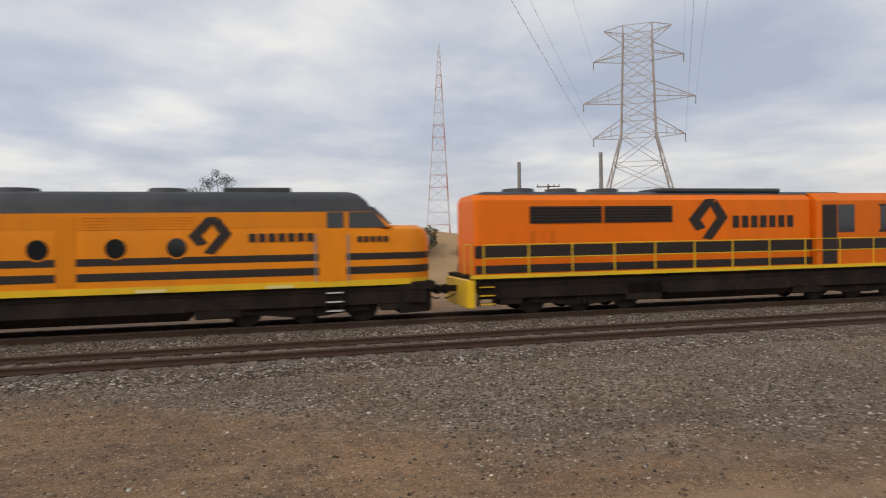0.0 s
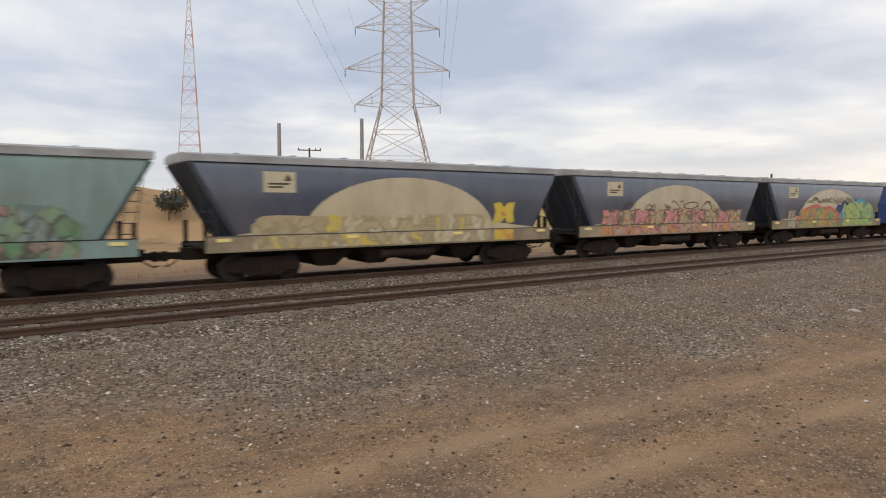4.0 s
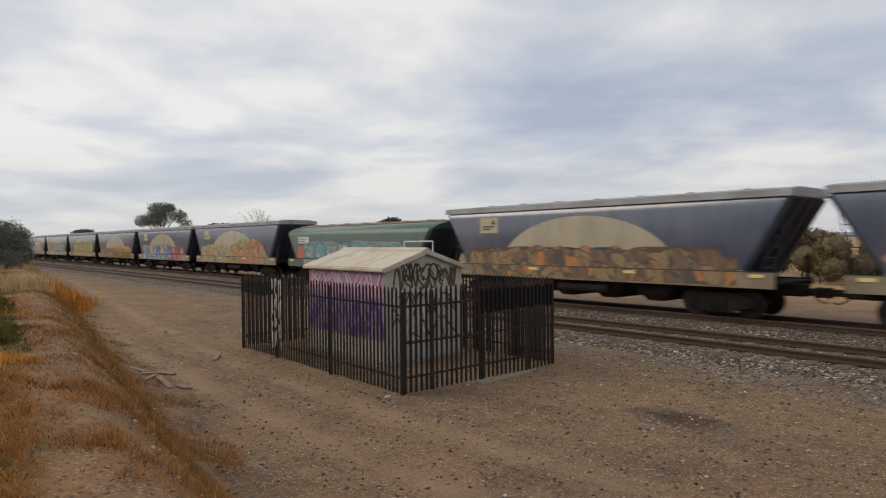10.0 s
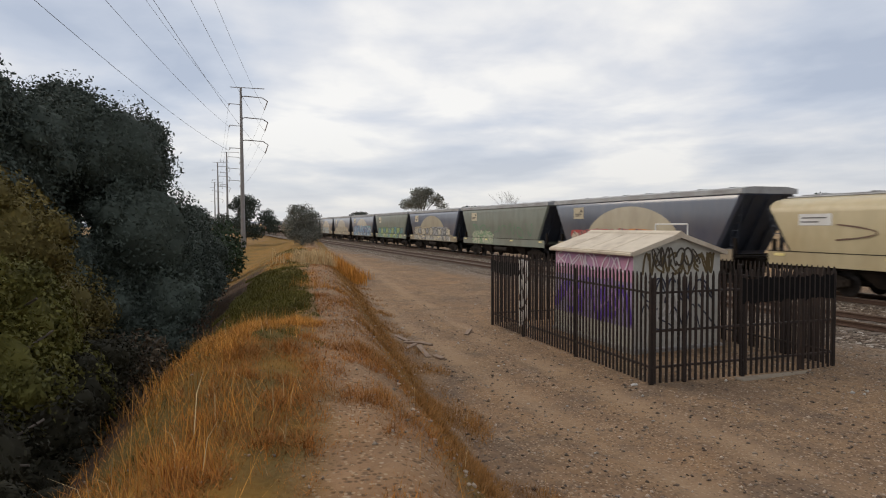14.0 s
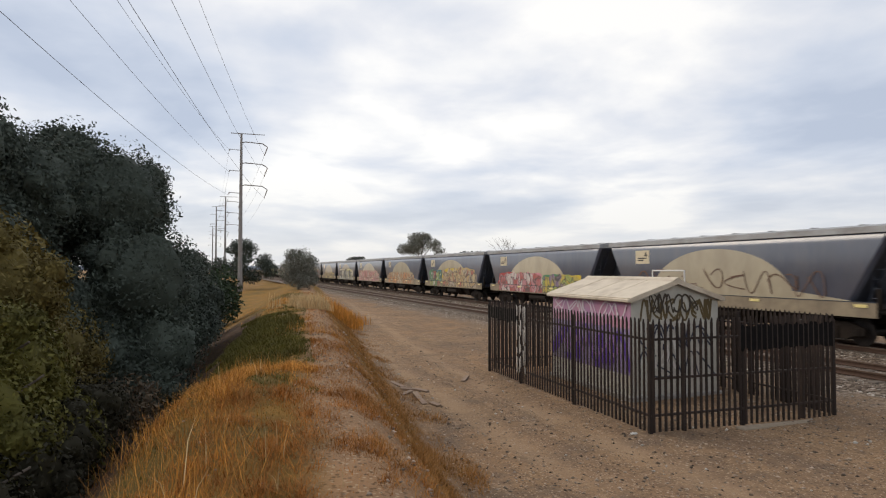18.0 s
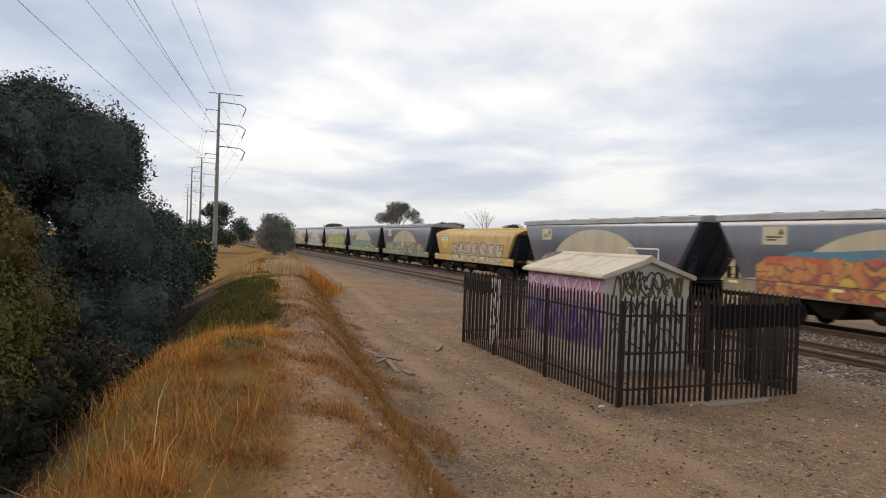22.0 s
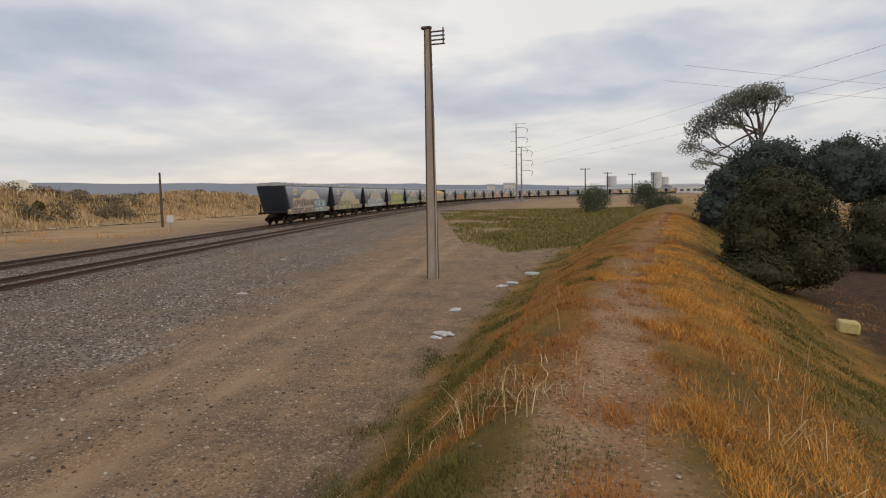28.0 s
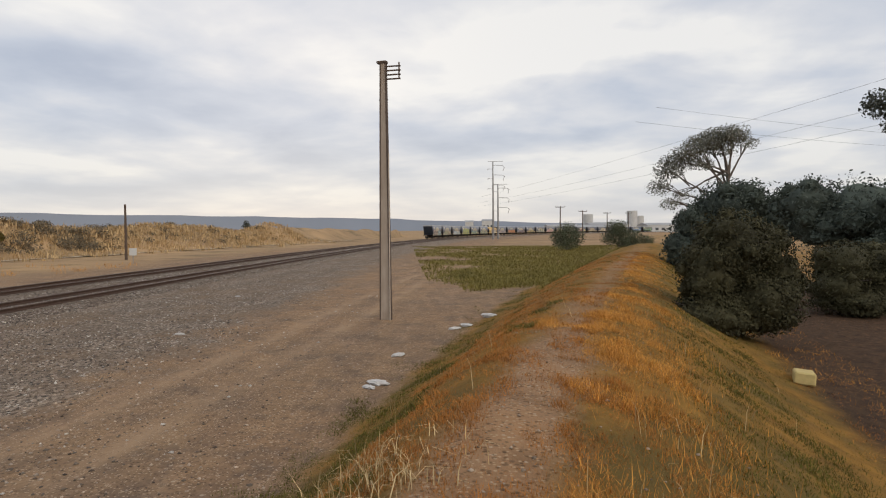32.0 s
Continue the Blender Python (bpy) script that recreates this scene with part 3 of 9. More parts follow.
INK = surface("dark_lettering", (0.06, 0.05, 0.045), rough=0.6)
GREY_PRINT = surface("grey_print", (0.34, 0.32, 0.3), rough=0.6)
REFLECT = surface("yellow_reflector", (0.85, 0.72, 0.30), (0.75, 0.62, 0.25), 8, rough=0.3, spec=0.8)
WHITE = surface("white_paint", (0.74, 0.73, 0.70), (0.66, 0.65, 0.62), 5, rough=0.5, stain=(0.5, 0.46, 0.4), stain_amount=0.4)
GLASS = surface("dark_cab_glass", (0.02, 0.022, 0.025), rough=0.08, spec=0.8)


def body_paint(name, c, k=0.8, stain=(0.16, 0.13, 0.1), amount=0.45, coat=0.3):
    return surface(name, c, tuple(v * k for v in c), 2.2, rough=0.55, stain=stain, stain_scale=0.7, stain_amount=amount, stretch=(1, 1, 0.4), vary=0.1, spec=0.2, coat=coat)


def wheelset(parent, x, r, name="wheelset"):
    sh = Shape()
    for sign in (-1, 1):
        sh.disc_y(x, r, r, sign * 0.69, sign * 0.83, 20)
        sh.disc_y(x, r, r * 0.32, sign * 0.83, sign * 1.02, 10)
    sh.tube((x, -0.7, r), (x, 0.7, r), 0.09, n=8)
    return part(name, sh, WHEEL, parent, smooth=True)


def bogie(parent, x, axles, r, dark=BLACK):
    """A bogie: two side frames with springs and axle boxes, and its wheelsets."""
    bg = part("bogie", Shape().box(x - 0.3, x + 0.3, -1.15, 1.15, r - 0.05, r + 0.22, 0.03), dark, parent)
    half = max(abs(a) for a in axles) + 0.3
    for sign in (-1, 1):
        y = sign * 1.06
        fr = Shape()
        if len(axles) == 3:
            # the deep frame of a locomotive's bogie
            fr.box(x - half + 0.1, x + half - 0.1, y - 0.04, y + 0.04, r - 0.16, r + 0.4, 0.02)
        poly = [(x - half, r + 0.16), (x - half, r - 0.06), (x - half + 0.35, r - 0.1), (x - 0.5, r - 0.24), (x + 0.5, r - 0.24), (x + half - 0.35, r - 0.1),
                (x + half, r - 0.06), (x + half, r + 0.16), (x + 0.6, r + 0.34), (x - 0.6, r + 0.34)]
        fr.prism_y(poly, y - 0.06, y + 0.06)
        for a in axles:
            fr.box(x + a - 0.14, x + a + 0.14, y - 0.11, y + 0.11, r - 0.14, r + 0.12, 0.03)
        for q in (-0.2, 0, 0.2):
            fr.tube((x + q, y + sign * 0.07, r - 0.2), (x + q, y + sign * 0.07, r + 0.12), 0.075, n=8)
        part("side_frame", fr, dark, bg)
    for a in axles:
        wheelset(bg, x + a, r)
    return bg


def coupler(parent, x, sign):
    sh = Shape().box(min(x, x - sign * 0.75), max(x, x - sign * 0.75), -0.09, 0.09, 0.76, 0.96, 0.02)
    sh.box(x - 0.2, x + 0.03, -0.17, 0.17, 0.7, 1.0, 0.04)
    part("coupler", sh, BLACK, parent)
    hose = Shape()
    pts = [(x - sign * 0.5, 0.35, 0.85), (x - sign * 0.28, 0.36, 0.62), (x - sign * 0.05, 0.34, 0.5), (x + sign * 0.05, 0.2, 0.55)]
    for p, q in zip(pts, pts[1:]):
        hose.tube(p, q, 0.025, n=6)
    part("air_hose", hose, RUBBER, parent)


def ladder(parent, x, z0, z1, y, mat=BLACK, lean=0.0, w=0.36):
    sh = Shape()
    for q in (-w / 2, w / 2):
        sh.tube((x + q, y, z0), (x + q + lean, y, z1), 0.018, n=5)
    k = int((z1 - z0) / 0.3)
    for i in range(k + 1):
        f = (i + 0.3) / (k + 0.6)
        u = x + lean * f
        sh.tube((u - w / 2, y, z0 + (z1 - z0) * f), (u + w / 2, y, z0 + (z1 - z0) * f), 0.014, n=5)
    part("ladder", sh, mat, parent)


def rail_line(parent, pts, mat, r=0.02, name="handrail"):
    sh = Shape()
    for p, q in zip(pts, pts[1:]):
        sh.tube(p, q, r, n=6)
    part(name, sh, mat, parent)


def blob(rnd, cx, cz, w, h, wave=0.12, n=22, lean=0.0):
    """A wavy closed outline."""
    ph = [rnd.uniform(0, 6.3) for _ in range(3)]
    pts = []
    for i in range(n):
        a = 2 * math.pi * i / n
        sq = 1.0 / max(abs(math.cos(a)), abs(math.sin(a))) ** 0.6
        k = sq * (1 + wave * math.sin(3 * a + ph[0]) + wave * 0.7 * math.sin(5 * a + ph[1]) + wave * 0.4 * math.sin(9 * a + ph[2]))
        z = math.sin(a) * k * h / 2.4
        pts.append((cx + math.cos(a) * k * w / 2.4 + lean * z, cz + z))
    return pts


def clip_z(pts, lo, hi):
    return [(x, min(hi, max(lo, z))) for x, z in pts]


def spray(c):
    nm = "spray_paint_%02x%02x%02x" % tuple(int(255 * v) for v in c)
    return surface(nm, c, tuple(v * 0.82 for v in c), 3, rough=0.55, stain=tuple(v * 0.55 + 0.05 for v in c), stain_scale=1.3, stain_amount=0.4)


def wildstyle(cols, rim):
    """Spray-painted interlocking forms: cells of several colours with dark outlines and overspray."""
    key = "spray_piece_" + "".join("%02x%02x%02x" % tuple(int(255 * v) for v in c) for c in (*cols, rim))
    if key in MATS:
        return MATS[key]
    m = bpy.data.materials.new("spray_piece")
    m.use_nodes = True
    n, l = m.node_tree.nodes, m.node_tree.links
    b = n["Principled BSDF"]
    b.inputs["Roughness"].default_value, b.inputs["Specular IOR Level"].default_value = 0.5, 0.35
    tc, info = n.new("ShaderNodeTexCoord"), n.new("ShaderNodeObjectInfo")
    shift = n.new("ShaderNodeVectorMath")
    shift.operation = "MULTIPLY_ADD"
    l.new(info.outputs["Random"], shift.inputs[0])
    shift.inputs[1].default_value = (37.0, 0.0, 11.0)
    l.new(tc.outputs["Object"], shift.inputs[2])
    warp = n.new("ShaderNodeTexNoise")
    warp.inputs["Scale"].default_value, warp.inputs["Detail"].default_value = 1.1, 2
    l.new(shift.outputs[0], warp.inputs["Vector"])
    bent = n.new("ShaderNodeVectorMath")
    bent.operation = "MULTIPLY_ADD"
    l.new(warp.outputs["Color"], bent.inputs[0])
    bent.inputs[1].default_value = (1.5, 0.0, 1.2)
    l.new(shift.outputs[0], bent.inputs[2])
    mp = n.new("ShaderNodeMapping")
    mp.inputs["Scale"].default_value = (1.35, 0.0, 0.8)
    l.new(bent.outputs[0], mp.inputs[0])

    def cells(feature, s):
        v = n.new("ShaderNodeTexVoronoi")
        v.feature = feature
        v.inputs["Scale"].default_value = s
        l.new(mp.outputs[0], v.inputs["Vector"])
        return v

    sep = n.new("ShaderNodeSeparateXYZ")
    l.new(cells("F1", 1.9).outputs["Color"], sep.inputs[0])
    ramp = n.new("ShaderNodeValToRGB")
    ramp.color_ramp.interpolation = "CONSTANT"
    el = ramp.color_ramp.elements
    while len(el) < len(cols):
        el.new(0.5)
    for i, (e, c) in enumerate(zip(el, cols)):
        e.position, e.color = i / len(cols), (*c, 1)
    l.new(sep.outputs[0], ramp.inputs[0])

    def mix(fac, a, c):
        x = n.new("ShaderNodeMixRGB")
        l.new(fac, x.inputs[0])
        for i, v in ((1, a), (2, c)):
            if isinstance(v, tuple):
                x.inputs[i].default_value = (*v, 1)
            else:
                l.new(v, x.inputs[i])
        return x.outputs[0]

    def spread(sock, lo, hi, a, c):
        r = n.new("ShaderNodeMapRange")
        for i, v in enumerate((lo, hi, a, c)):
            r.inputs[i + 1].default_value = v
        l.new(sock, r.inputs[0])
        return r.outputs[0]

    fade = n.new("ShaderNodeTexNoise")
    fade.inputs["Scale"].default_value, fade.inputs["Detail"].default_value = 2.6, 4
    l.new(shift.outputs[0], fade.inputs["Vector"])
    mean = tuple(sum(c[i] for c in cols) / len(cols) for i in range(3))
    col = mix(spread(fade.outputs["Fac"], 0.4, 0.65, 0.1, 0.7), ramp.outputs[0], mean)
    col = mix(spread(cells("DISTANCE_TO_EDGE", 1.9).outputs["Distance"], 0.035, 0.075, 0.85, 0.0), col, rim)
    col = mix(spread(cells("DISTANCE_TO_EDGE", 4.2).outputs["Distance"], 0.015, 0.05, 0.3, 0.0), col, rim)
    l.new(col, b.inputs["Base Color"])
    MATS[key] = m
    return m


SIDE_Y = -1.462
PAINT_LO, PAINT_HI = 1.42, 3.55


def paint_patch(parent, polys, colour, level, label, whole=False, mat=None):
    """Outlines sprayed on the near side, each layer a few millimetres proud of the one below; each outline a part, unless they make one scrawl."""
    y1 = SIDE_Y - 0.004 * level
    shapes = []
    for poly in polys:
        if not whole or not shapes:
            shapes.append(Shape())
        shapes[-1].prism_y(clip_z(poly, PAINT_LO, PAINT_HI), y1 - 0.004, y1)
    for sh in shapes:
        part("graffiti", sh, mat or spray(colour), parent, label)


def letters(rnd, x0, x1, z0, z1, n, kind):
    """n abstract swollen, slanted or spiky forms side by side: base outlines and slightly smaller fills."""
    w = (x1 - x0) / n
    rim, fill, marks = [], [], []
    for i in range(n):
        cx, cz = x0 + w * (i + 0.5), (z0 + z1) / 2 + rnd.uniform(-0.06, 0.06) * (z1 - z0)
        h = (z1 - z0) * rnd.uniform(0.86, 1.04)
        if kind == "bubble":
            b = blob(rnd, cx, cz, w * 1.12, h, 0.09, 16, rnd.uniform(-0.12, 0.12))
        elif kind == "block":
            s = rnd.uniform(-0.12, 0.25)
            a, q = w * 0.56, h / 2
            b = [(cx - a, cz - q), (cx - a * 0.2, cz - q * 0.85), (cx + a * 0.1, cz - q * 0.45), (cx + a * 0.35, cz - q), (cx + a, cz - q * 0.9), (cx + a * 0.85, cz), (cx + a, cz + q),
                 (cx + a * 0.3, cz + q * 0.92), (cx, cz + q * 0.5), (cx - a * 0.35, cz + q), (cx - a, cz + q * 0.86), (cx - a * 0.8, cz + q * 0.1)]
            b = [(x + s * (z - cz), z) for x, z in b]
        else:
            b = blob(rnd, cx, cz, w * 1.2, h, 0.26, 18, rnd.uniform(0.0, 0.5))
        rim.append(b)
        fill.append([(cx + (x - cx) * 0.86, cz + (z - cz) * 0.86) for x, z in b])
        for _ in range(1):
            ux, uz = cx + rnd.uniform(-0.25, 0.25) * w, cz + rnd.uniform(-0.28, 0.28) * h
            marks.append(blob(rnd, ux, uz, w * rnd.uniform(0.14, 0.3), h * rnd.uniform(0.1, 0.3), 0.2, 9, rnd.uniform(-0.8, 0.8)))
    return rim, fill, marks


def scrawl(rnd, parent, x0, x1, z0, z1, n, colour, level, t=0.045):
    """Thin looping strokes, one ribbon a letter."""
    w = (x1 - x0) / n
    for i in range(n):
        cu, cz = x0 + w * (i + 0.5), (z0 + z1) / 2 + rnd.uniform(-0.12, 0.12) * (z1 - z0)
        f1, f2, p1, p2 = rnd.choice((1, 1, 2)), rnd.choice((1, 2, 2, 3)), rnd.uniform(0, 6.3), rnd.uniform(0, 6.3)
        a0, a1 = rnd.uniform(0, 2), rnd.uniform(4.0, 6.0)
        ru, rz = w * rnd.uniform(0.35, 0.6), (z1 - z0) * rnd.uniform(0.2, 0.42)
        rings = []
        for k in range(23):
            q = a0 + (a1 - a0) * k / 22
            u, z = cu + ru * math.sin(f1 * q + p1), cz + rz * math.sin(f2 * q + p2)
            du, dz = ru * f1 * math.cos(f1 * q + p1), rz * f2 * math.cos(f2 * q + p2)
            m = math.hypot(du, dz) or 1.0
            y = SIDE_Y - 0.004 * level - 0.001 * (i % 3) - 0.00006 * k
            rings.append([(u - dz / m * t / 2, y, max(PAINT_LO, z + du / m * t / 2)), (u + dz / m * t / 2, y, max(PAINT_LO, z - du / m * t / 2))])
        part("graffiti", Shape().loft(rings, caps=False, closed=False), spray(colour), parent, "scrawled spray paint tag")


# broad strokes that part the letters: ends and thickness
SLAB_STROKES = [(-5.1, 2.21, -5.49, 1.41, 0.2), (-5.06, 2.21, -4.65, 1.41, 0.13), (-4.12, 2.03, -3.91, 1.56, 0.15), (-3.69, 2.43, -3.91, 2.14, 0.18), (-3.08, 1.88, -2.5, 1.96, 0.1),
                (-2.76, 2.5, -2.5, 2.03, 0.16), (-2.1, 1.94, -1.17, 2.1, 0.1), (-2.65, 1.52, -2.54, 1.34, 0.28), (-1.86, 1.65, -1.5, 1.65, 0.15), (-0.96, 1.96, -1.0, 1.37, 0.19),
                (-0.27, 2.29, -0.16, 1.34, 0.19), (0.81, 2.36, 1.02, 2.07, 0.25), (1.31, 1.99, 1.67, 2.03, 0.18), (0.77, 1.55, 0.81, 1.2, 0.19), (1.5, 1.52, 1.6, 1.38, 0.28),
                (2.39, 1.66, 2.43, 1.3, 0.22), (3.0, 2.3, 3.3, 1.7, 0.2), (4.1, 2.4, 3.8, 1.4, 0.18), (4.7, 1.9, 5.3, 2.05, 0.14)]


def graffiti(parent, rnd, pieces, top):
    """pieces: (kind, x0, x1, z0, z1, letters, background, rim, fill, mark), none above top."""
    lv = 1
    for kind, x0, x1, z0, z1, n, back, rim, fill, mark in pieces:
        z1 = min(z1, top)
        if kind == "mound":
            # a sprayed halo with a rounded, lumpy top
            us = [i / 40 for i in range(41)]
            p1, p2 = rnd.uniform(0, 6), rnd.uniform(0, 6)
            hump = [(x0 + (x1 - x0) * u, z0 + (z1 - z0) * (max(0.0, math.sin(math.pi * u)) ** 0.5 * (0.9 + 0.07 * math.sin(11 * u + p1) + 0.04 * math.sin(23 * u + p2)))) for u in us]
            paint_patch(parent, [hump + [(x1, z0 - 0.01), (x0, z0 - 0.01)]], back, lv, "sprayed halo of a graffiti piece")
            lv += 1
            continue
        if kind == "wash":
            paint_patch(parent, [blob(rnd, (x0 + x1) / 2, (z0 + z1) / 2, x1 - x0, z1 - z0, 0.06, 40)], back, lv, "faded spray paint wash")
            lv += 1
            continue
        if kind == "wave":
            # a rolling band with a pale outline and a reddish halo above it
            crest_of = lambda u: z0 + (z1 - z0) * (0.62 + 0.26 * math.sin(u * 1.15 + 0.6) + 0.14 * math.sin(u * 3.1))
            us = [x0 + (x1 - x0) * i / 60 for i in range(61)]
            for grow, c, lab in ((0.2, mark, "reddish sprayed halo"), (0.07, rim, "white outline of a sprayed wave"), (0.0, back, "green sprayed wave")):
                paint_patch(parent, [[(u, crest_of(u) + grow) for u in us] + [(x1, z0), (x0, z0)]], c, lv, lab)
                lv += 1
            continue
        if kind == "slab":
            # a plain field with a rolling top edge, cut into big letters by broad black strokes
            top_of = lambda u: z1 - 0.1 + 0.09 * math.sin(u * 2.1 + 0.4) + 0.05 * math.sin(u * 5.3)
            us = [x0 + (x1 - x0) * i / 70 for i in range(71)]
            for grow, c, m2, lab in ((0.05, rim, None, "black outline of a broad graffiti field"), (0.0, back, wildstyle((back, fill, back), tuple(0.8 * v for v in back)), "dusty grey field of big graffiti letters")):
                paint_patch(parent, [[(u, top_of(u) + grow) for u in us] + [(x1, z0), (x0, z0)]], c, lv, lab, mat=m2)
                lv += 1
            for a, b, c, d, t in SLAB_STROKES:
                k = t / 2 / math.hypot(c - a, d - b)
                px, pz = -(d - b) * k, (c - a) * k
                q = rnd.uniform(0.45, 0.9)
                paint_patch(parent, [[(a - px * q, b - pz * q), ((a + c) / 2 - px * 1.15, (b + d) / 2 - pz * 1.15), (c - px, d - pz), (c + px * q, d + pz * q), ((a + c) / 2 + px, (b + d) / 2 + pz), (a + px, b + pz)]], rim, lv, "broad black stroke of a graffiti letter")
            part("graffiti", Shape().box(x0, x1, -1.499, -1.49, 1.04, 1.45), spray(back), parent, "spray paint on the ledge below the side")
            continue
        if kind == "tag":
            scrawl(rnd, parent, x0, x1, z0, z1, n, fill, lv + 4)
            continue
        if back:
            cols = back if isinstance(back[0], tuple) else (back,)
            span = (x1 - x0) / len(cols)
            for i, c in enumerate(cols):
                a = x0 - 0.25 + i * span
                paint_patch(parent, [blob(rnd, a + span / 2 + 0.1, (z0 + z1) / 2, span + 0.75, (z1 - z0) * 1.22, 0.07, 36)], c, lv + 0.5 * (i % 2), "sprayed background of a graffiti piece")
        r, f, m = letters(rnd, x0, x1, z0, z1, n, kind)
        fills = fill if isinstance(fill[0], tuple) else (fill,)
        # old spray paint: dust has taken the edge off blacks and whites
        dust = lambda c, k: tuple(v * (1 - k) + d * k for v, d in zip(c, (0.24, 0.21, 0.16)))
        fills, rim, mark = tuple(dust(c, 0.18) for c in fills), dust(rim, 0.22), dust(mark or fills[0], 0.2)
        piece = wildstyle((*fills, mark or fills[0], *fills), rim)
        jag = 0.09 if kind == "wild" else 0.06
        steps = 5 * n
        swell = lambda i: 0.6 + 0.4 * max(0.0, math.sin(math.pi * i / steps)) ** 0.45
        tops = [(x0 - 0.05 + (x1 - x0 + 0.1) * i / steps, z0 + (z1 - z0) * (swell(i) + jag * (rnd.uniform(-1, 1) + 0.9 * math.sin(i * 2 * math.pi / 5)))) for i in range(steps + 1)]
        lows = [(x, z0 - 0.04 - 0.06 * rnd.random()) for x, _ in reversed(tops)]
        if kind == "wild":
            paint_patch(parent, [tops + lows], rim, lv + 1, "interlocking graffiti letters with dark outlines", mat=piece)
        else:
            for i in (0, 1):
                paint_patch(parent, r[i::2], rim, lv + 1 + 0.3 * i, "dark outline round graffiti letters")
            for i, c in enumerate(fills):
                paint_patch(parent, f[i::len(fills)], c, lv + 2, "filled graffiti letters", mat=wildstyle((c, c, tuple(0.6 * v + 0.4 * w for v, w in zip(c, mark or c)), c), rim))
            paint_patch(parent, m, mark, lv + 3, "highlights on graffiti letters")
        # the paint runs on over the ledge below the side
        strip = Shape().box(x0, x1, -1.499, -1.49, 1.04, 1.45)
        part("graffiti", strip, piece, parent, "spray paint on the ledge below the side")


# Meshes that all hoppers share
def hopper_body(round_top):
    sh = Shape()
    if round_top:
        prof = [(1.18, 6.0, 1.40), (1.32, 6.05, 1.455), (2.86, 7.0, 1.455), (3.0, 7.12, 1.43), (3.14, 7.2, 1.33), (3.3, 7.28, 1.02), (3.4, 7.3, 0.55)]
    else:
        prof = [(1.18, 6.0, 1.40), (1.32, 6.05, 1.455), (3.4, 7.34, 1.455), (3.6, 7.42, 1.44), (3.66, 7.45, 1.41)]
    rings = []
    for z, L, W in prof:
        c = 0.12
        rings.append([(-L + c, -W, z), (L - c, -W, z), (L, -W + c, z), (L, W - c, z), (L - c, W, z), (-L + c, W, z), (-L, W - c, z), (-L, -W + c, z)])
    return sh.loft(rings)


def hopper_roof(round_top):
    sh = Shape()
    if round_top:
        sh.box(-7.1, 7.1, -0.5, 0.5, 3.4, 3.47, 0.03)
    else:
        prof = [(-1.5, 3.66), (1.5, 3.66), (1.5, 3.86), (0.9, 3.94), (-0.9, 3.94), (-1.5, 3.86)]
        sh.prism_x(prof, -7.5, 7.5)
    return sh


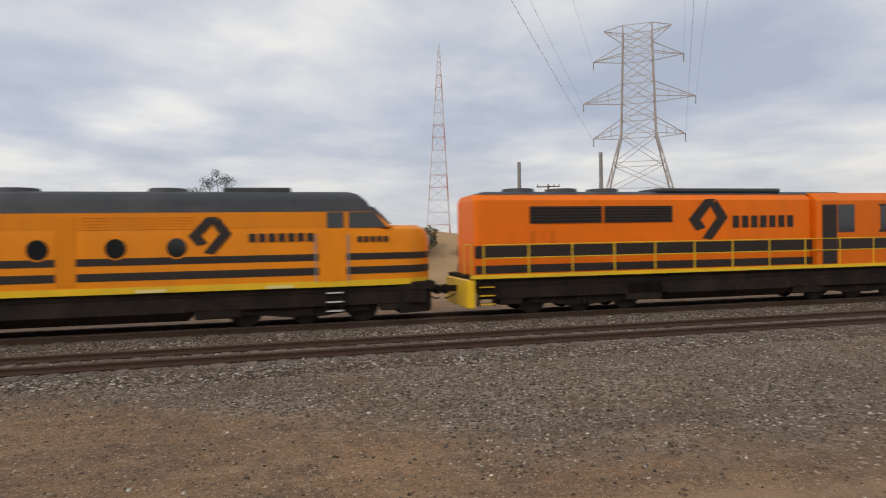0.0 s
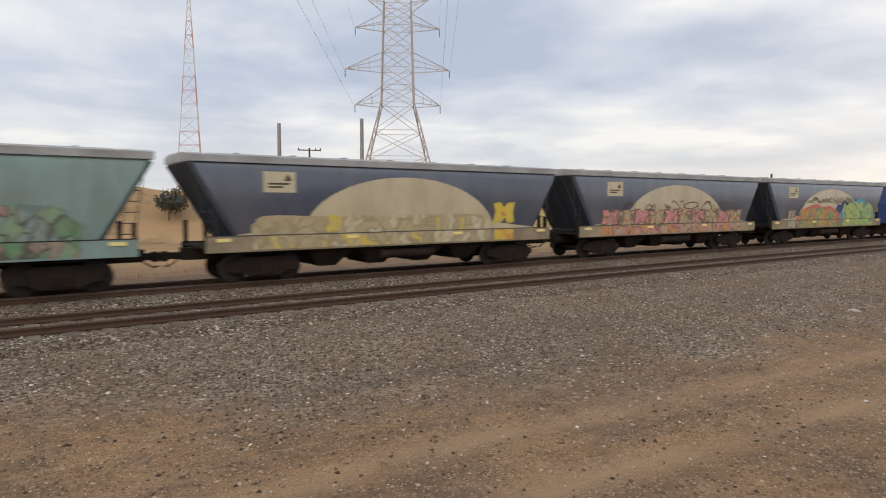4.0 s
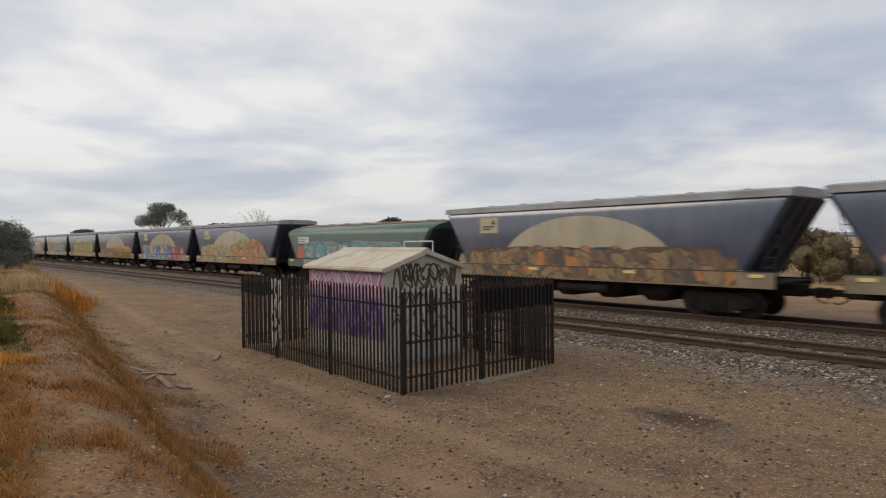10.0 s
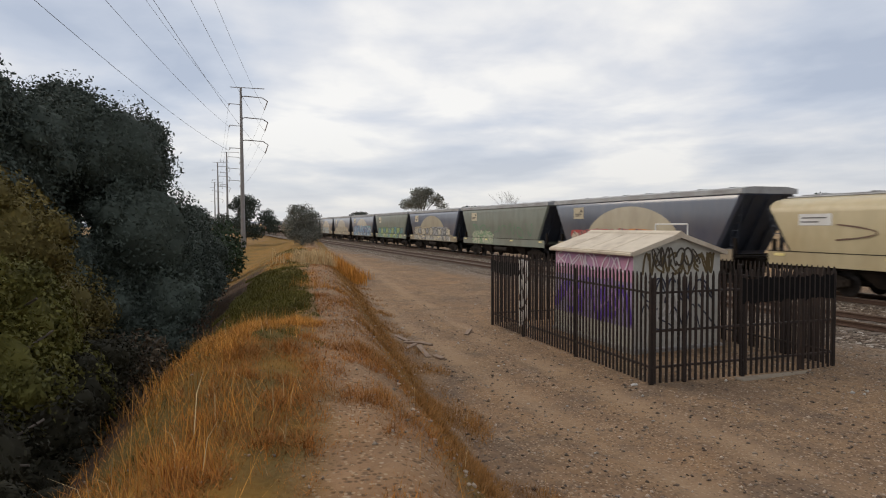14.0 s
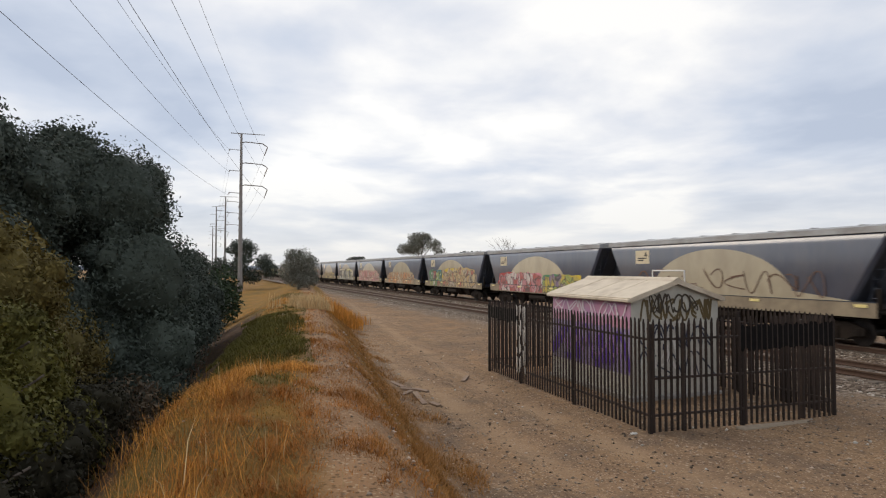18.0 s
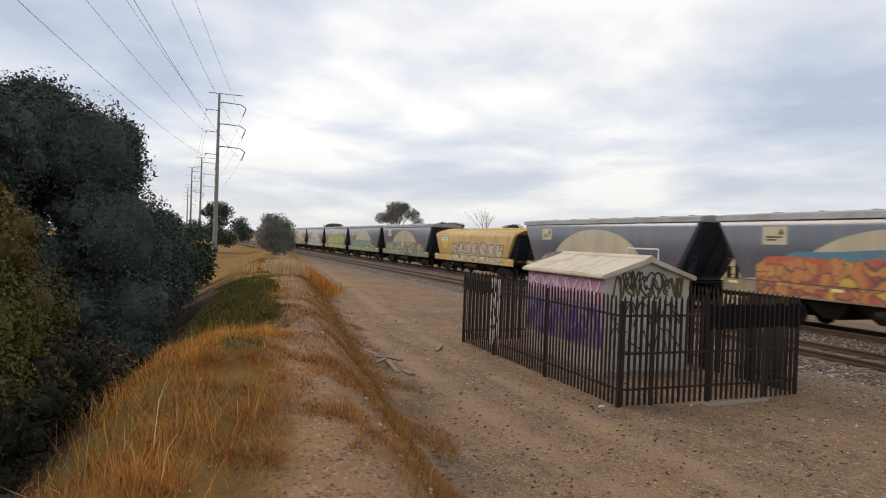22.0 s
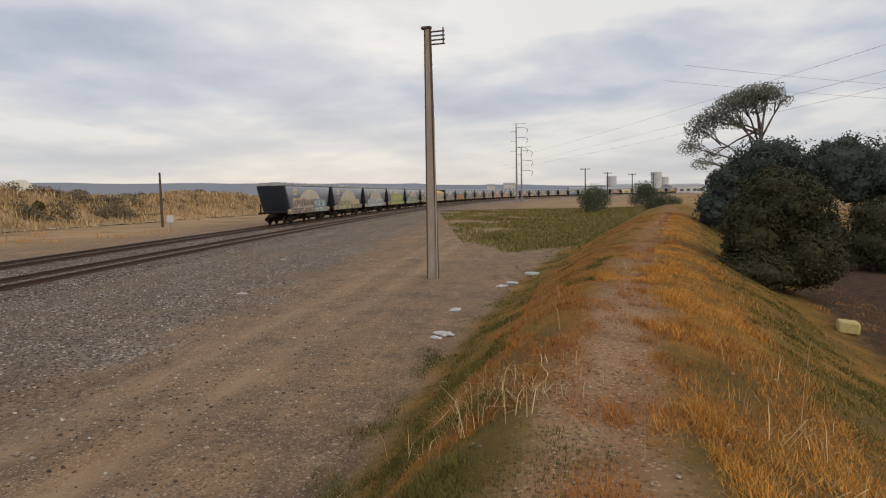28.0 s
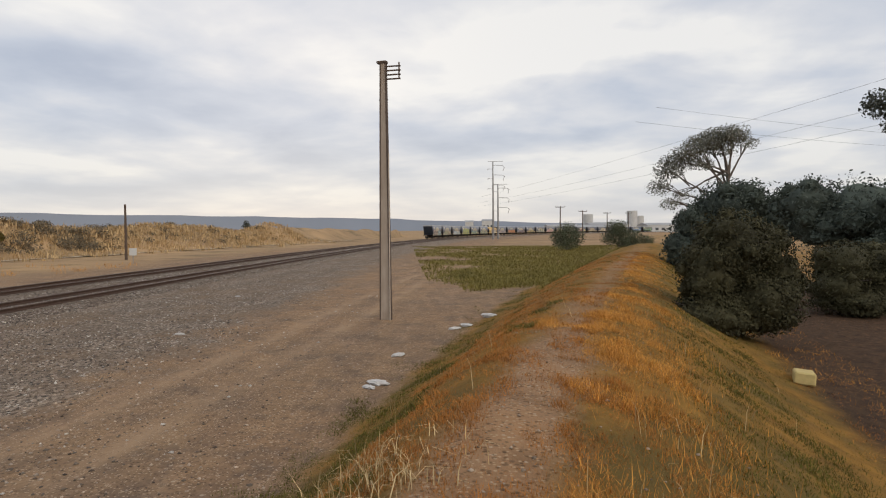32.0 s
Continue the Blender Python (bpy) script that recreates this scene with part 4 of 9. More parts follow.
def make_hopper(name, paint, end_paint, roof_paint, arch, round_top, label):
    """A covered grain hopper wagon on two bogies, at the rail's height, seen side towards -y."""
    w = thing(name, label, "railway wagon", "grain hopper wagons")
    part("body", hopper_body(round_top), paint, w, smooth=True)
    for sign in (-1, 1):
        es = Shape()
        L0, L1, z0, z1 = 6.08, 7.455 if not round_top else 7.2, 1.35, 3.6 if not round_top else 3.04
        es.add([(sign * L0, -1.36, z0), (sign * L0, 1.36, z0), (sign * L1, 1.36, z1), (sign * L1, -1.36, z1),
                (sign * (L0 + 0.03), -1.36, z0), (sign * (L0 + 0.03), 1.36, z0), (sign * (L1 + 0.03), 1.36, z1), (sign * (L1 + 0.03), -1.36, z1)],
               [(0, 1, 2, 3), (7, 6, 5, 4), (0, 4, 5, 1), (1, 5, 6, 2), (2, 6, 7, 3), (3, 7, 4, 0)])
        for q in (-0.8, 0.0, 0.8):
            es.add([(sign * (L0 + 0.02), q - 0.04, z0), (sign * (L0 + 0.02), q + 0.04, z0), (sign * (L1 + 0.02), q + 0.04, z1), (sign * (L1 + 0.02), q - 0.04, z1),
                    (sign * (L0 + 0.13), q - 0.04, z0), (sign * (L0 + 0.13), q + 0.04, z0), (sign * (L1 + 0.1), q + 0.04, z1), (sign * (L1 + 0.1), q - 0.04, z1)],
                   [(7, 6, 5, 4), (0, 4, 5, 1), (1, 5, 6, 2), (2, 6, 7, 3), (3, 7, 4, 0)])
        part("end_sheet", es, end_paint, w)
        post = Shape()
        for y in (-1.25, 1.25):
            post.box(min(sign * 6.9, sign * 7.02), max(sign * 6.9, sign * 7.02), y - 0.06, y + 0.06, 1.2, 1.9)
        post.box(min(sign * 6.2, sign * 7.1), max(sign * 6.2, sign * 7.1), -1.35, 1.35, 1.1, 1.16)
        part("end_platform", post, BLACK, w)
        ladder(w, sign * 6.75, 1.2, 3.0 if round_top else 3.5, -1.2, end_paint, lean=sign * 0.35)
        coupler(w, sign * 7.8, sign)
        bogie(w, sign * 5.15, (-0.88, 0.88), 0.45)
    part("roof", hopper_roof(round_top), roof_paint, w)
    ztop = 3.94 if not round_top else 3.47
    hatch = Shape().box(-6.6, 6.6, -0.32, 0.32, ztop, ztop + 0.05, 0.015)
    for i in range(-3, 4):
        hatch.box(i * 1.9 - 0.05, i * 1.9 + 0.05, -0.36, 0.36, ztop + 0.05, ztop + 0.08)
    part("roof_hatch", hatch, roof_paint, w)
    sill = Shape().box(-7.05, 7.05, -1.47, -1.35, 1.0, 1.2, 0.012).box(-7.05, 7.05, 1.35, 1.47, 1.0, 1.2, 0.012).box(-7.4, 7.4, -0.25, 0.25, 0.72, 1.08)
    part("sill", sill, BLACK, w)
    for i in range(4):
        x = -2.85 + i * 1.9
        ch = Shape()
        top, bot = 0.82, 0.3
        ch.loft([[(x - top, -1.2, 1.18), (x + top, -1.2, 1.18), (x + top, 1.2, 1.18), (x - top, 1.2, 1.18)],
                 [(x - top * 0.95, -1.15, 0.86), (x + top * 0.95, -1.15, 0.86), (x + top * 0.95, 1.15, 0.86), (x - top * 0.95, 1.15, 0.86)],
                 [(x - bot, -0.85, 0.36), (x + bot, -0.85, 0.36), (x + bot, 0.85, 0.36), (x - bot, 0.85, 0.36)]])
        part("hopper_chute", ch, BLACK, w)
    if arch:
        a = Shape()
        pts = [(6.0, 1.3), (6.12, 1.5)] + [(3.95 * math.cos(t), 1.4 + 1.95 * math.sin(t)) for t in [0.18 + (math.pi - 0.36) * i / 36 for i in range(37)]] + [(-6.12, 1.5), (-6.0, 1.3)]
        a.prism_y(pts, SIDE_Y - 0.003, SIDE_Y + 0.01)
        part("heap_motif", a, SAND, w, "sand-coloured grain heap painted on the side")
    ledge = Shape().box(-7.02, 7.02, -1.49, -1.47, 0.98, 1.46, 0.006)
    part("lower_panel", ledge, SAND_LOW if arch else paint, w, "long low panel along the foot of the side")
    part("panel_fold", Shape().box(-7.02, 7.02, -1.5, -1.46, 1.46, 1.485), BLACK if not arch else NAVY_END, w)
    if round_top:
        pl = part("placard", Shape().box(-5.7, -4.4, SIDE_Y - 0.003, SIDE_Y + 0.01, 2.4, 2.8), WHITE, w, "white placard with small markings")
        bars = Shape().box(-5.6, -4.9, SIDE_Y - 0.007, SIDE_Y, 2.5, 2.54).box(-5.6, -4.6, SIDE_Y - 0.007, SIDE_Y, 2.64, 2.68)
    else:
        pl = part("placard", Shape().box(-5.25, -4.2, SIDE_Y - 0.003, SIDE_Y + 0.01, 2.78, 3.42), PLACARD, w, "cream placard with small markings")
        bars = Shape()
        for u, v, z in ((-5.1, -4.62, 2.92), (-5.1, -4.4, 3.02)):
            bars.box(u, v, SIDE_Y - 0.007, SIDE_Y, z, z + 0.055)
        bars.prism_y([(-4.58, 3.14), (-4.32, 3.14), (-4.45, 3.36)], SIDE_Y - 0.007, SIDE_Y)
    part("placard_lettering", bars, INK, pl)
    for x in (-6.5, -2.2, 2.2, 6.5):
        part("reflector", Shape().box(x - 0.22, x + 0.22, -1.515, -1.488, 1.3, 1.4), REFLECT, w)
    pipe = Shape().tube((-6.2, -1.3, 0.93), (6.2, -1.3, 0.93), 0.028, n=6).tube((-1.0, -1.25, 0.7), (1.2, -1.25, 0.7), 0.16, n=10)
    part("brake_gear", pipe, BLACK, w)
    return w


RUSTY = surface("rusty_roof_edge", (0.34, 0.24, 0.16), (0.24, 0.16, 0.1), 3, rough=0.7, stain=(0.4, 0.36, 0.3), stain_amount=0.5)
TEAL = body_paint("teal_paint", (0.115, 0.20, 0.17), 0.8, (0.2, 0.16, 0.11), 0.75)
BROWN = body_paint("brown_paint", (0.22, 0.15, 0.11), 0.75, (0.17, 0.17, 0.13), 0.7)
PALE = body_paint("pale_teal_paint", (0.22, 0.31, 0.3))
CREAM = body_paint("cream_paint", (0.55, 0.46, 0.28), 0.85, (0.4, 0.3, 0.16), 0.6)
ORANGEY = body_paint("orange_tan_paint", (0.60, 0.36, 0.15), 0.85, (0.42, 0.2, 0.1), 0.6)
OLIVE = body_paint("greyed_olive_paint", (0.24, 0.26, 0.21))
OCHRE = body_paint("ochre_paint", (0.66, 0.42, 0.13))
STYLES = {
    "navy": (NAVY, NAVY_END, ROOF_GREY, True, False, "navy hopper wagon with a sand-coloured heap and graffiti"),
    "teal": (TEAL, NAVY_END, RUSTY, False, True, "faded teal rounded hopper wagon covered in graffiti"),
    "brown": (BROWN, NAVY_END, RUSTY, False, True, "faded brown rounded hopper wagon covered in graffiti"),
    "pale": (PALE, NAVY_END, ROOF_GREY, False, False, "pale teal hopper wagon with graffiti along the bottom"),
    "cream": (CREAM, NAVY_END, ROOF_GREY, False, True, "cream rounded hopper wagon with a few tags"),
    "orange": (ORANGEY, NAVY_END, ROOF_GREY, False, False, "orange-tan hopper wagon with graffiti waves"),
    "olive": (OLIVE, NAVY_END, ROOF_GREY, False, False, "greyed olive hopper wagon with a faded side"),
    "ochre": (OCHRE, NAVY_END, body_paint("yellow_roof_paint", (0.72, 0.50, 0.10)), False, True, "ochre hopper wagon with a yellow roof and graffiti"),
}
K, W_ = (0.03, 0.03, 0.035), (0.70, 0.68, 0.62)
RED, ORG, YEL, GRN, LIME, TEA, BLU, SKY, PNK, PUR, BRN, TAN, CRM, GRY, NAV = (
    (0.45, 0.06, 0.05), (0.62, 0.24, 0.06), (0.68, 0.50, 0.05), (0.09, 0.26, 0.11), (0.36, 0.48, 0.10), (0.07, 0.30, 0.32), (0.05, 0.14, 0.36), (0.20, 0.40, 0.55),
    (0.62, 0.25, 0.28), (0.22, 0.12, 0.32), (0.15, 0.08, 0.05), (0.45, 0.36, 0.22), (0.62, 0.55, 0.40), (0.30, 0.30, 0.30), (0.04, 0.05, 0.09))
# wagon by wagon from the front: style, then its graffiti pieces
CONSIST = [
    ("navy", [("mound", 0.2, 3.0, 1.35, 2.75, 0, (0.03, 0.06, 0.17), 0, 0, 0), ("mound", -4.4, 1.4, 1.35, 2.5, 0, (0.56, 0.13, 0.1), 0, 0, 0), ("wild", -4.0, 0.6, 1.35, 2.2, 4, None, (0.1, 0.16, 0.1), (ORG, (0.36, 0.4, 0.12), (0.2, 0.3, 0.12), (0.6, 0.2, 0.06)), ORG), ("mound", 1.0, 6.1, 1.35, 2.85, 0, (0.08, 0.34, 0.5), 0, 0, 0), ("wild", 1.5, 5.7, 1.45, 2.6, 5, None, (0.04, 0.2, 0.2), ((0.38, 0.5, 0.12), (0.5, 0.52, 0.1)), LIME), ("tag", -3.0, 2.6, 2.45, 2.85, 7, 0, 0, (0.19, 0.165, 0.12), 0), ("tag", -2.6, 2.8, 2.5, 2.9, 6, 0, 0, (0.16, 0.14, 0.11), 0), ("block", -5.3, -4.5, 1.55, 2.1, 2, None, BRN, (0.4, 0.36, 0.28), CRM)]),
    ("navy", [("block", -5.6, 5.6, 1.4, 2.2, 10, TAN, BRN, (PNK, TAN), ORG), ("tag", -4, 5, 2.0, 2.6, 8, 0, 0, BRN, 0)]),
    ("navy", [("wild", -5.6, 3.8, 1.35, 2.05, 8, (TAN, (0.4, 0.34, 0.2)), (0.3, 0.25, 0.14), (TAN, CRM, (0.38, 0.32, 0.19)), YEL), ("block", 4.0, 5.0, 1.6, 2.5, 1, None, YEL, YEL, ORG)]),
    ("pale", [("wild", -5.4, 0.5, 1.35, 2.0, 7, (ORG, YEL), RED, (ORG, YEL), CRM), ("wild", 0.5, 5.6, 1.35, 2.4, 6, (GRN, (0.16, 0.22, 0.2)), K, (GRN, (0.2, 0.3, 0.3), (0.38, 0.2, 0.18)), (0.2, 0.35, 0.2)), ("wash", -1.5, 1.2, 2.2, 3.4, 0, (0.12, 0.13, 0.17), 0, 0, 0)]),
    ("navy", [("bubble", -5.6, 5.6, 1.35, 2.2, 9, (BLU, TAN), K, (SKY, CRM), W_)]),
    ("navy", [("block", -5.2, 5.2, 1.35, 2.25, 9, (TEA, GRN), K, (LIME, TEA), CRM)]),
    ("navy", [("wild", -5.8, 5.8, 1.35, 2.3, 9, (RED, BRN), K, (RED, ORG), PNK)]),
    ("navy", [("bubble", -3.4, 5.6, 1.4, 2.4, 6, (SKY, TEA), BRN, (CRM, PNK), W_), ("wash", -5.8, -3.2, 1.4, 2.4, 0, TEA, 0, 0, 0)]),
    ("navy", [("wild", -5.8, 5.9, 1.35, 2.35, 9, (BRN, NAV), K, (BRN, (0.28, 0.16, 0.08), BRN), (0.42, 0.2, 0.09)), ("wash", 4.4, 6.0, 1.4, 2.4, 0, BLU, 0, 0, 0)]),
    ("navy", [("wash", -5.9, 2.4, 1.32, 2.5, 0, (0.09, 0.30, 0.42), 0, 0, 0), ("bubble", -3.6, 1.2, 1.4, 2.2, 4, None, K, (TAN, (0.12, 0.3, 0.36), CRM), W_), ("wild", 1.2, 5.8, 1.4, 2.3, 6, (TAN, CRM), (0.3, 0.25, 0.16), (TAN, CRM, (0.4, 0.42, 0.3)), (0.45, 0.25, 0.16))]),
    ("navy", [("bubble", -5.4, 5.8, 1.35, 2.5, 9, (LIME, GRN, TAN), GRN, (LIME, (0.33, 0.42, 0.25)), ORG)]),
    ("teal", [("slab", -5.6, 5.8, 1.33, 2.55, 0, (0.2, 0.18, 0.145), (0.035, 0.033, 0.03), (0.175, 0.16, 0.135), 0)]),
    ("brown", [("wild", -5.4, -0.5, 1.35, 2.5, 6, (GRN, (0.2, 0.42, 0.3)), GRN, ((0.25, 0.5, 0.36), W_), LIME), ("block", 1.2, 5.8, 1.35, 2.5, 5, (GRN, LIME), K, (LIME, CRM), GRN), ("bubble", -0.5, 1.2, 1.3, 2.6, 1, BRN, K, (0.5, 0.3, 0.2), W_)]),
    ("teal", [("wash", -6.1, -4.2, 1.36, 2.1, 0, GRN, 0, 0, 0), ("wash", -6.1, -4.3, 1.95, 2.6, 0, (0.6, 0.44, 0.05), 0, 0, 0), ("wave", -4.2, 5.8, 1.33, 2.15, 0, (0.06, 0.11, 0.12), W_, 0, (0.36, 0.4, 0.12)), ("block", -1.2, 3.6, 1.35, 1.95, 7, None, BRN, (YEL, (0.75, 0.6, 0.2)), ORG), ("tag", -4.0, -1.2, 1.4, 1.9, 5, 0, 0, CRM, 0)]),
    ("orange", [("wash", -3.6, 3.4, 1.4, 3.3, 0, (0.66, 0.42, 0.17), 0, 0, 0), ("wash", -6.4, -5.2, 1.5, 3.4, 0, (0.42, 0.17, 0.09), 0, 0, 0), ("wash", 1.7, 2.5, 2.0, 3.4, 0, (0.40, 0.16, 0.08), 0, 0, 0), ("wash", 4.5, 5.4, 2.5, 3.3, 0, (0.16, 0.11, 0.06), 0, 0, 0), ("wave", -5.9, 5.8, 1.3, 2.15, 0, (0.13, 0.22, 0.1), (0.72, 0.62, 0.52), 0, (0.5, 0.2, 0.12)), ("bubble", -2.4, 1.0, 1.35, 1.85, 4, None, GRN, (YEL, GRN, TAN), PNK)]),
    ("navy", [("block", -5.8, -0.4, 1.35, 2.2, 7, (PNK, BRN), K, (W_, PNK), RED), ("block", -0.2, 5.8, 1.35, 2.2, 7, (GRN, TAN), K, (LIME, CRM), ORG)]),
    ("navy", [("wild", -5.8, 5.9, 1.35, 2.2, 10, (BRN, NAV, BRN), K, (BRN, (0.36, 0.26, 0.12)), ORG)]),
    ("teal", [("bubble", -5.0, 5.4, 1.35, 2.5, 8, ((0.26, 0.33, 0.3), (0.3, 0.36, 0.33)), (0.05, 0.27, 0.29), ((0.3, 0.38, 0.36), (0.2, 0.4, 0.42), (0.36, 0.4, 0.36)), W_), ("wash", -6.0, -4.3, 1.36, 2.3, 0, (0.55, 0.2, 0.12), 0, 0, 0)]),
    ("navy", [("wild", -5.7, -0.5, 1.35, 2.3, 6, (TAN, (0.5, 0.4, 0.24)), (0.12, 0.09, 0.05), ((0.46, 0.4, 0.3), YEL, (0.5, 0.42, 0.28)), ORG), ("mound", -0.6, 5.7, 1.35, 2.95, 0, (0.32, 0.46, 0.12), 0, 0, 0), ("wild", -0.2, 5.2, 1.33, 2.65, 5, None, (0.26, 0.09, 0.05), ((0.6, 0.27, 0.14), (0.62, 0.36, 0.2), (0.5, 0.2, 0.12)), LIME)]),
    ("navy", [("block", -5.4, 2.4, 1.4, 2.4, 8, (YEL, ORG), BLU, (SKY, BLU, YEL), W_), ("bubble", 2.4, 5.8, 1.4, 2.2, 3, RED, K, (PNK, RED), CRM)]),
    ("navy", [("wild", -5.8, 5.9, 1.35, 2.0, 9, ((0.2, 0.12, 0.08), BRN), BRN, ((0.2, 0.13, 0.08), (0.28, 0.18, 0.1)), ORG), ("wild", -0.6, 5.9, 1.72, 2.2, 6, (YEL, ORG), (0.4, 0.18, 0.04), (YEL, ORG, (0.7, 0.4, 0.06)), YEL)]),
    ("navy", [("bubble", -4.0, 5.9, 1.35, 2.8, 7, ((0.40, 0.33, 0.10), (0.45, 0.38, 0.12)), BRN, ((0.52, 0.45, 0.14), (0.42, 0.36, 0.1)), YEL)]),
    ("navy", [("block", -4.8, 5.4, 1.4, 2.7, 8, (ORG, TAN, TAN), K, ((0.36, 0.47, 0.44), (0.52, 0.50, 0.38)), GRY), ("wash", -5.8, -4.2, 1.4, 2.7, 0, ORG, 0, 0, 0)]),
    ("navy", [("wild", -5.6, 0.5, 1.4, 2.2, 6, (GRY, SKY), GRY, (SKY, CRM), W_), ("tag", 0, 5.5, 1.5, 2.4, 7, 0, 0, CRM, 0)]),
    ("cream", [("tag", -4.5, 5.5, 1.5, 2.9, 5, 0, 0, BRN, 0), ("bubble", -2.2, 2.4, 1.7, 2.4, 2, None, BRN, (0.3, 0.22, 0.15), CRM)]),
    ("navy", [("wild", -5.4, 4.0, 1.35, 2.2, 8, (RED, ORG), K, (RED, PNK), CRM)]),
    ("olive", [("tag", -5.0, 5.5, 1.5, 2.6, 8, 0, 0, GRN, 0), ("wild", -5, -1, 1.4, 2.0, 5, (0.3, 0.33, 0.24), GRN, (0.4, 0.42, 0.3), CRM)]),
    ("navy", [("bubble", -5.4, 5.4, 1.4, 2.3, 9, (TAN, GRY), K, (CRM, GRY), W_)]),
    ("olive", [("block", -5.6, 5.6, 1.4, 2.2, 9, (GRN, TEA), K, (TEA, LIME), CRM)]),
    ("navy", [("wild", -5.6, 5.8, 1.4, 2.4, 9, (BLU, TEA), K, (BLU, SKY), W_)]),
    ("navy", [("wild", -5.4, 5.6, 1.35, 2.1, 9, ((0.26, 0.27, 0.2), TAN), BRN, (TAN, (0.35, 0.34, 0.24)), CRM)]),
    ("navy", [("block", -5.4, 3.6, 1.4, 2.2, 7, (GRY, TAN), K, (CRM, SKY), W_)]),
    ("navy", [("tag", -5.4, 5.6, 1.5, 2.5, 10, 0, 0, W_, 0), ("wild", -0.5, 4.8, 1.35, 1.9, 5, (0.3, 0.27, 0.2), BRN, TAN, CRM)]),
    ("navy", [("tag", -5.2, 5.2, 1.5, 2.6, 9, 0, 0, BRN, 0), ("block", -5.0, -1, 1.4, 2.0, 4, TAN, BRN, CRM, YEL)]),
    ("navy", [("wild", -5.4, 1.0, 1.4, 2.3, 6, (RED, PNK), K, (PNK, RED), W_), ("wild", 1.2, 5.6, 1.4, 2.2, 5, (GRN, YEL), K, (LIME, YEL), PUR)]),
    ("navy", [("wild", -1.8, 5.9, 1.4, 2.6, 6, (YEL, (0.55, 0.4, 0.16)), K, ((0.62, 0.5, 0.26), (0.55, 0.36, 0.14), (0.5, 0.44, 0.34)), RED), ("block", -5.4, -2.2, 1.4, 2.5, 4, (GRN, TEA), K, (GRN, RED, LIME), W_), ("wash", -1.8, 5.9, 1.3, 1.6, 0, W_, 0, 0, 0)]),
    ("navy", [("wild", -5.4, 4.8, 1.4, 2.2, 8, ((0.42, 0.28, 0.16), TAN), BRN, (ORG, TAN), CRM)]),
    ("navy", [("wild", -5.6, 5.6, 1.4, 2.4, 10, ((0.40, 0.22, 0.15), TAN), BRN, (PNK, CRM), RED)]),
    ("navy", [("bubble", -4.8, 5.8, 1.35, 2.6, 6, (CRM, (0.66, 0.6, 0.3)), K, (K, (0.6, 0.56, 0.4)), W_)]),
    ("navy", [("wild", -5.6, 5.6, 1.35, 2.0, 9, (BRN, YEL), K, ((0.42, 0.34, 0.16), BRN), YEL)]),
    ("navy", [("wild", -5.6, 5.6, 1.35, 2.3, 9, (TEA, RED), K, (TEA, RED, SKY), ORG)]),
    ("navy", [("wash", -5.6, 5.8, 1.5, 2.75, 0, (0.1, 0.22, 0.3), 0, 0, 0), ("wild", -5.4, 5.8, 1.35, 2.35, 8, ((0.55, 0.12, 0.06), ORG), (0.1, 0.03, 0.03), (RED, (0.6, 0.2, 0.05), ORG), YEL)]),
    ("navy", [("wild", -5.0, 5.8, 1.35, 2.1, 7, ((0.3, 0.2, 0.17), (0.2, 0.2, 0.24)), (0.12, 0.1, 0.1), ((0.36, 0.26, 0.22), (0.22, 0.25, 0.3), (0.42, 0.24, 0.2)), CRM)]),
    ("ochre", [("bubble", -3.6, 5.6, 1.4, 2.5, 7, (0.5, 0.4, 0.26), BRN, (0.62, 0.52, 0.36), CRM), ("wash", -5.5, -4.1, 1.9, 2.6, 0, YEL, 0, 0, 0)]),
    ("navy", [("wild", -5.6, 5.6, 1.35, 2.2, 10, (GRN, TEA, RED), K, (LIME, TEA, RED), W_)]),
    ("navy", [("block", -5.6, 3.8, 1.35, 2.2, 9, (TEA, BLU), K, (SKY, LIME), YEL)]),
    ("navy", [("bubble", -4.6, 5.9, 1.35, 2.9, 8, ((0.42, 0.38, 0.08), (0.35, 0.36, 0.1)), GRN, ((0.55, 0.5, 0.1), (0.45, 0.44, 0.14)), YEL)]),
    ("navy", [("bubble", -5.2, 5.4, 1.35, 2.1, 8, (SKY, CRM), GRY, (CRM, SKY), W_)]),
    ("navy", [("block", -4.9, 1.2, 1.35, 2.0, 6, ((0.25, 0.27, 0.14), GRN), K, (LIME, TAN), CRM), ("tag", -5.5, -3.2, 1.9, 2.8, 4, 0, 0, W_, 0), ("wash", 2.8, 5.8, 1.3, 2.2, 0, TAN, 0, 0, 0)]),
    ("navy", [("block", -5.3, 1.4, 1.45, 2.45, 7, ((0.66, 0.47, 0.33), CRM), (0.6, 0.42, 0.3), K, K), ("block", 1.0, 5.6, 1.45, 2.3, 7, (TEA, SKY), K, ((0.35, 0.55, 0.55), W_), TEA), ("tag", -5, 4, 1.3, 1.8, 9, 0, 0, W_, 0)]),
]
PITCH = 15.65

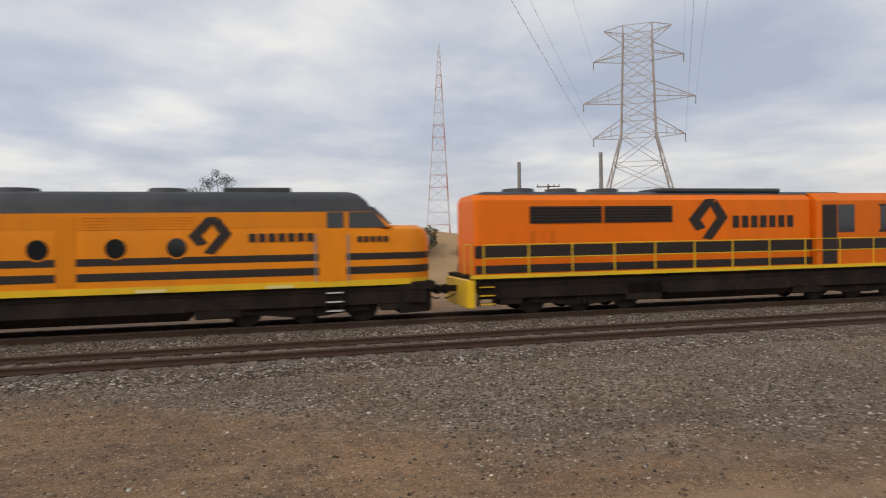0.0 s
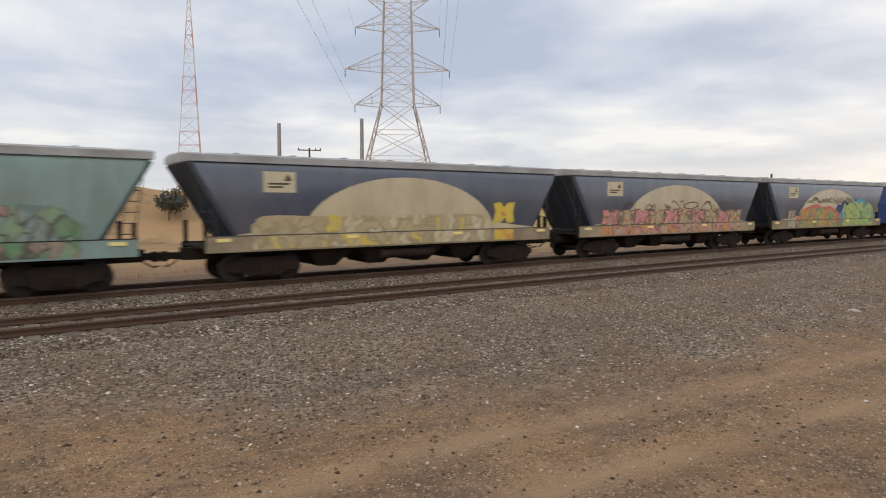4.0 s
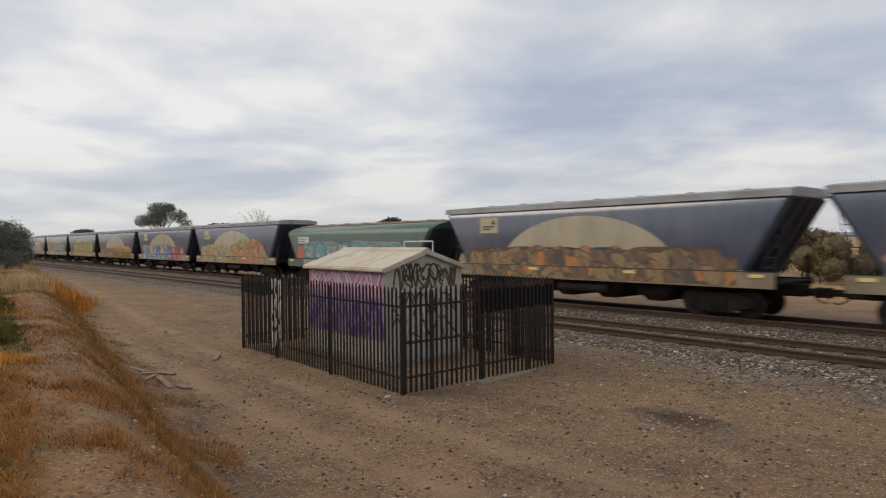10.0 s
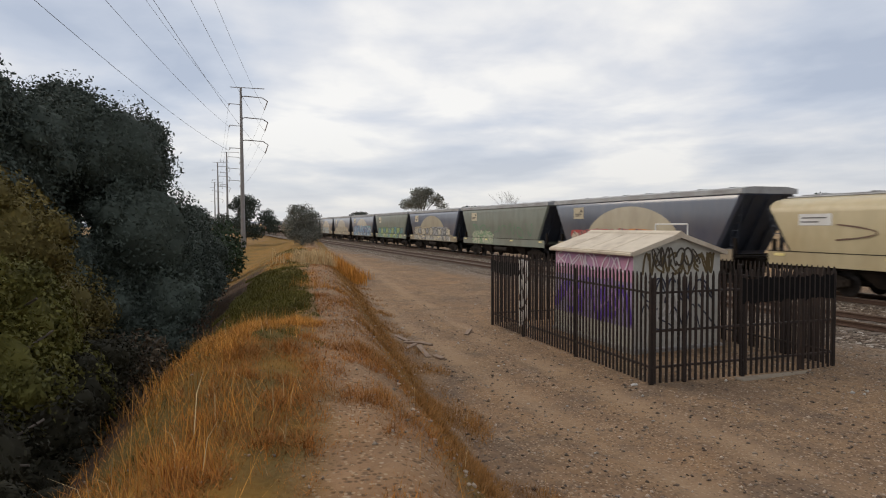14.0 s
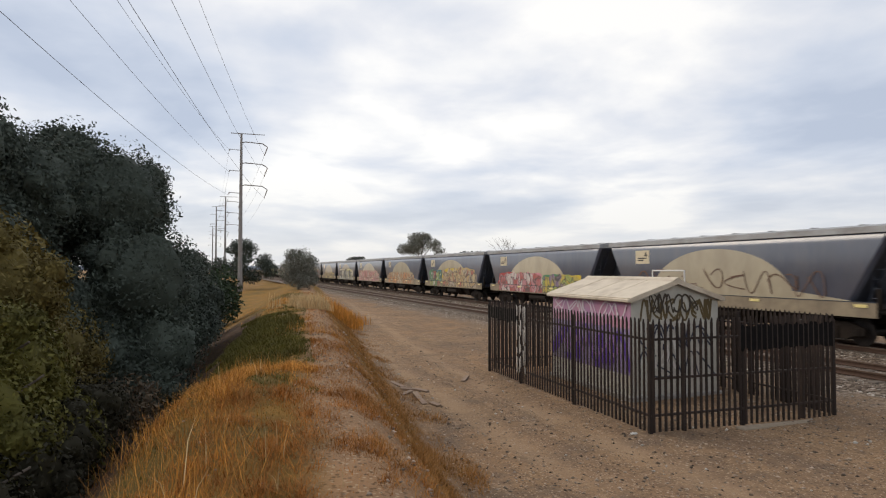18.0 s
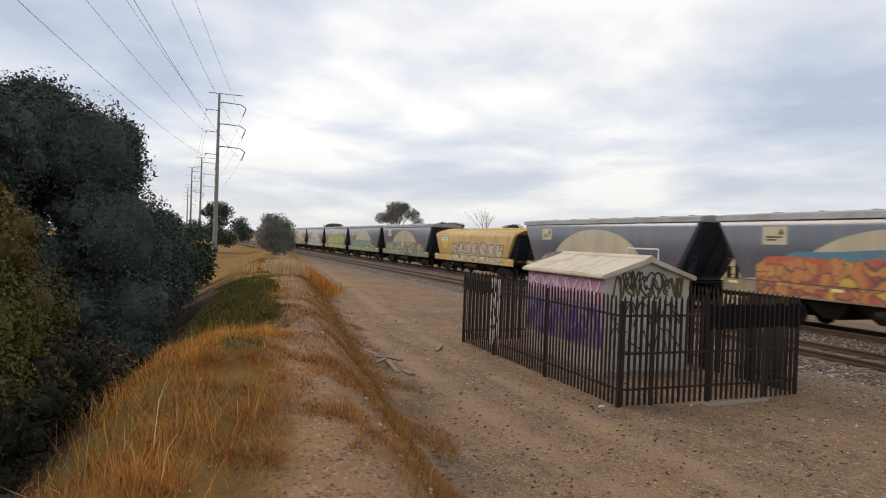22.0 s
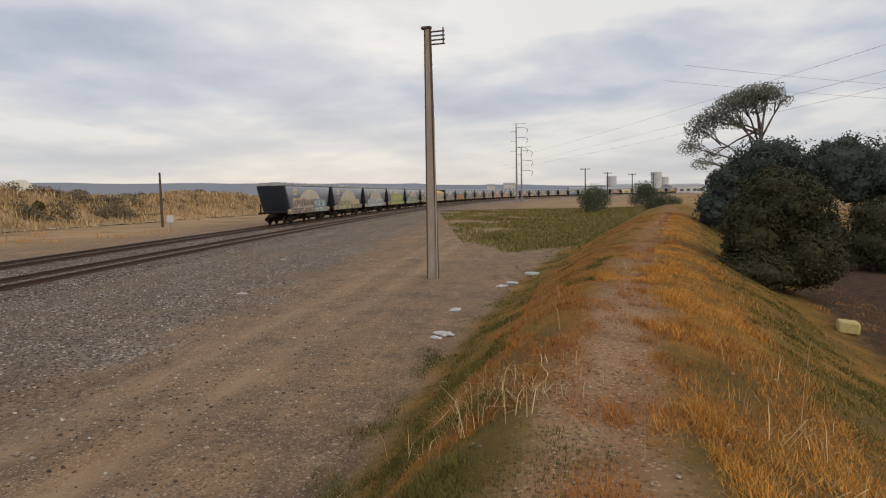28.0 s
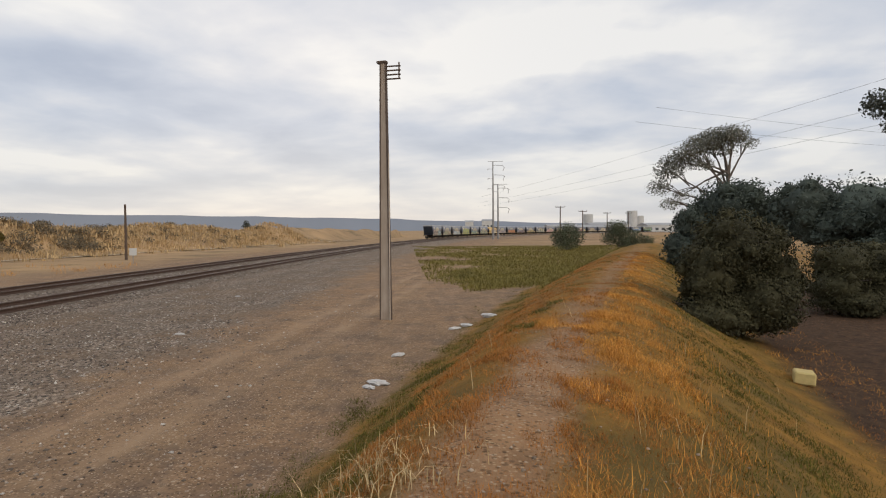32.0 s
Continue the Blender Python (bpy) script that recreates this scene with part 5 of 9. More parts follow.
ORANGE = body_paint("orange_loco_paint", (0.86, 0.175, 0.004), 0.94, (0.5, 0.12, 0.015), 0.3, 0.1)
AMBER = body_paint("amber_loco_paint", (0.86, 0.27, 0.006), 0.95, (0.5, 0.18, 0.02), 0.35, 0.1)
YELLOW = body_paint("yellow_loco_paint", (0.92, 0.58, 0.001), 0.96, (0.5, 0.36, 0.04), 0.3, 0.1)
SIGNAL = body_paint("yellow_edge_paint", (0.88, 0.55, 0.02), 0.9, (0.4, 0.28, 0.06), 0.3)
ROOF_DARK = surface("dark_loco_roof", (0.05, 0.053, 0.06), (0.036, 0.038, 0.043), 3, rough=0.6, stain=(0.1, 0.095, 0.09), stain_amount=0.5)
ROOF_GREEN = surface("grey_green_loco_roof", (0.12, 0.145, 0.135), (0.09, 0.11, 0.105), 3, rough=0.6, stain=(0.06, 0.06, 0.055), stain_amount=0.6)
BLUE = body_paint("deep_blue_loco_paint", (0.018, 0.045, 0.15), 0.85, (0.06, 0.07, 0.1), 0.4)
PALEGREY = body_paint("pale_grey_loco_paint", (0.50, 0.49, 0.44), 0.92, (0.35, 0.32, 0.27), 0.4)
STRIPE = surface("black_stripe", (0.03, 0.022, 0.018), rough=0.5)
LOGO_RED = surface("red_mark", (0.62, 0.10, 0.02), rough=0.5)
CHROME = surface("worn_steel", (0.5, 0.5, 0.5), rough=0.4, metal=0.6)
LAMP = surface("lamp_lens", (0.8, 0.78, 0.7), rough=0.1)


def outline(x0, x1, w, nose=0, blunt=0.12):
    """Plan of a loco body from x0 to x1; nose: length of a rounded nose at x1."""
    if nose:
        front = [(x1 - nose, -w), (x1 - nose * 0.45, -w * 0.9), (x1 - nose * 0.14, -w * 0.64), (x1, -w * 0.25), (x1, w * 0.25), (x1 - nose * 0.14, w * 0.64), (x1 - nose * 0.45, w * 0.9), (x1 - nose, w)]
    else:
        front = [(x1 - blunt, -w), (x1, -w + blunt), (x1, w - blunt), (x1 - blunt, w)]
    return [(x0, w - blunt), (x0, -w + blunt), (x0 + blunt, -w)] + front + [(x0 + blunt, w)]


def storeys(*levels):
    """A body lofted upwards through (height, plan) levels with equal numbers of points."""
    return Shape().loft([[(x, y, z) for x, y in plan] for z, plan in levels])


def disc_side(x, z, r, y, n=18, depth=0.02):
    poly = [(x + r * math.cos(2 * math.pi * i / n), z + r * math.sin(2 * math.pi * i / n)) for i in range(n)]
    return Shape().prism_y(poly, y - depth, y)


def plate(x0, x1, z0, z1, y, depth=0.012):
    return Shape().box(x0, x1, y - depth, y, z0, z1)


def both_sides(parent, name, fn, mat, label=""):
    """The same piece on either flank."""
    for sign in (-1, 1):
        sh = fn()
        if sign > 0:
            sh.v = [(x, -y, z) for x, y, z in sh.v]
        part(name, sh, mat, parent, label)


def mark(parent, x, z, s, mat, y=-1.472):
    """An abstract mark of two folded ribbons."""
    a = [(x - 0.62 * s, z), (x - 0.1 * s, z + 0.55 * s), (x + 0.24 * s, z + 0.55 * s), (x - 0.24 * s, z), (x - 0.08 * s, z - 0.22 * s), (x - 0.38 * s, z - 0.3 * s)]
    b = [(x + 0.62 * s, z + 0.05 * s), (x + 0.28 * s, z + 0.52 * s), (x + 0.06 * s, z + 0.38 * s), (x + 0.26 * s, z + 0.05 * s), (x - 0.2 * s, z - 0.5 * s), (x + 0.1 * s, z - 0.55 * s)]
    for poly in (a, b):
        part("mark", Shape().prism_y(poly, y - 0.006, y), mat, parent, "plain folded ribbon mark")


def name_bar(parent, x0, x1, z, h, n, mat, y=-1.472):
    """A name shown as a row of plain blocks."""
    w = (x1 - x0) / n
    for i in range(n):
        part("lettering_block", Shape().box(x0 + i * w, x0 + (i + 0.72) * w, y - 0.006, y, z, z + h), mat, parent)


def lettering(parent, text, x, z, size, mat, y):
    cu = bpy.data.curves.new("words", "FONT")
    cu.body, cu.size, cu.extrude, cu.offset = text, size, 0.004, 0.02 * size
    ob = new("words", cu)
    me = bpy.data.meshes.new_from_object(ob.evaluated_get(bpy.context.evaluated_depsgraph_get()))
    bpy.data.objects.remove(ob)
    me.transform(pose(x, y, z, 90, 0, 0))
    me.materials.clear()
    me.materials.append(mat)
    return part("lettering", me, mat, parent)


def loco_base(name, label, half, tank=BLACK, group="locomotives"):
    w = thing(name, label, "locomotive", group)
    fr = Shape().box(-half, half, -1.32, 1.32, 0.95, 1.2, 0.02).box(-half + 0.6, half - 0.6, -0.5, 0.5, 0.7, 0.98)
    part("underframe", fr, BLACK, w)
    for sign in (-1, 1):
        bogie(w, sign * (half - 4.0), (-1.75, 0.0, 1.75), 0.5)
        coupler(w, sign * (half + 0.45), sign)
    part("fuel_tank", Shape().prism_x([(-1.3, 0.95), (-1.35, 0.55), (-1.0, 0.28), (1.0, 0.28), (1.35, 0.55), (1.3, 0.95)], -2.6, 2.4), tank, w)
    part("air_reservoir", Shape().tube((2.5, -1.1, 0.8), (4.0, -1.1, 0.8), 0.17, n=12), BLACK, w)
    for y in (-1.3, 1.2):
        part("side_skirt", Shape().box(-half + 0.3, half - 0.3, y, y + 0.1, 0.56, 0.98, 0.01), BLACK, w)
    part("battery_box", Shape().box(-4.2, -2.8, -1.3, -0.8, 0.34, 0.95, 0.03), BLACK, w)
    part("equipment_box", Shape().box(2.6, 3.9, -1.28, -0.8, 0.32, 0.9, 0.03), BLACK, w)
    for sign in (-1, 1):
        part("sand_box", Shape().box(sign * (half - 1.35) - 0.4, sign * (half - 1.35) + 0.4, -1.28, -0.85, 0.36, 0.95, 0.03), BLACK, w)
    return w


def roof_fans(w, xs, mat, z):
    for x in xs:
        part("roof_fan", Shape().tube((x, 0, z - 0.05), (x, 0, z + 0.12), 0.62, 0.55, n=16), mat, w, smooth=True)


def steps(w, x, y, mat=BLACK, tread=WHITE):
    sh = Shape().box(x - 0.27, x - 0.24, y - 0.02, y + 0.3, 0.35, 1.2).box(x + 0.24, x + 0.27, y - 0.02, y + 0.3, 0.35, 1.2)
    st = part("step", sh, mat, w)
    for i in range(3):
        part("step_tread", Shape().box(x - 0.25, x + 0.25, y - 0.03, y + 0.25, 0.4 + i * 0.27, 0.43 + i * 0.27), tread, st)


def streamliner(label, paint, facing, sign_board, extra):
    """A carbody loco with a bulldog nose towards +x (facing 1) or -x (-1)."""
    w = loco_base("streamlined_locomotive", label, 9.75)
    f = facing
    turn = lambda sh: (setattr_points(sh, f), sh)[1]
    H = 9.75 if f > 0 else 10.0
    low = outline(-H, H, 1.45, nose=1.75)
    part("body", turn(storeys((1.16, low), (2.55, low), (2.82, [(x - 0.1 if x > 8 else x, y * (0.93 if x > 8 else 1)) for x, y in low]), (2.95, [(x - 0.32 if x > 8 else x, y * (0.72 if x > 8 else 0.99)) for x, y in low]))), paint, w, smooth=True)
    a, b, c = outline(-H, 8.4, 1.449), outline(-H, 7.85, 1.44), outline(-H + 0.05, 7.6, 1.36)
    part("upper_body", turn(storeys((2.9, a), (3.36, b))), paint, w)
    part("roof", turn(storeys((3.36, outline(-H, 7.86, 1.445)), (3.7, c), (3.9, outline(-H + 0.1, 7.4, 1.1)), (4.0, outline(-H + 0.15, 7.2, 0.6)))), ROOF_DARK, w, smooth=True)
    ws = Shape()
    for s in (-1, 1):
        ws.add([(8.36, s * 0.1, 2.97), (8.34, s * 1.2, 2.97), (7.78, s * 1.15, 3.5), (7.82, s * 0.1, 3.5), (8.42, s * 0.1, 2.99), (8.4, s * 1.2, 2.99), (7.86, s * 1.15, 3.52), (7.9, s * 0.1, 3.52)],
               [(3, 2, 1, 0), (4, 5, 6, 7), (0, 1, 5, 4), (1, 2, 6, 5), (2, 3, 7, 6), (3, 0, 4, 7)])
    part("windscreen", turn(ws), GLASS, w)
    both_sides(w, "cab_window", lambda: turn(Shape().prism_y([(7.05, 2.88), (8.2, 2.88), (7.85, 3.34), (7.05, 3.34)], -1.465, -1.45)), GLASS)
    both_sides(w, "side_window", lambda: turn(plate(6.4, 6.9, 2.88, 3.34, -1.45)), GLASS)
    both_sides(w, "cab_door", lambda: turn(plate(6.15, 6.95, 1.3, 2.84, -1.448, 0.02)), paint)
    for z0, z1 in ((1.92, 2.12), (1.5, 1.72)):
        band = [(x + (0.006 if x > 0 else 0), y * 1.0045) for x, y in outline(-H - 0.006, H + 0.006, 1.452, nose=1.75)]
        part("stripe", turn(Shape().prism_z(band, z0, z1)), STRIPE, w)
    edge = outline(-H - 0.008, H + 0.008, 1.462, nose=1.75)
    part("sill_band", turn(Shape().prism_z(edge, 1.14, 1.32)), SIGNAL, w)
    for x in (2.2, 0.62, -1.3, -3.88) if sign_board else (2.2, -1.83, -4.24, -8.35):
        rim = Shape()
        ring = [(x + 0.31 * math.cos(2 * math.pi * i / 20), 2.38 + 0.31 * math.sin(2 * math.pi * i / 20)) for i in range(20)]
        rim.prism_y(ring, -1.462, -1.45)
        p = part("porthole_rim", turn(rim), paint, w)
        part("porthole_glass", turn(disc_side(x, 2.38, 0.27, -1.462, depth=0.006)), GLASS, p)
    part("engine_door", turn(plate(-0.88, -0.38, 1.38, 3.25, -1.45, 0.014) if sign_board else plate(-1.44, -0.88, 1.38, 3.25, -1.45, 0.014)), extra, w)
    for x in (-3.6, -2.6, 0.2, 1.2, 2.2) if sign_board else (-8.6, -7.6, -3.6, -2.6, 0.2, 1.2, 2.2):
        g = Shape()
        for k in range(5):
            g.box(x - 0.42, x + 0.42, -1.462, -1.45, 2.9 + k * 0.08, 2.94 + k * 0.08)
        part("louvre", turn(g), paint, w)
    mark(w, 3.1 if sign_board else -2.95, 2.7, 0.95, STRIPE)
    name_bar(w, *((4.16, 6.08) if sign_board else (-1.86, 0.16)), 2.5, 0.24, 7, STRIPE)
    if not sign_board:
        part("side_grille", plate(-5.1, -4.2, 2.26, 2.38, -1.45, 0.014), STRIPE, w)
    name_bar(w, min(f * 7.3, f * 8.3), max(f * 7.3, f * 8.3), 2.45, 0.17, 5, STRIPE)
    for x in (-8.5, -4.5, 1.5, 5.0):
        part("reflector", turn(Shape().box(x - 0.4, x + 0.4, -1.475, -1.463, 1.15, 1.24)), REFLECT, w)
    roof_fans(w, [f * x for x in (-7.0, -5.4, -3.8, -2.2, 1.8)], ROOF_DARK, 4.0)
    part("roof_box", turn(Shape().box(3.4, 5.4, -0.6, 0.6, 3.95, 4.13, 0.04)), ROOF_DARK, w)
    part("headlamp", turn(Shape().tube((9.55, 0, 2.45), (9.82, 0, 2.45), 0.2, n=14)), LAMP, w)
    part("pilot", turn(Shape().prism_z([(8.6, -1.35), (9.6, -1.0), (9.85, -0.3), (9.85, 0.3), (9.6, 1.0), (8.6, 1.35)], 0.25, 1.13)), BLACK, w)
    steps(w, f * 6.6, -1.4)
    rail_line(w, [(f * 6.05, -1.5, 1.3), (f * 6.05, -1.5, 2.7)], CHROME)
    rail_line(w, [(f * 7.02, -1.5, 1.3), (f * 7.02, -1.5, 2.7)], CHROME)
    if sign_board:
        bd = part("notice_board", plate(-9.2, -5.7, 2.8, 3.2, -1.45, 0.01), WHITE, w, "white board with dark lettering")
        lettering(bd, "We're recruiting", -9.0, 2.88, 0.43, INK, -1.461)
        bd = part("notice_board", plate(-9.45, -5.75, 2.2, 2.74, -1.45, 0.01), WHITE, w, "white board with small dark print and a red mark")
        part("rule", plate(-7.62, -7.58, 2.2, 2.74, -1.46, 0.004), INK, bd)
        for z, xs in ((2.56, (-9.2, -8.75, -8.3)), (2.36, (-9.2, -8.6))):
            for x in xs:
                part("bar", plate(x, x + 0.36, z, z + 0.05, -1.46, 0.004), GREY_PRINT, bd)
        mark(bd, -7.1, 2.47, 0.3, LOGO_RED, -1.461)
        for x in (-6.8, -6.55, -6.3, -6.05):
            part("bar", plate(x, x + 0.17, 2.4, 2.5, -1.46, 0.004), INK, bd)
    return w


def setattr_points(sh, f):
    if f < 0:
        sh.v = [(-x, y, z) for x, y, z in sh.v]


def yellow_loco():
    w = loco_base("double_ended_locomotive", "bright yellow locomotive with round portholes and grey roof", 9.9)
    H = 9.95
    ends = lambda a, b_, wd: outline(-H - a, H + a, wd, blunt=b_)
    part("body", storeys((1.2, ends(0.05, 0.3, 1.45)), (2.3, ends(0.12, 0.3, 1.455)), (3.35, ends(-0.25, 0.3, 1.44))), YELLOW, w, smooth=True)
    part("roof", storeys((3.35, ends(-0.22, 0.3, 1.445)), (3.62, ends(-0.35, 0.3, 1.3)), (3.86, ends(-0.6, 0.4, 0.95)), (3.95, ends(-0.8, 0.3, 0.4))), ROOF_GREEN, w, smooth=True)
    for s in (-1, 1):
        q = lambda sh: (setattr_points(sh, s), sh)[1]
        for y0, y1 in ((-1.2, -0.1), (0.1, 1.2)):
            ws = Shape().add([(H - 0.02 + dx, y, z) if z < 3 else (H - 0.2 + dx, y, z) for dx in (0.0, 0.03) for y, z in ((y0, 2.7), (y1, 2.7), (y1, 3.2), (y0, 3.2))],
                             [(3, 2, 1, 0), (4, 5, 6, 7), (0, 1, 5, 4), (1, 2, 6, 5), (2, 3, 7, 6), (3, 0, 4, 7)])
            part("windscreen", q(ws), GLASS, w)
        both_sides(w, "cab_window", lambda: q(plate(8.92, 9.72, 2.66, 3.2, -1.447)), GLASS)
        d = part("cab_door", q(plate(7.5, 8.15, 1.3, 3.2, -1.45, 0.016)), YELLOW, w)
        part("door_window", q(plate(7.62, 8.02, 2.62, 3.1, -1.464, 0.008)), GLASS, d)
        rail_line(w, [(s * 7.38, -1.52, 1.3), (s * 7.38, -1.52, 2.5)], CHROME)
        rail_line(w, [(s * 8.28, -1.52, 1.3), (s * 8.28, -1.52, 2.5)], CHROME)
        part("headlamp_box", q(Shape().box(9.55, 9.8, -0.4, 0.4, 3.28, 3.6, 0.05)), YELLOW, w)
        part("pilot", q(Shape().box(9.7, 10.1, -1.45, -0.5, 0.4, 1.2, 0.04)), SIGNAL, w)
        part("pilot", q(Shape().box(9.7, 10.1, 0.5, 1.45, 0.4, 1.2, 0.04)), SIGNAL, w)
        steps(w, s * 7.82, -1.4)
        name_bar(w, s * 9.0 - 0.4, s * 9.0 + 0.4, 2.28, 0.16, 5, INK)
    for x in (-5.0, -1.39, 2.0, 5.35):
        p = part("porthole_rim", disc_side(x, 2.4, 0.33, -1.452, depth=0.012), YELLOW, w)
        part("porthole_glass", disc_side(x, 2.4, 0.29, -1.464, depth=0.006), GLASS, p)
    mark(w, -3.85, 2.6, 1.35, LOGO_RED)
    name_bar(w, -3.6, -0.7, 1.56, 0.36, 7, LOGO_RED)
    for x in (-9.6, -6.3, -3.2, 0.0, 3.4, 6.6, 9.4):
        part("reflector", Shape().box(x - 0.3, x + 0.3, -1.48, -1.465, 1.18, 1.27), WHITE, w)
    for x in (-5.2, 0.6):
        part("panel_seam", plate(x, x + 0.03, 1.25, 3.33, -1.452, 0.006), YELLOW, w)
    roof_fans(w, (-6.5, -4.8, -3.1, 4.6, 6.2), ROOF_GREEN, 3.95)
    part("roof_box", Shape().box(-1.6, 2.6, -0.55, 0.55, 3.9, 4.1, 0.05), ROOF_GREEN, w)
    return w


def handrails(w, x0, x1, z, y, mat, n):
    """Walkway railing: posts of their own, two long rails."""
    for i in range(n + 1):
        x = x0 + (x1 - x0) * i / n
        part("rail_post", Shape().tube((x, y, 1.32), (x, y, z), 0.024, n=6), mat, w)
    for q in (z, z - 0.42):
        rail_line(w, [(x0, y, q), (x1, y, q)], mat, 0.02)


def hood_loco(blue):
    """A hood unit with a walkway along it; the cab is at -x on the blue one, at +x on the orange one."""
    s = -1 if blue else 1
    q = lambda sh: (setattr_points(sh, s), sh)[1]
    label = "dark blue and pale grey hood locomotive with white railings" if blue else "orange hood locomotive with yellow walkway railings"
    w = loco_base("hood_locomotive", label, 9.7)
    main, low, edge = (BLUE, PALEGREY, SIGNAL) if blue else (ORANGE, ORANGE, SIGNAL)
    railing = WHITE if blue else SIGNAL
    up = 0.36 if blue else 0.0  # the blue one's walkway lies higher
    part("walkway", Shape().box(-9.75, 9.75, -1.45, 1.45, 1.18, 1.32 + up, 0.01), BLACK, w)
    both_sides(w, "walkway_edge", lambda: Shape().box(-9.75, 9.75, -1.47, -1.452, 1.22 + up, 1.34 + up), edge)
    hw = 1.12
    end = 7.8 if blue else 3.6
    part("hood", q(storeys((1.32, outline(-9.5, end, hw)), (3.7, outline(-9.5, end, hw)), (3.9, outline(-9.45, end, hw - 0.22)))), main, w)
    part("roof", q(storeys((3.9, outline(-9.4, 5.5, hw - 0.2)), (4.02, outline(-9.0, 5.4, 0.5)))), ROOF_DARK, w)
    if blue:
        part("cab", q(storeys((1.1, outline(7.8, 10.55, 1.42, blunt=0.5)), (2.5, outline(7.8, 10.6, 1.42, blunt=0.5)), (3.72, outline(7.8, 10.3, 1.38, blunt=0.35)))), main, w)
        part("cab_roof", q(storeys((3.72, outline(7.75, 10.35, 1.4, blunt=0.35)), (3.97, outline(7.8, 10.05, 1.1, blunt=0.3)), (4.04, outline(7.9, 9.85, 0.8, blunt=0.3)))), body_paint("grey_cab_roof_paint", (0.2, 0.21, 0.22)), w)
        both_sides(w, "cab_window", lambda: q(plate(8.12, 9.5, 2.66, 3.54, -1.41)), GLASS)
        both_sides(w, "window_frame", lambda: q(Shape().box(8.04, 9.58, -1.43, -1.4, 3.54, 3.6).box(8.04, 9.58, -1.43, -1.4, 2.6, 2.66).box(8.04, 8.12, -1.43, -1.4, 2.6, 3.6).box(9.5, 9.58, -1.43, -1.4, 2.6, 3.6)), WHITE)
        both_sides(w, "lower_panel", lambda: q(plate(7.82, 10.05, 1.62, 2.56, -1.421, 0.012)), PALEGREY)
        for y0, y1 in ((-0.85, -0.08), (0.08, 0.85)):
            ws = Shape().add([(x + dx, y, z) for dx in (0.0, 0.04) for x, y, z in ((10.6, y0, 2.5), (10.6, y1, 2.5), (10.38, y1, 3.42), (10.38, y0, 3.42))],
                             [(3, 2, 1, 0), (4, 5, 6, 7), (0, 1, 5, 4), (1, 2, 6, 5), (2, 3, 7, 6), (3, 0, 4, 7)])
            part("windscreen", q(ws), GLASS, w)
        part("nose_panel", q(Shape().box(10.57, 10.63, -0.9, 0.9, 1.25, 2.3, 0.02)), SIGNAL, w, "yellow panel on the blunt nose")
        for z in (1.4, 1.75):
            part("nose_stripe", q(Shape().box(10.62, 10.65, -0.9, 0.9, z, z + 0.16)), STRIPE, w)
        hb = part("headlamp_box", q(Shape().box(10.0, 10.45, -0.55, 0.55, 3.5, 3.98, 0.05)), SIGNAL, w)
        for y in (-0.25, 0.25):
            part("headlamp", q(Shape().tube((10.42, y, 3.74), (10.5, y, 3.74), 0.14, n=12)), LAMP, hb)
    else:
        part("cab", q(storeys((1.32, outline(3.6, 8.1, 1.42)), (3.65, outline(3.6, 8.0, 1.42)), (3.95, outline(3.6, 7.8, 1.05)))), main, w)
        part("nose", q(storeys((1.32, outline(8.0, 9.5, 1.0)), (2.35, outline(8.0, 9.4, 1.0)), (2.55, outline(8.0, 9.2, 0.85)))), low, w)
        both_sides(w, "cab_window", lambda: q(plate(4.45, 5.2, 2.5, 3.5, -1.42)), GLASS)
        both_sides(w, "cab_window", lambda: q(plate(6.4, 7.75, 2.55, 3.45, -1.42)), GLASS)
        both_sides(w, "window_frame", lambda: q(Shape().box(6.32, 7.83, -1.428, -1.418, 3.45, 3.52).box(6.32, 7.83, -1.428, -1.418, 2.48, 2.55)), WHITE if blue else STRIPE)
        both_sides(w, "cab_door", lambda: q(plate(3.75, 4.4, 1.36, 3.5, -1.42)), STRIPE)
    if blue:
        for a, b_ in ((-9.4, -2.0), (7.75, 0.8)):
            m = (a + b_) / 2
            poly = [(a, 1.7), (b_, 1.72), (-4.0, 2.12), (-6.0, 2.4), (a, 2.46)] if a < b_ else [(b_, 1.72), (a, 1.7), (a, 2.54), (3.8, 2.28)]
            both_sides(w, "pale_swoosh", lambda: q(Shape().prism_y(poly, -hw - 0.012, -hw)), PALEGREY, "pale grey painted swoosh")
        both_sides(w, "gold_line", lambda: q(plate(-9.1, 5.3, 3.58, 3.64, -hw, 0.008)), SIGNAL)
        name_bar(w, -2.3, -0.45, 2.64, 0.46, 4, WHITE, -hw - 0.01)
        name_bar(w, -0.25, 1.1, 2.64, 0.46, 3, WHITE, -hw - 0.01)
        part("rule", plate(-2.45, 1.2, 3.2, 3.27, -hw - 0.01, 0.006), WHITE, w)
        part("rule", plate(-2.45, 1.2, 2.44, 2.51, -hw - 0.01, 0.006), WHITE, w)
        box = part("equipment_box", Shape().box(6.1, 9.35, -1.4, -hw, 1.7, 2.46, 0.03), PALEGREY, w, "pale grey equipment box on the walkway")
        for x in (6.3, 6.62, 6.94):
            part("box_grille", plate(x, x + 0.26, 2.06, 2.29, -1.4, 0.01), STRIPE, box)
        for x in (7.35, 8.35):
            part("box_seam", plate(x, x + 0.03, 1.72, 2.44, -1.4, 0.006), STRIPE, box)
        part("radiator_grille", plate(4.6, 9.2, 2.6, 3.45, -hw, 0.03), surface("blue_black_mesh", (0.02, 0.026, 0.05), rough=0.7), w)
    else:
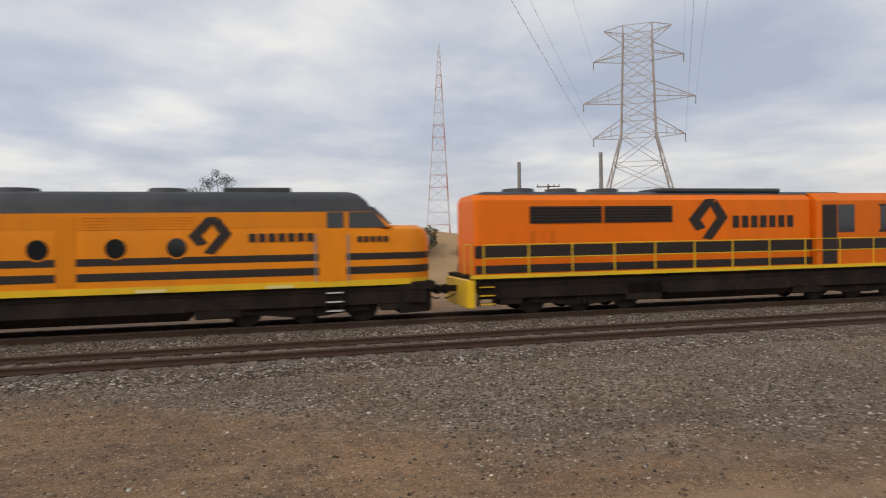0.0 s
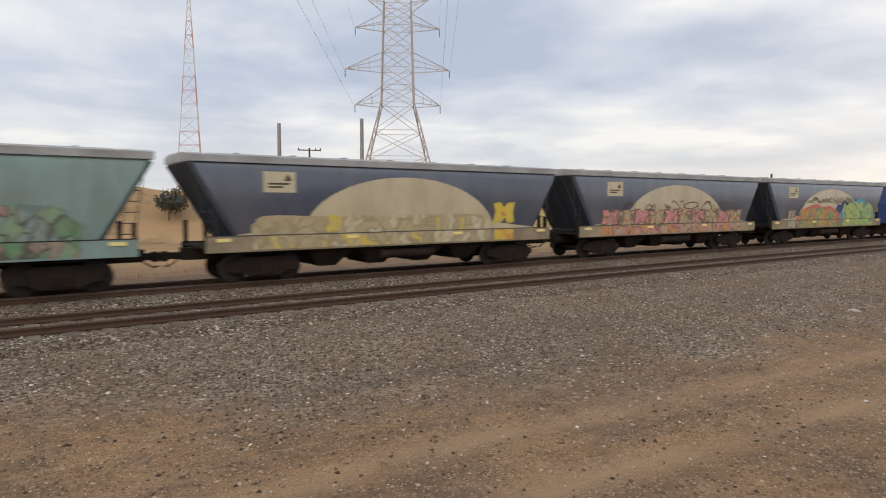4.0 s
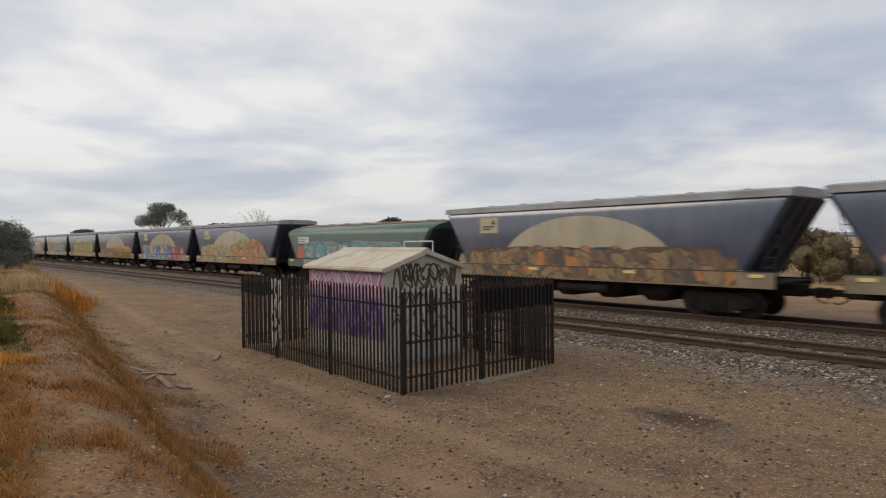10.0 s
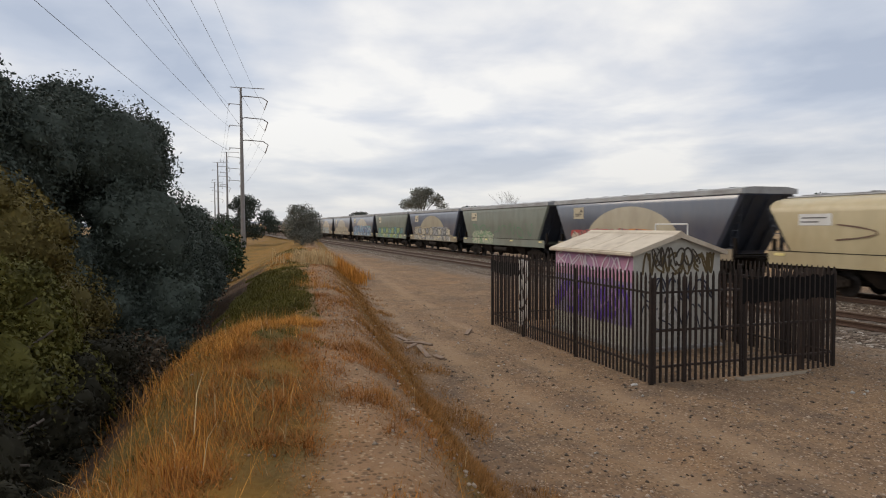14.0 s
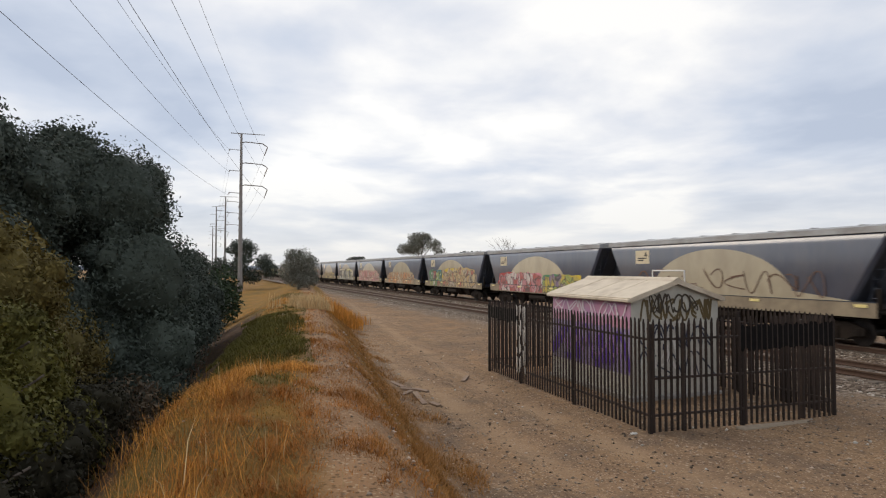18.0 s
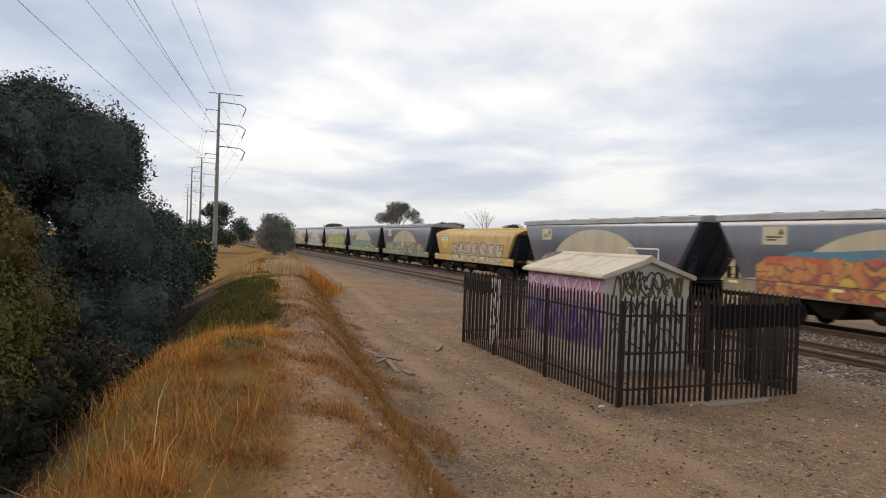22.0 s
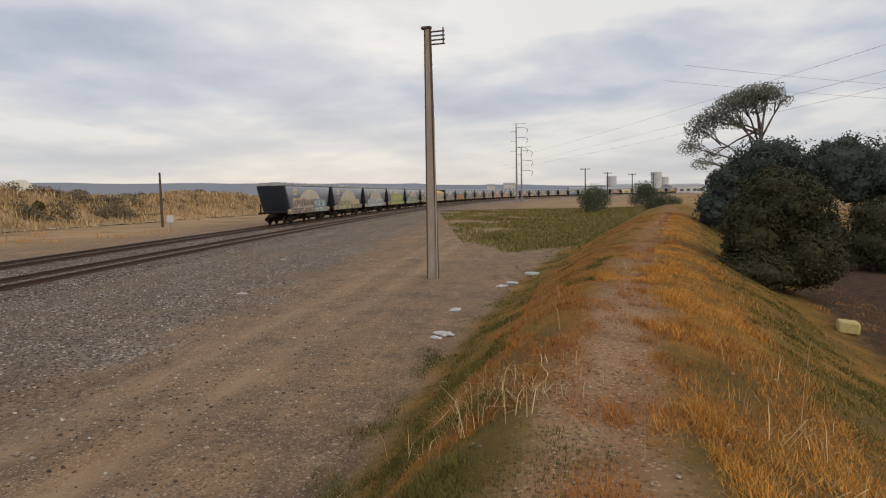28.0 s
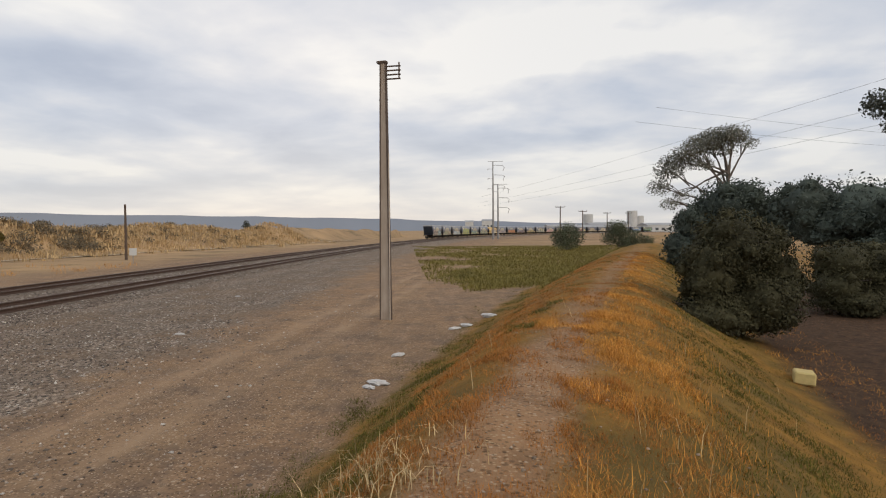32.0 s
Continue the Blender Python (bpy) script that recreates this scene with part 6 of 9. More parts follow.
        for z0, z1 in ((1.36, 1.62), (1.85, 2.25)):
            both_sides(w, "stripe", lambda: q(plate(-9.5, 3.58, z0, z1, -hw, 0.008)), STRIPE)
        both_sides(w, "stripe", lambda: q(plate(4.42, 7.98, 1.85, 2.25, -1.42, 0.008)), STRIPE)
        for x0, x1 in ((-7.6, -5.0), (-4.9, -2.3)):
            g = part("radiator_grille", plate(x0, x1, 2.95, 3.5, -hw, 0.03), STRIPE, w)
            for k in range(5):
                part("slat", plate(x0, x1, 3.0 + k * 0.1, 3.03 + k * 0.1, -hw - 0.03, 0.012), BLACK, g)
        mark(w, -0.85, 3.02, 1.3, STRIPE, -hw - 0.01)
        name_bar(w, 0.15, 2.85, 2.72, 0.42, 7, STRIPE, -hw - 0.01)
    for k in range(5):
        x = -8.3 + k * 0.35
        part("louvre", q(plate(x, x + 0.2, 2.3 + up, 2.7 + up, -hw, 0.015)), main, w)
    handrails(w, -9.3 if not blue else -4.2, 7.6 if not blue else 9.3, 2.28 if not blue else 2.6, -1.42, railing, 11)
    handrails(w, -9.3, 9.3, 2.2 + up, 1.42, railing, 10)
    for e in (-1, 1):
        rail_line(w, [(e * 9.7, -1.35, 1.32), (e * 9.7, -1.35, 2.3 + up), (e * 9.7, -0.5, 2.3 + up), (e * 9.7, -0.5, 1.32)], railing)
        part("pilot", Shape().box(min(e * 9.6, e * 9.85), max(e * 9.6, e * 9.85), -1.45, 1.45, 0.3, 1.2 + up, 0.03), SIGNAL if not blue else BLACK, w)
        steps(w, e * 9.2, -1.42, tread=SIGNAL)
    roof_fans(w, [s * x for x in (-7.6, -6.0, -4.4)], ROOF_DARK, 4.02)
    part("exhaust_housing", q(Shape().box(-2.6, 2.6, -0.7, 0.7, 3.98, 4.14, 0.05)), ROOF_DARK, w)
    return w


def build_locos():
    offs = [19.9 / 2, -20.8 / 2, -20.8 - 20.7 / 2, -41.5 - 21.1 / 2, -62.6 - 20.6 / 2]
    made = [hood_loco(False),
            streamliner("amber streamlined locomotive with dark roof and recruiting sign", AMBER, 1, True, AMBER),
            streamliner("orange streamlined locomotive with dark roof and bulldog nose", ORANGE, -1, False, STRIPE),
            yellow_loco(), hood_loco(True)]
    return list(zip(made, [HEAD + o for o in offs]))

HEAD = 4.1 + 99.0  # where the first coupling stood, in the train's own measure
TRAIN = []

TEMPLATES = {}


def build_wagons():
    for i, (style, pieces) in enumerate(CONSIST):
        centre = 4.1 - PITCH * i + PITCH / 2
        rnd = random.Random(100 + i)
        if style not in TEMPLATES:
            paint, end, roof, arch, rnd_top, label = STYLES[style]
            TEMPLATES[style] = make_hopper("grain_hopper", paint, end, roof, arch, rnd_top, label)
            w = TEMPLATES[style]
        else:
            w = None
        todo.append((style, w, centre, rnd, pieces))
    for style, w, centre, rnd, pieces in todo:
        if w is None:
            w = copy_thing(TEMPLATES[style], pose(0, 0, 0))
        made.append((w, centre, rnd, pieces, 2.6 if STYLES[style][4] else 3.5))
    for w, centre, rnd, pieces, top in made:
        graffiti(w, rnd, pieces, top)
        TRAIN.append((w, centre))


todo, made = [], []
build_wagons()
TRAIN += build_locos()
# the train stands a little longer and taller than it was drawn: stretch each mesh once
LONG, TALL_WAGON = 1.027, 1.042
stretched = set()
for ob, _ in TRAIN:
    tall = 1.025 if ob.name == "hood_locomotive.001" else 1.045 if "locomotive" in ob.name else TALL_WAGON
    for o in ob.children_recursive:
        if o.data.name not in stretched:
            stretched.add(o.data.name)
            o.data.transform(Matrix.Diagonal((LONG, 1, tall, 1)))
TRAIN = [(ob, c * LONG) for ob, c in TRAIN]

# ---- the fenced relay hut ----
FENCE_STEEL = surface("dark_brown_steel", (0.022, 0.017, 0.015), (0.034, 0.023, 0.018), 8, rough=0.7, metal=0.2, stain=(0.08, 0.045, 0.03), stain_scale=2.5, stain_amount=0.4, vary=0.3)
FENCE_BLACK = surface("black_daubed_paint", (0.01, 0.01, 0.01), (0.016, 0.015, 0.015), 6, rough=0.95, spec=0.05)
GZ = -0.36
F_X0, F_X1, F_Y0, F_Y1 = -17.35, -9.72, 7.12, 11.5


def palisade(label, x0, y0, x1, y1, black, posts):
    """A run of palisade fence; black: the stretch (from, to) of its length daubed black at the top."""
    run = thing("palisade_fence", label, "fence", "palisade fence runs")
    L = math.hypot(x1 - x0, y1 - y0)
    ux, uy = (x1 - x0) / L, (y1 - y0) / L
    run.matrix_basis = pose(x0, y0, GZ, 0, 0, math.degrees(math.atan2(uy, ux)))
    n = int(L / 0.128)
    pale = Shape()
    prof = [(-0.034, 0.0), (-0.014, -0.02), (0.014, -0.02), (0.034, 0.0), (0.014, -0.007), (-0.014, -0.007)]
    pale.loft([[(a, b, 0.05) for a, b in prof], [(a, b, 1.97) for a, b in prof], [(a * 0.3, b, 2.07) for a, b in prof]])
    me = pale.mesh(FENCE_STEEL)
    for i in range(n):
        ob = new("pale", me)
        ob.parent = run
        ob.matrix_basis = pose(0.06 + i * (L - 0.12) / max(1, n - 1), 0, 0.012 * wob(i, L, 1.9), 0, 0.5 * wob(i, 7, 1.3), 0)
    for z in ((0.34, 1.0, 1.7) if black and black[0] > 1 else (0.34, 1.7)):
        part("rail", Shape().box(0, L, -0.002, 0.045, z - 0.021, z + 0.021, 0.006), FENCE_STEEL, run)
    for x in posts:
        part("post", Shape().box(x - 0.036, x + 0.036, 0.0, 0.08, -0.25, 1.98, 0.012), FENCE_STEEL, run)
    if black:
        rr = random.Random(int(L * 100))
        a, b = black
        for i in range(int((b - a) / 0.09)):
            x = a + i * 0.09
            z0, z1 = (1.46 if a > 1 else 1.58) + rr.uniform(-0.03, 0.03), 1.9 + rr.uniform(-0.03, 0.03)
            dab = Shape().prism_y([(x, z0), (x + 0.05, z0 - rr.uniform(0, 0.04)), (x + 0.096, z0 + 0.01), (x + 0.094, z1), (x + 0.04, z1 + 0.02), (x + 0.002, z1 - 0.01)], -0.018 - 0.001 * (i % 2), -0.006)
            part("black_daub", dab, FENCE_BLACK, run, "rag of black sheeting daubed with paint")
    return run


palisade("dark steel palisade fence facing the access road", F_X0, F_Y0, F_X1, F_Y0, (0.0, 2.3), (0, 2.13, 4.85))
palisade("dark steel palisade fence with a black daubed top", F_X1, F_Y0, F_X1, F_Y1, (2.0, 4.35), (0.02, 0.74, 2.08, 3.55, 4.36))
palisade("dark steel palisade fence along the railway side", F_X1, F_Y1, F_X0, F_Y1, None, (2.54, 5.08))
palisade("dark steel palisade fence at the hut's far end", F_X0, F_Y1, F_X0, F_Y0, None, (0.04, 2.2))

HUT_WALL = surface("pale_hut_wall", (0.55, 0.53, 0.46), (0.46, 0.44, 0.38), 3, rough=0.8, stain=(0.3, 0.28, 0.26), stain_scale=1.1, stain_amount=0.5, bump=0.1)
HUT_PINK = surface("pink_purple_wall", (0.56, 0.27, 0.36), (0.42, 0.24, 0.40), 1.3, rough=0.8, stain=(0.36, 0.33, 0.36), stain_scale=1.0, stain_amount=0.6)
HUT_ROOF = surface("cream_sheet_roof", (0.66, 0.57, 0.44), (0.58, 0.49, 0.37), 4, rough=0.6, stain=(0.36, 0.28, 0.2), stain_scale=1.6, stain_amount=0.65, bump=0.15)
H_X0, H_X1, H_Y0, H_Y1, H_EAVE, H_RIDGE = -16.05, -12.35, 8.55, 10.95, 1.96, 2.33


def flat_letters(parent, axis_name, u0, u1, z0, z1, at, n, colour, seed, label, t=0.05):
    """Looping sprayed strokes on a wall: along x at y=at, or along y at x=at; each loop a little proud of the last."""
    rnd = random.Random(seed)
    w = (u1 - u0) / n
    for i in range(n):
        sh = Shape()
        cu, cz = u0 + w * (i + 0.5), (z0 + z1) / 2
        f1, f2, p1, p2 = rnd.choice((1, 1, 2)), rnd.choice((1, 2, 2, 3)), rnd.uniform(0, 6.3), rnd.uniform(0, 6.3)
        a0, a1 = rnd.uniform(0, 2), rnd.uniform(4.2, 6.2)
        ru, rz = w * rnd.uniform(0.5, 0.75), (z1 - z0) * rnd.uniform(0.36, 0.5)
        half = t / 2 * rnd.uniform(0.75, 1.2)
        left, right = [], []
        for k in range(27):
            q = a0 + (a1 - a0) * k / 26
            u, z = cu + ru * math.sin(f1 * q + p1) * 0.9, cz + rz * math.sin(f2 * q + p2)
            du, dz = ru * f1 * math.cos(f1 * q + p1), rz * f2 * math.cos(f2 * q + p2)
            m = math.hypot(du, dz) or 1.0
            left.append((u - dz / m * half, z + du / m * half))
            right.append((u + dz / m * half, z - du / m * half))
        lift = lambda k: 0.004 + 0.0012 * (i % 3) + 0.00006 * k
        if axis_name == "x":
            sh.loft([[(left[k][0], at - lift(k), left[k][1]), (right[k][0], at - lift(k), right[k][1])] for k in range(27)], caps=False, closed=False)
        else:
            sh.loft([[(at + lift(k), *left[k]), (at + lift(k), *right[k])] for k in range(27)], caps=False, closed=False)
        part("graffiti", sh, spray(colour), parent, label)


def build_hut():
    hut = thing("relay_hut", "small gabled hut with cream roof, covered in graffiti", "hut")
    part("wall", Shape().prism_x([(H_Y0, GZ), (H_Y1, GZ), (H_Y1, H_EAVE), ((H_Y0 + H_Y1) / 2, H_RIDGE - 0.06), (H_Y0, H_EAVE)], H_X0, H_X1), HUT_WALL, hut)
    part("plinth", Shape().box(H_X0 - 0.08, H_X1 + 0.08, H_Y0 - 0.08, H_Y1 + 0.08, GZ - 0.1, GZ + 0.1, 0.02), surface("concrete", (0.36, 0.34, 0.31), (0.28, 0.26, 0.24), 5, rough=0.9, bump=0.3), hut)
    mid = (H_Y0 + H_Y1) / 2
    for s in (-1, 1):
        y_e = mid + s * (mid - H_Y0 + 0.1)
        z_e = H_EAVE - 0.05
        sheet = Shape()
        sheet.prism_x([(mid, H_RIDGE), (y_e, z_e), (y_e, z_e + 0.05), (mid, H_RIDGE + 0.06)], H_X0 - 0.12, H_X1 + 0.1)
        rf = part("roof", sheet, HUT_ROOF, hut)
        for i in range(1, 4):
            laps = Shape()
            x = H_X0 - 0.12 + i * (H_X1 - H_X0 + 0.22) / 4
            laps.add([(x - 0.02, mid, H_RIDGE + 0.06), (x + 0.02, mid, H_RIDGE + 0.06), (x + 0.02, y_e, z_e + 0.05), (x - 0.02, y_e, z_e + 0.05),
                      (x - 0.02, mid, H_RIDGE + 0.066), (x + 0.02, mid, H_RIDGE + 0.066), (x + 0.02, y_e, z_e + 0.056), (x - 0.02, y_e, z_e + 0.056)],
                     [(4, 5, 6, 7), (0, 3, 7, 4), (1, 5, 6, 2), (3, 2, 6, 7)])
            part("sheet_lap", laps, HUT_ROOF, rf)
        part("gutter", Shape().box(H_X0 - 0.12, H_X1 + 0.1, y_e - 0.05, y_e + 0.05, z_e - 0.05, z_e + 0.03, 0.015), HUT_ROOF, hut)
        for x in (H_X0 - 0.12, H_X1 + 0.1):
            fascia = Shape().prism_x([(mid, H_RIDGE + 0.05), (y_e, z_e + 0.05), (y_e, z_e - 0.06), (mid, H_RIDGE - 0.06)], x - 0.012, x + 0.012)
            part("bargeboard", fascia, HUT_ROOF, hut)
    part("ridge_cap", Shape().prism_x([(mid - 0.12, H_RIDGE + 0.03), (mid + 0.12, H_RIDGE + 0.03), (mid, H_RIDGE + 0.1)], H_X0 - 0.13, H_X1 + 0.11), HUT_ROOF, hut)
    # painted front wall: pink band, purple and white graffiti
    part("painted_panel", Shape().box(H_X0 + 0.02, H_X1 - 0.02, H_Y0 - 0.006, H_Y0, 1.25, H_EAVE - 0.06), HUT_PINK, hut, "pink and purple sprayed upper wall")
    lower = surface("violet_grey_wall", (0.30, 0.24, 0.40), (0.20, 0.15, 0.32), 1.2, rough=0.8, stain=(0.34, 0.32, 0.33), stain_scale=0.9, stain_amount=0.7)
    part("painted_panel", Shape().box(H_X0 + 0.02, H_X1 - 0.02, H_Y0 - 0.006, H_Y0, 0.2, 1.25), lower, hut, "violet and grey sprayed lower wall")
    flat_letters(hut, "x", H_X0 + 0.1, H_X1 - 0.1, 0.25, 1.2, H_Y0 - 0.008, 6, (0.13, 0.06, 0.36), 5, "purple spray paint letters", 0.17)
    flat_letters(hut, "x", H_X0 + 0.2, H_X1 - 0.2, 0.5, 1.3, H_Y0 - 0.014, 5, (0.34, 0.2, 0.46), 15, "violet spray paint letters", 0.1)
    flat_letters(hut, "x", H_X0 + 0.2, H_X1 - 0.2, 1.45, 1.84, H_Y0 - 0.018, 9, (0.72, 0.62, 0.68), 6, "pale pink scrawl", 0.04)
    flat_letters(hut, "y", H_Y0 + 0.25, H_Y1 - 0.2, 1.42, 1.92, H_X1 + 0.002, 11, (0.13, 0.09, 0.035), 7, "dark golden-brown spray paint tag", 0.06)
    flat_letters(hut, "y", H_Y0 + 0.5, H_Y1 - 0.6, 1.6, 2.05, H_X1 + 0.01, 6, (0.06, 0.045, 0.03), 17, "dark spray paint tag", 0.04)
    flat_letters(hut, "y", H_Y0 + 0.15, H_Y1 - 0.15, 0.05, 0.75, H_X1 + 0.002, 5, (0.03, 0.035, 0.06), 8, "dark spray paint scrawl", 0.04)
    flat_letters(hut, "y", H_Y0 + 0.2, H_Y1 - 0.2, 0.75, 1.35, H_X1 + 0.008, 6, (0.035, 0.04, 0.07), 18, "dark spray paint scrawl", 0.035)
    flat_letters(hut, "y", H_Y0 + 0.5, H_Y0 + 1.2, 0.3, 1.3, H_X1 + 0.014, 3, W_, 9, "white spray paint scrawl", 0.06)
    rail = Shape()
    pts = [(H_X1 - 1.25, mid + 0.3, H_RIDGE - 0.05), (H_X1 - 1.25, mid + 0.3, H_RIDGE + 0.25), (H_X1 - 0.05, mid + 0.3, H_RIDGE + 0.25), (H_X1 - 0.05, mid + 0.3, H_RIDGE - 0.05)]
    for p, q in zip(pts, pts[1:]):
        rail.tube(p, q, 0.018, n=6)
    part("pipe_rail", rail, WHITE, hut, "white pipe rail on the roof")
    return hut


build_hut()
flat_sheet = surface("flaking_white_paint", (0.55, 0.53, 0.5), (0.4, 0.38, 0.35), 4, rough=0.8, stain=(0.2, 0.18, 0.15), stain_amount=0.6)


def white_smears():
    """White paint that ran down the pales of the fence."""
    rr = random.Random(21)
    t = thing("paint_smear", "ragged white paint smeared down the fence", "paint")
    for i in range(5):
        x = -15.3 + i * 0.117 + rr.uniform(-0.02, 0.02)
        z = rr.uniform(1.6, 1.7)
        for _ in range(rr.choice((4, 5, 6))):
            L = rr.uniform(0.15, 0.5)
            w0, w1 = rr.uniform(0.018, 0.032), rr.uniform(0.01, 0.034)
            sh = Shape().prism_y([(x - w0, z), (x + w0, z - 0.03), (x + w1, z - L), (x - w1 * 0.4, z - L - 0.05)], 7.084, 7.092)
            part("smear", sh, flat_sheet, t)
            z -= L + rr.uniform(0.05, 0.25)
            if z < 0.1:
                break


white_smears()
single("concrete_footing", Shape().box(-9.66, -9.42, 8.9, 10.9, -0.4, -0.315, 0.02), surface("earthy_concrete", (0.33, 0.27, 0.2), (0.25, 0.2, 0.145), 6, rough=0.95, bump=0.4), "low earth-stained concrete footing along the fence", "footing")

# ---- poles, pylon, mast and wires ----
GALV = surface("galvanised_pole", (0.30, 0.29, 0.28), (0.23, 0.22, 0.215), 3, rough=0.6, metal=0.3, stain=(0.2, 0.17, 0.14), stain_amount=0.4)
STOBIE_CONCRETE = surface("pole_concrete", (0.42, 0.35, 0.28), (0.33, 0.27, 0.21), 6, rough=0.9, bump=0.3, stain=(0.24, 0.17, 0.12), stain_scale=1.4, stain_amount=0.6, stretch=(1, 1, 0.3))
POLE_STEEL = surface("rusted_pole_steel", (0.13, 0.09, 0.065), (0.09, 0.065, 0.05), 6, rough=0.75, metal=0.3)
PYLON_STEEL = surface("lattice_steel", (0.5, 0.45, 0.425), (0.42, 0.375, 0.355), 2, rough=0.6, metal=0.3)
PORCELAIN = surface("insulator", (0.2, 0.15, 0.12), rough=0.3)
WIRE = surface("wire", (0.07, 0.07, 0.075), rough=0.6)


def stobie_pole():
    """Two tapering steel channels with concrete between them."""
    x, y = 22.2, 1.76
    p = thing("stobie_pole", "tall concrete pole framed by rusty steel channels", "pole", m=pose(x, y, -0.36, 0, 0, -102))
    H, b, t = 8.6, 0.155, 0.07
    core = Shape().loft([[(-b, -0.075, 0), (b, -0.075, 0), (b, 0.075, 0), (-b, 0.075, 0)], [(-t, -0.06, H), (t, -0.06, H), (t, 0.06, H), (-t, 0.06, H)]])
    part("concrete_core", core, STOBIE_CONCRETE, p)
    for s in (-1, 1):
        ch = Shape().loft([[(s * b, -0.09, 0), (s * (b + 0.045), -0.09, 0), (s * (b + 0.045), 0.09, 0), (s * b, 0.09, 0)], [(s * t, -0.07, H), (s * (t + 0.04), -0.07, H), (s * (t + 0.04), 0.07, H), (s * t, 0.07, H)]])
        part("steel_channel", ch, POLE_STEEL, p)
    for z in (1.5, 3.0, 4.5, 6.0, 7.4):
        w = b + (t - b) * z / H
        part("tie_bolt", Shape().tube((-w - 0.07, 0, z), (w + 0.07, 0, z), 0.02, n=6), POLE_STEEL, p)
    part("cable_conduit", Shape().tube((b + 0.03, -0.12, 0), (t + 0.12, -0.1, 5.6), 0.022, n=6), surface("pale_conduit", (0.5, 0.42, 0.34), rough=0.7), p)
    for i in range(4):
        arm = part("cross_arm", Shape().box(-0.05, 0.6, -0.03, 0.03, H - 0.12 - i * 0.14, H - 0.08 - i * 0.14), POLE_STEEL, p)
        part("insulator", Shape().tube((0.55, 0, H - 0.1 - i * 0.14), (0.55, 0, H + 0.02 - i * 0.14), 0.035, 0.025, n=8), PORCELAIN, arm)
    part("pole_cap", Shape().box(-0.22, 0.14, -0.09, 0.09, H, H + 0.09, 0.02), POLE_STEEL, p)
    return p


stobie_pole()


def line_pole(x, y, H, yaw, label):
    """A tall steel transmission pole with curved arms and hanging insulators."""
    p = thing("transmission_pole", label, "pole", "transmission poles", m=pose(x, y, -0.5, 0, 0, yaw))
    part("shaft", Shape().loft([[(0.34 * math.cos(a), 0.34 * math.sin(a), 0) for a in [math.pi * k / 6 for k in range(12)]], [(0.15 * math.cos(a), 0.15 * math.sin(a), H) for a in [math.pi * k / 6 for k in range(12)]]]), GALV, p, smooth=True)
    for z in (H - 1.28, H - 4.27, H - 7.4):
        arm = Shape()
        pts = [(0, 0, z - 0.05), (0, 0.5, z + 0.12), (0, 2.9, z), (0, 3.6, z - 0.45)]
        for a, b in zip(pts, pts[1:]):
            arm.tube(a, b, 0.08, 0.065, n=6)
        ar = part("arm", arm, GALV, p)
        part("insulator", Shape().tube((0, 3.6, z - 0.45), (0, 3.15, z - 1.7), 0.07, n=7), PORCELAIN, ar)
        short = part("short_arm", Shape().tube((0, 0, z - 1.1), (0, -1.65, z - 1.02), 0.05, n=6), GALV, p)
        part("insulator", Shape().tube((0, -1.5, z - 1.03), (0, -1.65, z - 1.3), 0.06, n=7), PORCELAIN, short)
    part("top_arm", Shape().tube((0, -1.4, H), (0, 3.2, H), 0.06, n=6), GALV, p)
    return p


for x, y, H, yaw in ((-94, 0.86, 22.4, 0), (-177, -2.2, 22.4, 0), (-206, -5.2, 22.4, 0), (-300, -9, 22.4, 0), (-38.8, -16.0, 21.6, 62), (9, -10.0, 22.4, 0), (200, -10.9, 24.4, 180), (203, -12.6, 17.5, 180)):
    line_pole(x, y, H, yaw, "tall grey steel pole with curved arms for power lines")


def wire(a, b, sag, r=0.018, n=22, label="dark overhead power line sagging between poles"):
    a, b = Vector(a), Vector(b)
    sh = Shape()
    pts = [a.lerp(b, i / n) - Vector((0, 0, 4 * sag * (i / n) * (1 - i / n))) for i in range(n + 1)]
    rings = []
    for p in pts:
        rings.append([(p.x, p.y + r * math.cos(t), p.z + r * math.sin(t)) for t in (0.5, 2.6, 4.7)])
    sh.loft(rings)
    return single("power_line", sh, WIRE, label, "wire", "overhead wires")


# wire by wire: across the line, and below the pole's top
for dy, dz in ((-1.65, 8.8), (-1.65, 5.5), (-1.65, 2.4), (3.15, 9.0), (3.15, 6.0), (3.15, 2.9)):
    wire((-94, 0.86 + dy, 21.9 - dz), (9, -10 + dy, 21.9 - dz), 1.5, 0.014, 28)
    wire((-177, -2.2 + dy, 21.9 - dz), (-94, 0.86 + dy, 21.9 - dz), 1.0, 0.014, 8)


for y, z in ((0.0, 15.0), (0.4, 12.8), (0.8, 11.4)):
    wire((-25, -43.8 + y, z), (240, -8.0 + y, z), 1.2, 0.013, 24, "thin power line to the east")
for y, z in ((0.0, 20.7), (3.0, 18.6)):
    wire((97, -30 + y, z), (135, -110 + y, z - 0.5), 0.6, 0.02, 12, "thin power line crossing to the south")


def girder(sh, a, b, t):
    """A square bar."""
    a, b = Vector(a), Vector(b)
    d = (b - a).normalized()
    u = d.orthogonal().normalized() * t
    w = d.cross(u).normalized() * t
    sh.loft([[p + u, p + w, p - u, p - w] for p in (a, b)], caps=False)


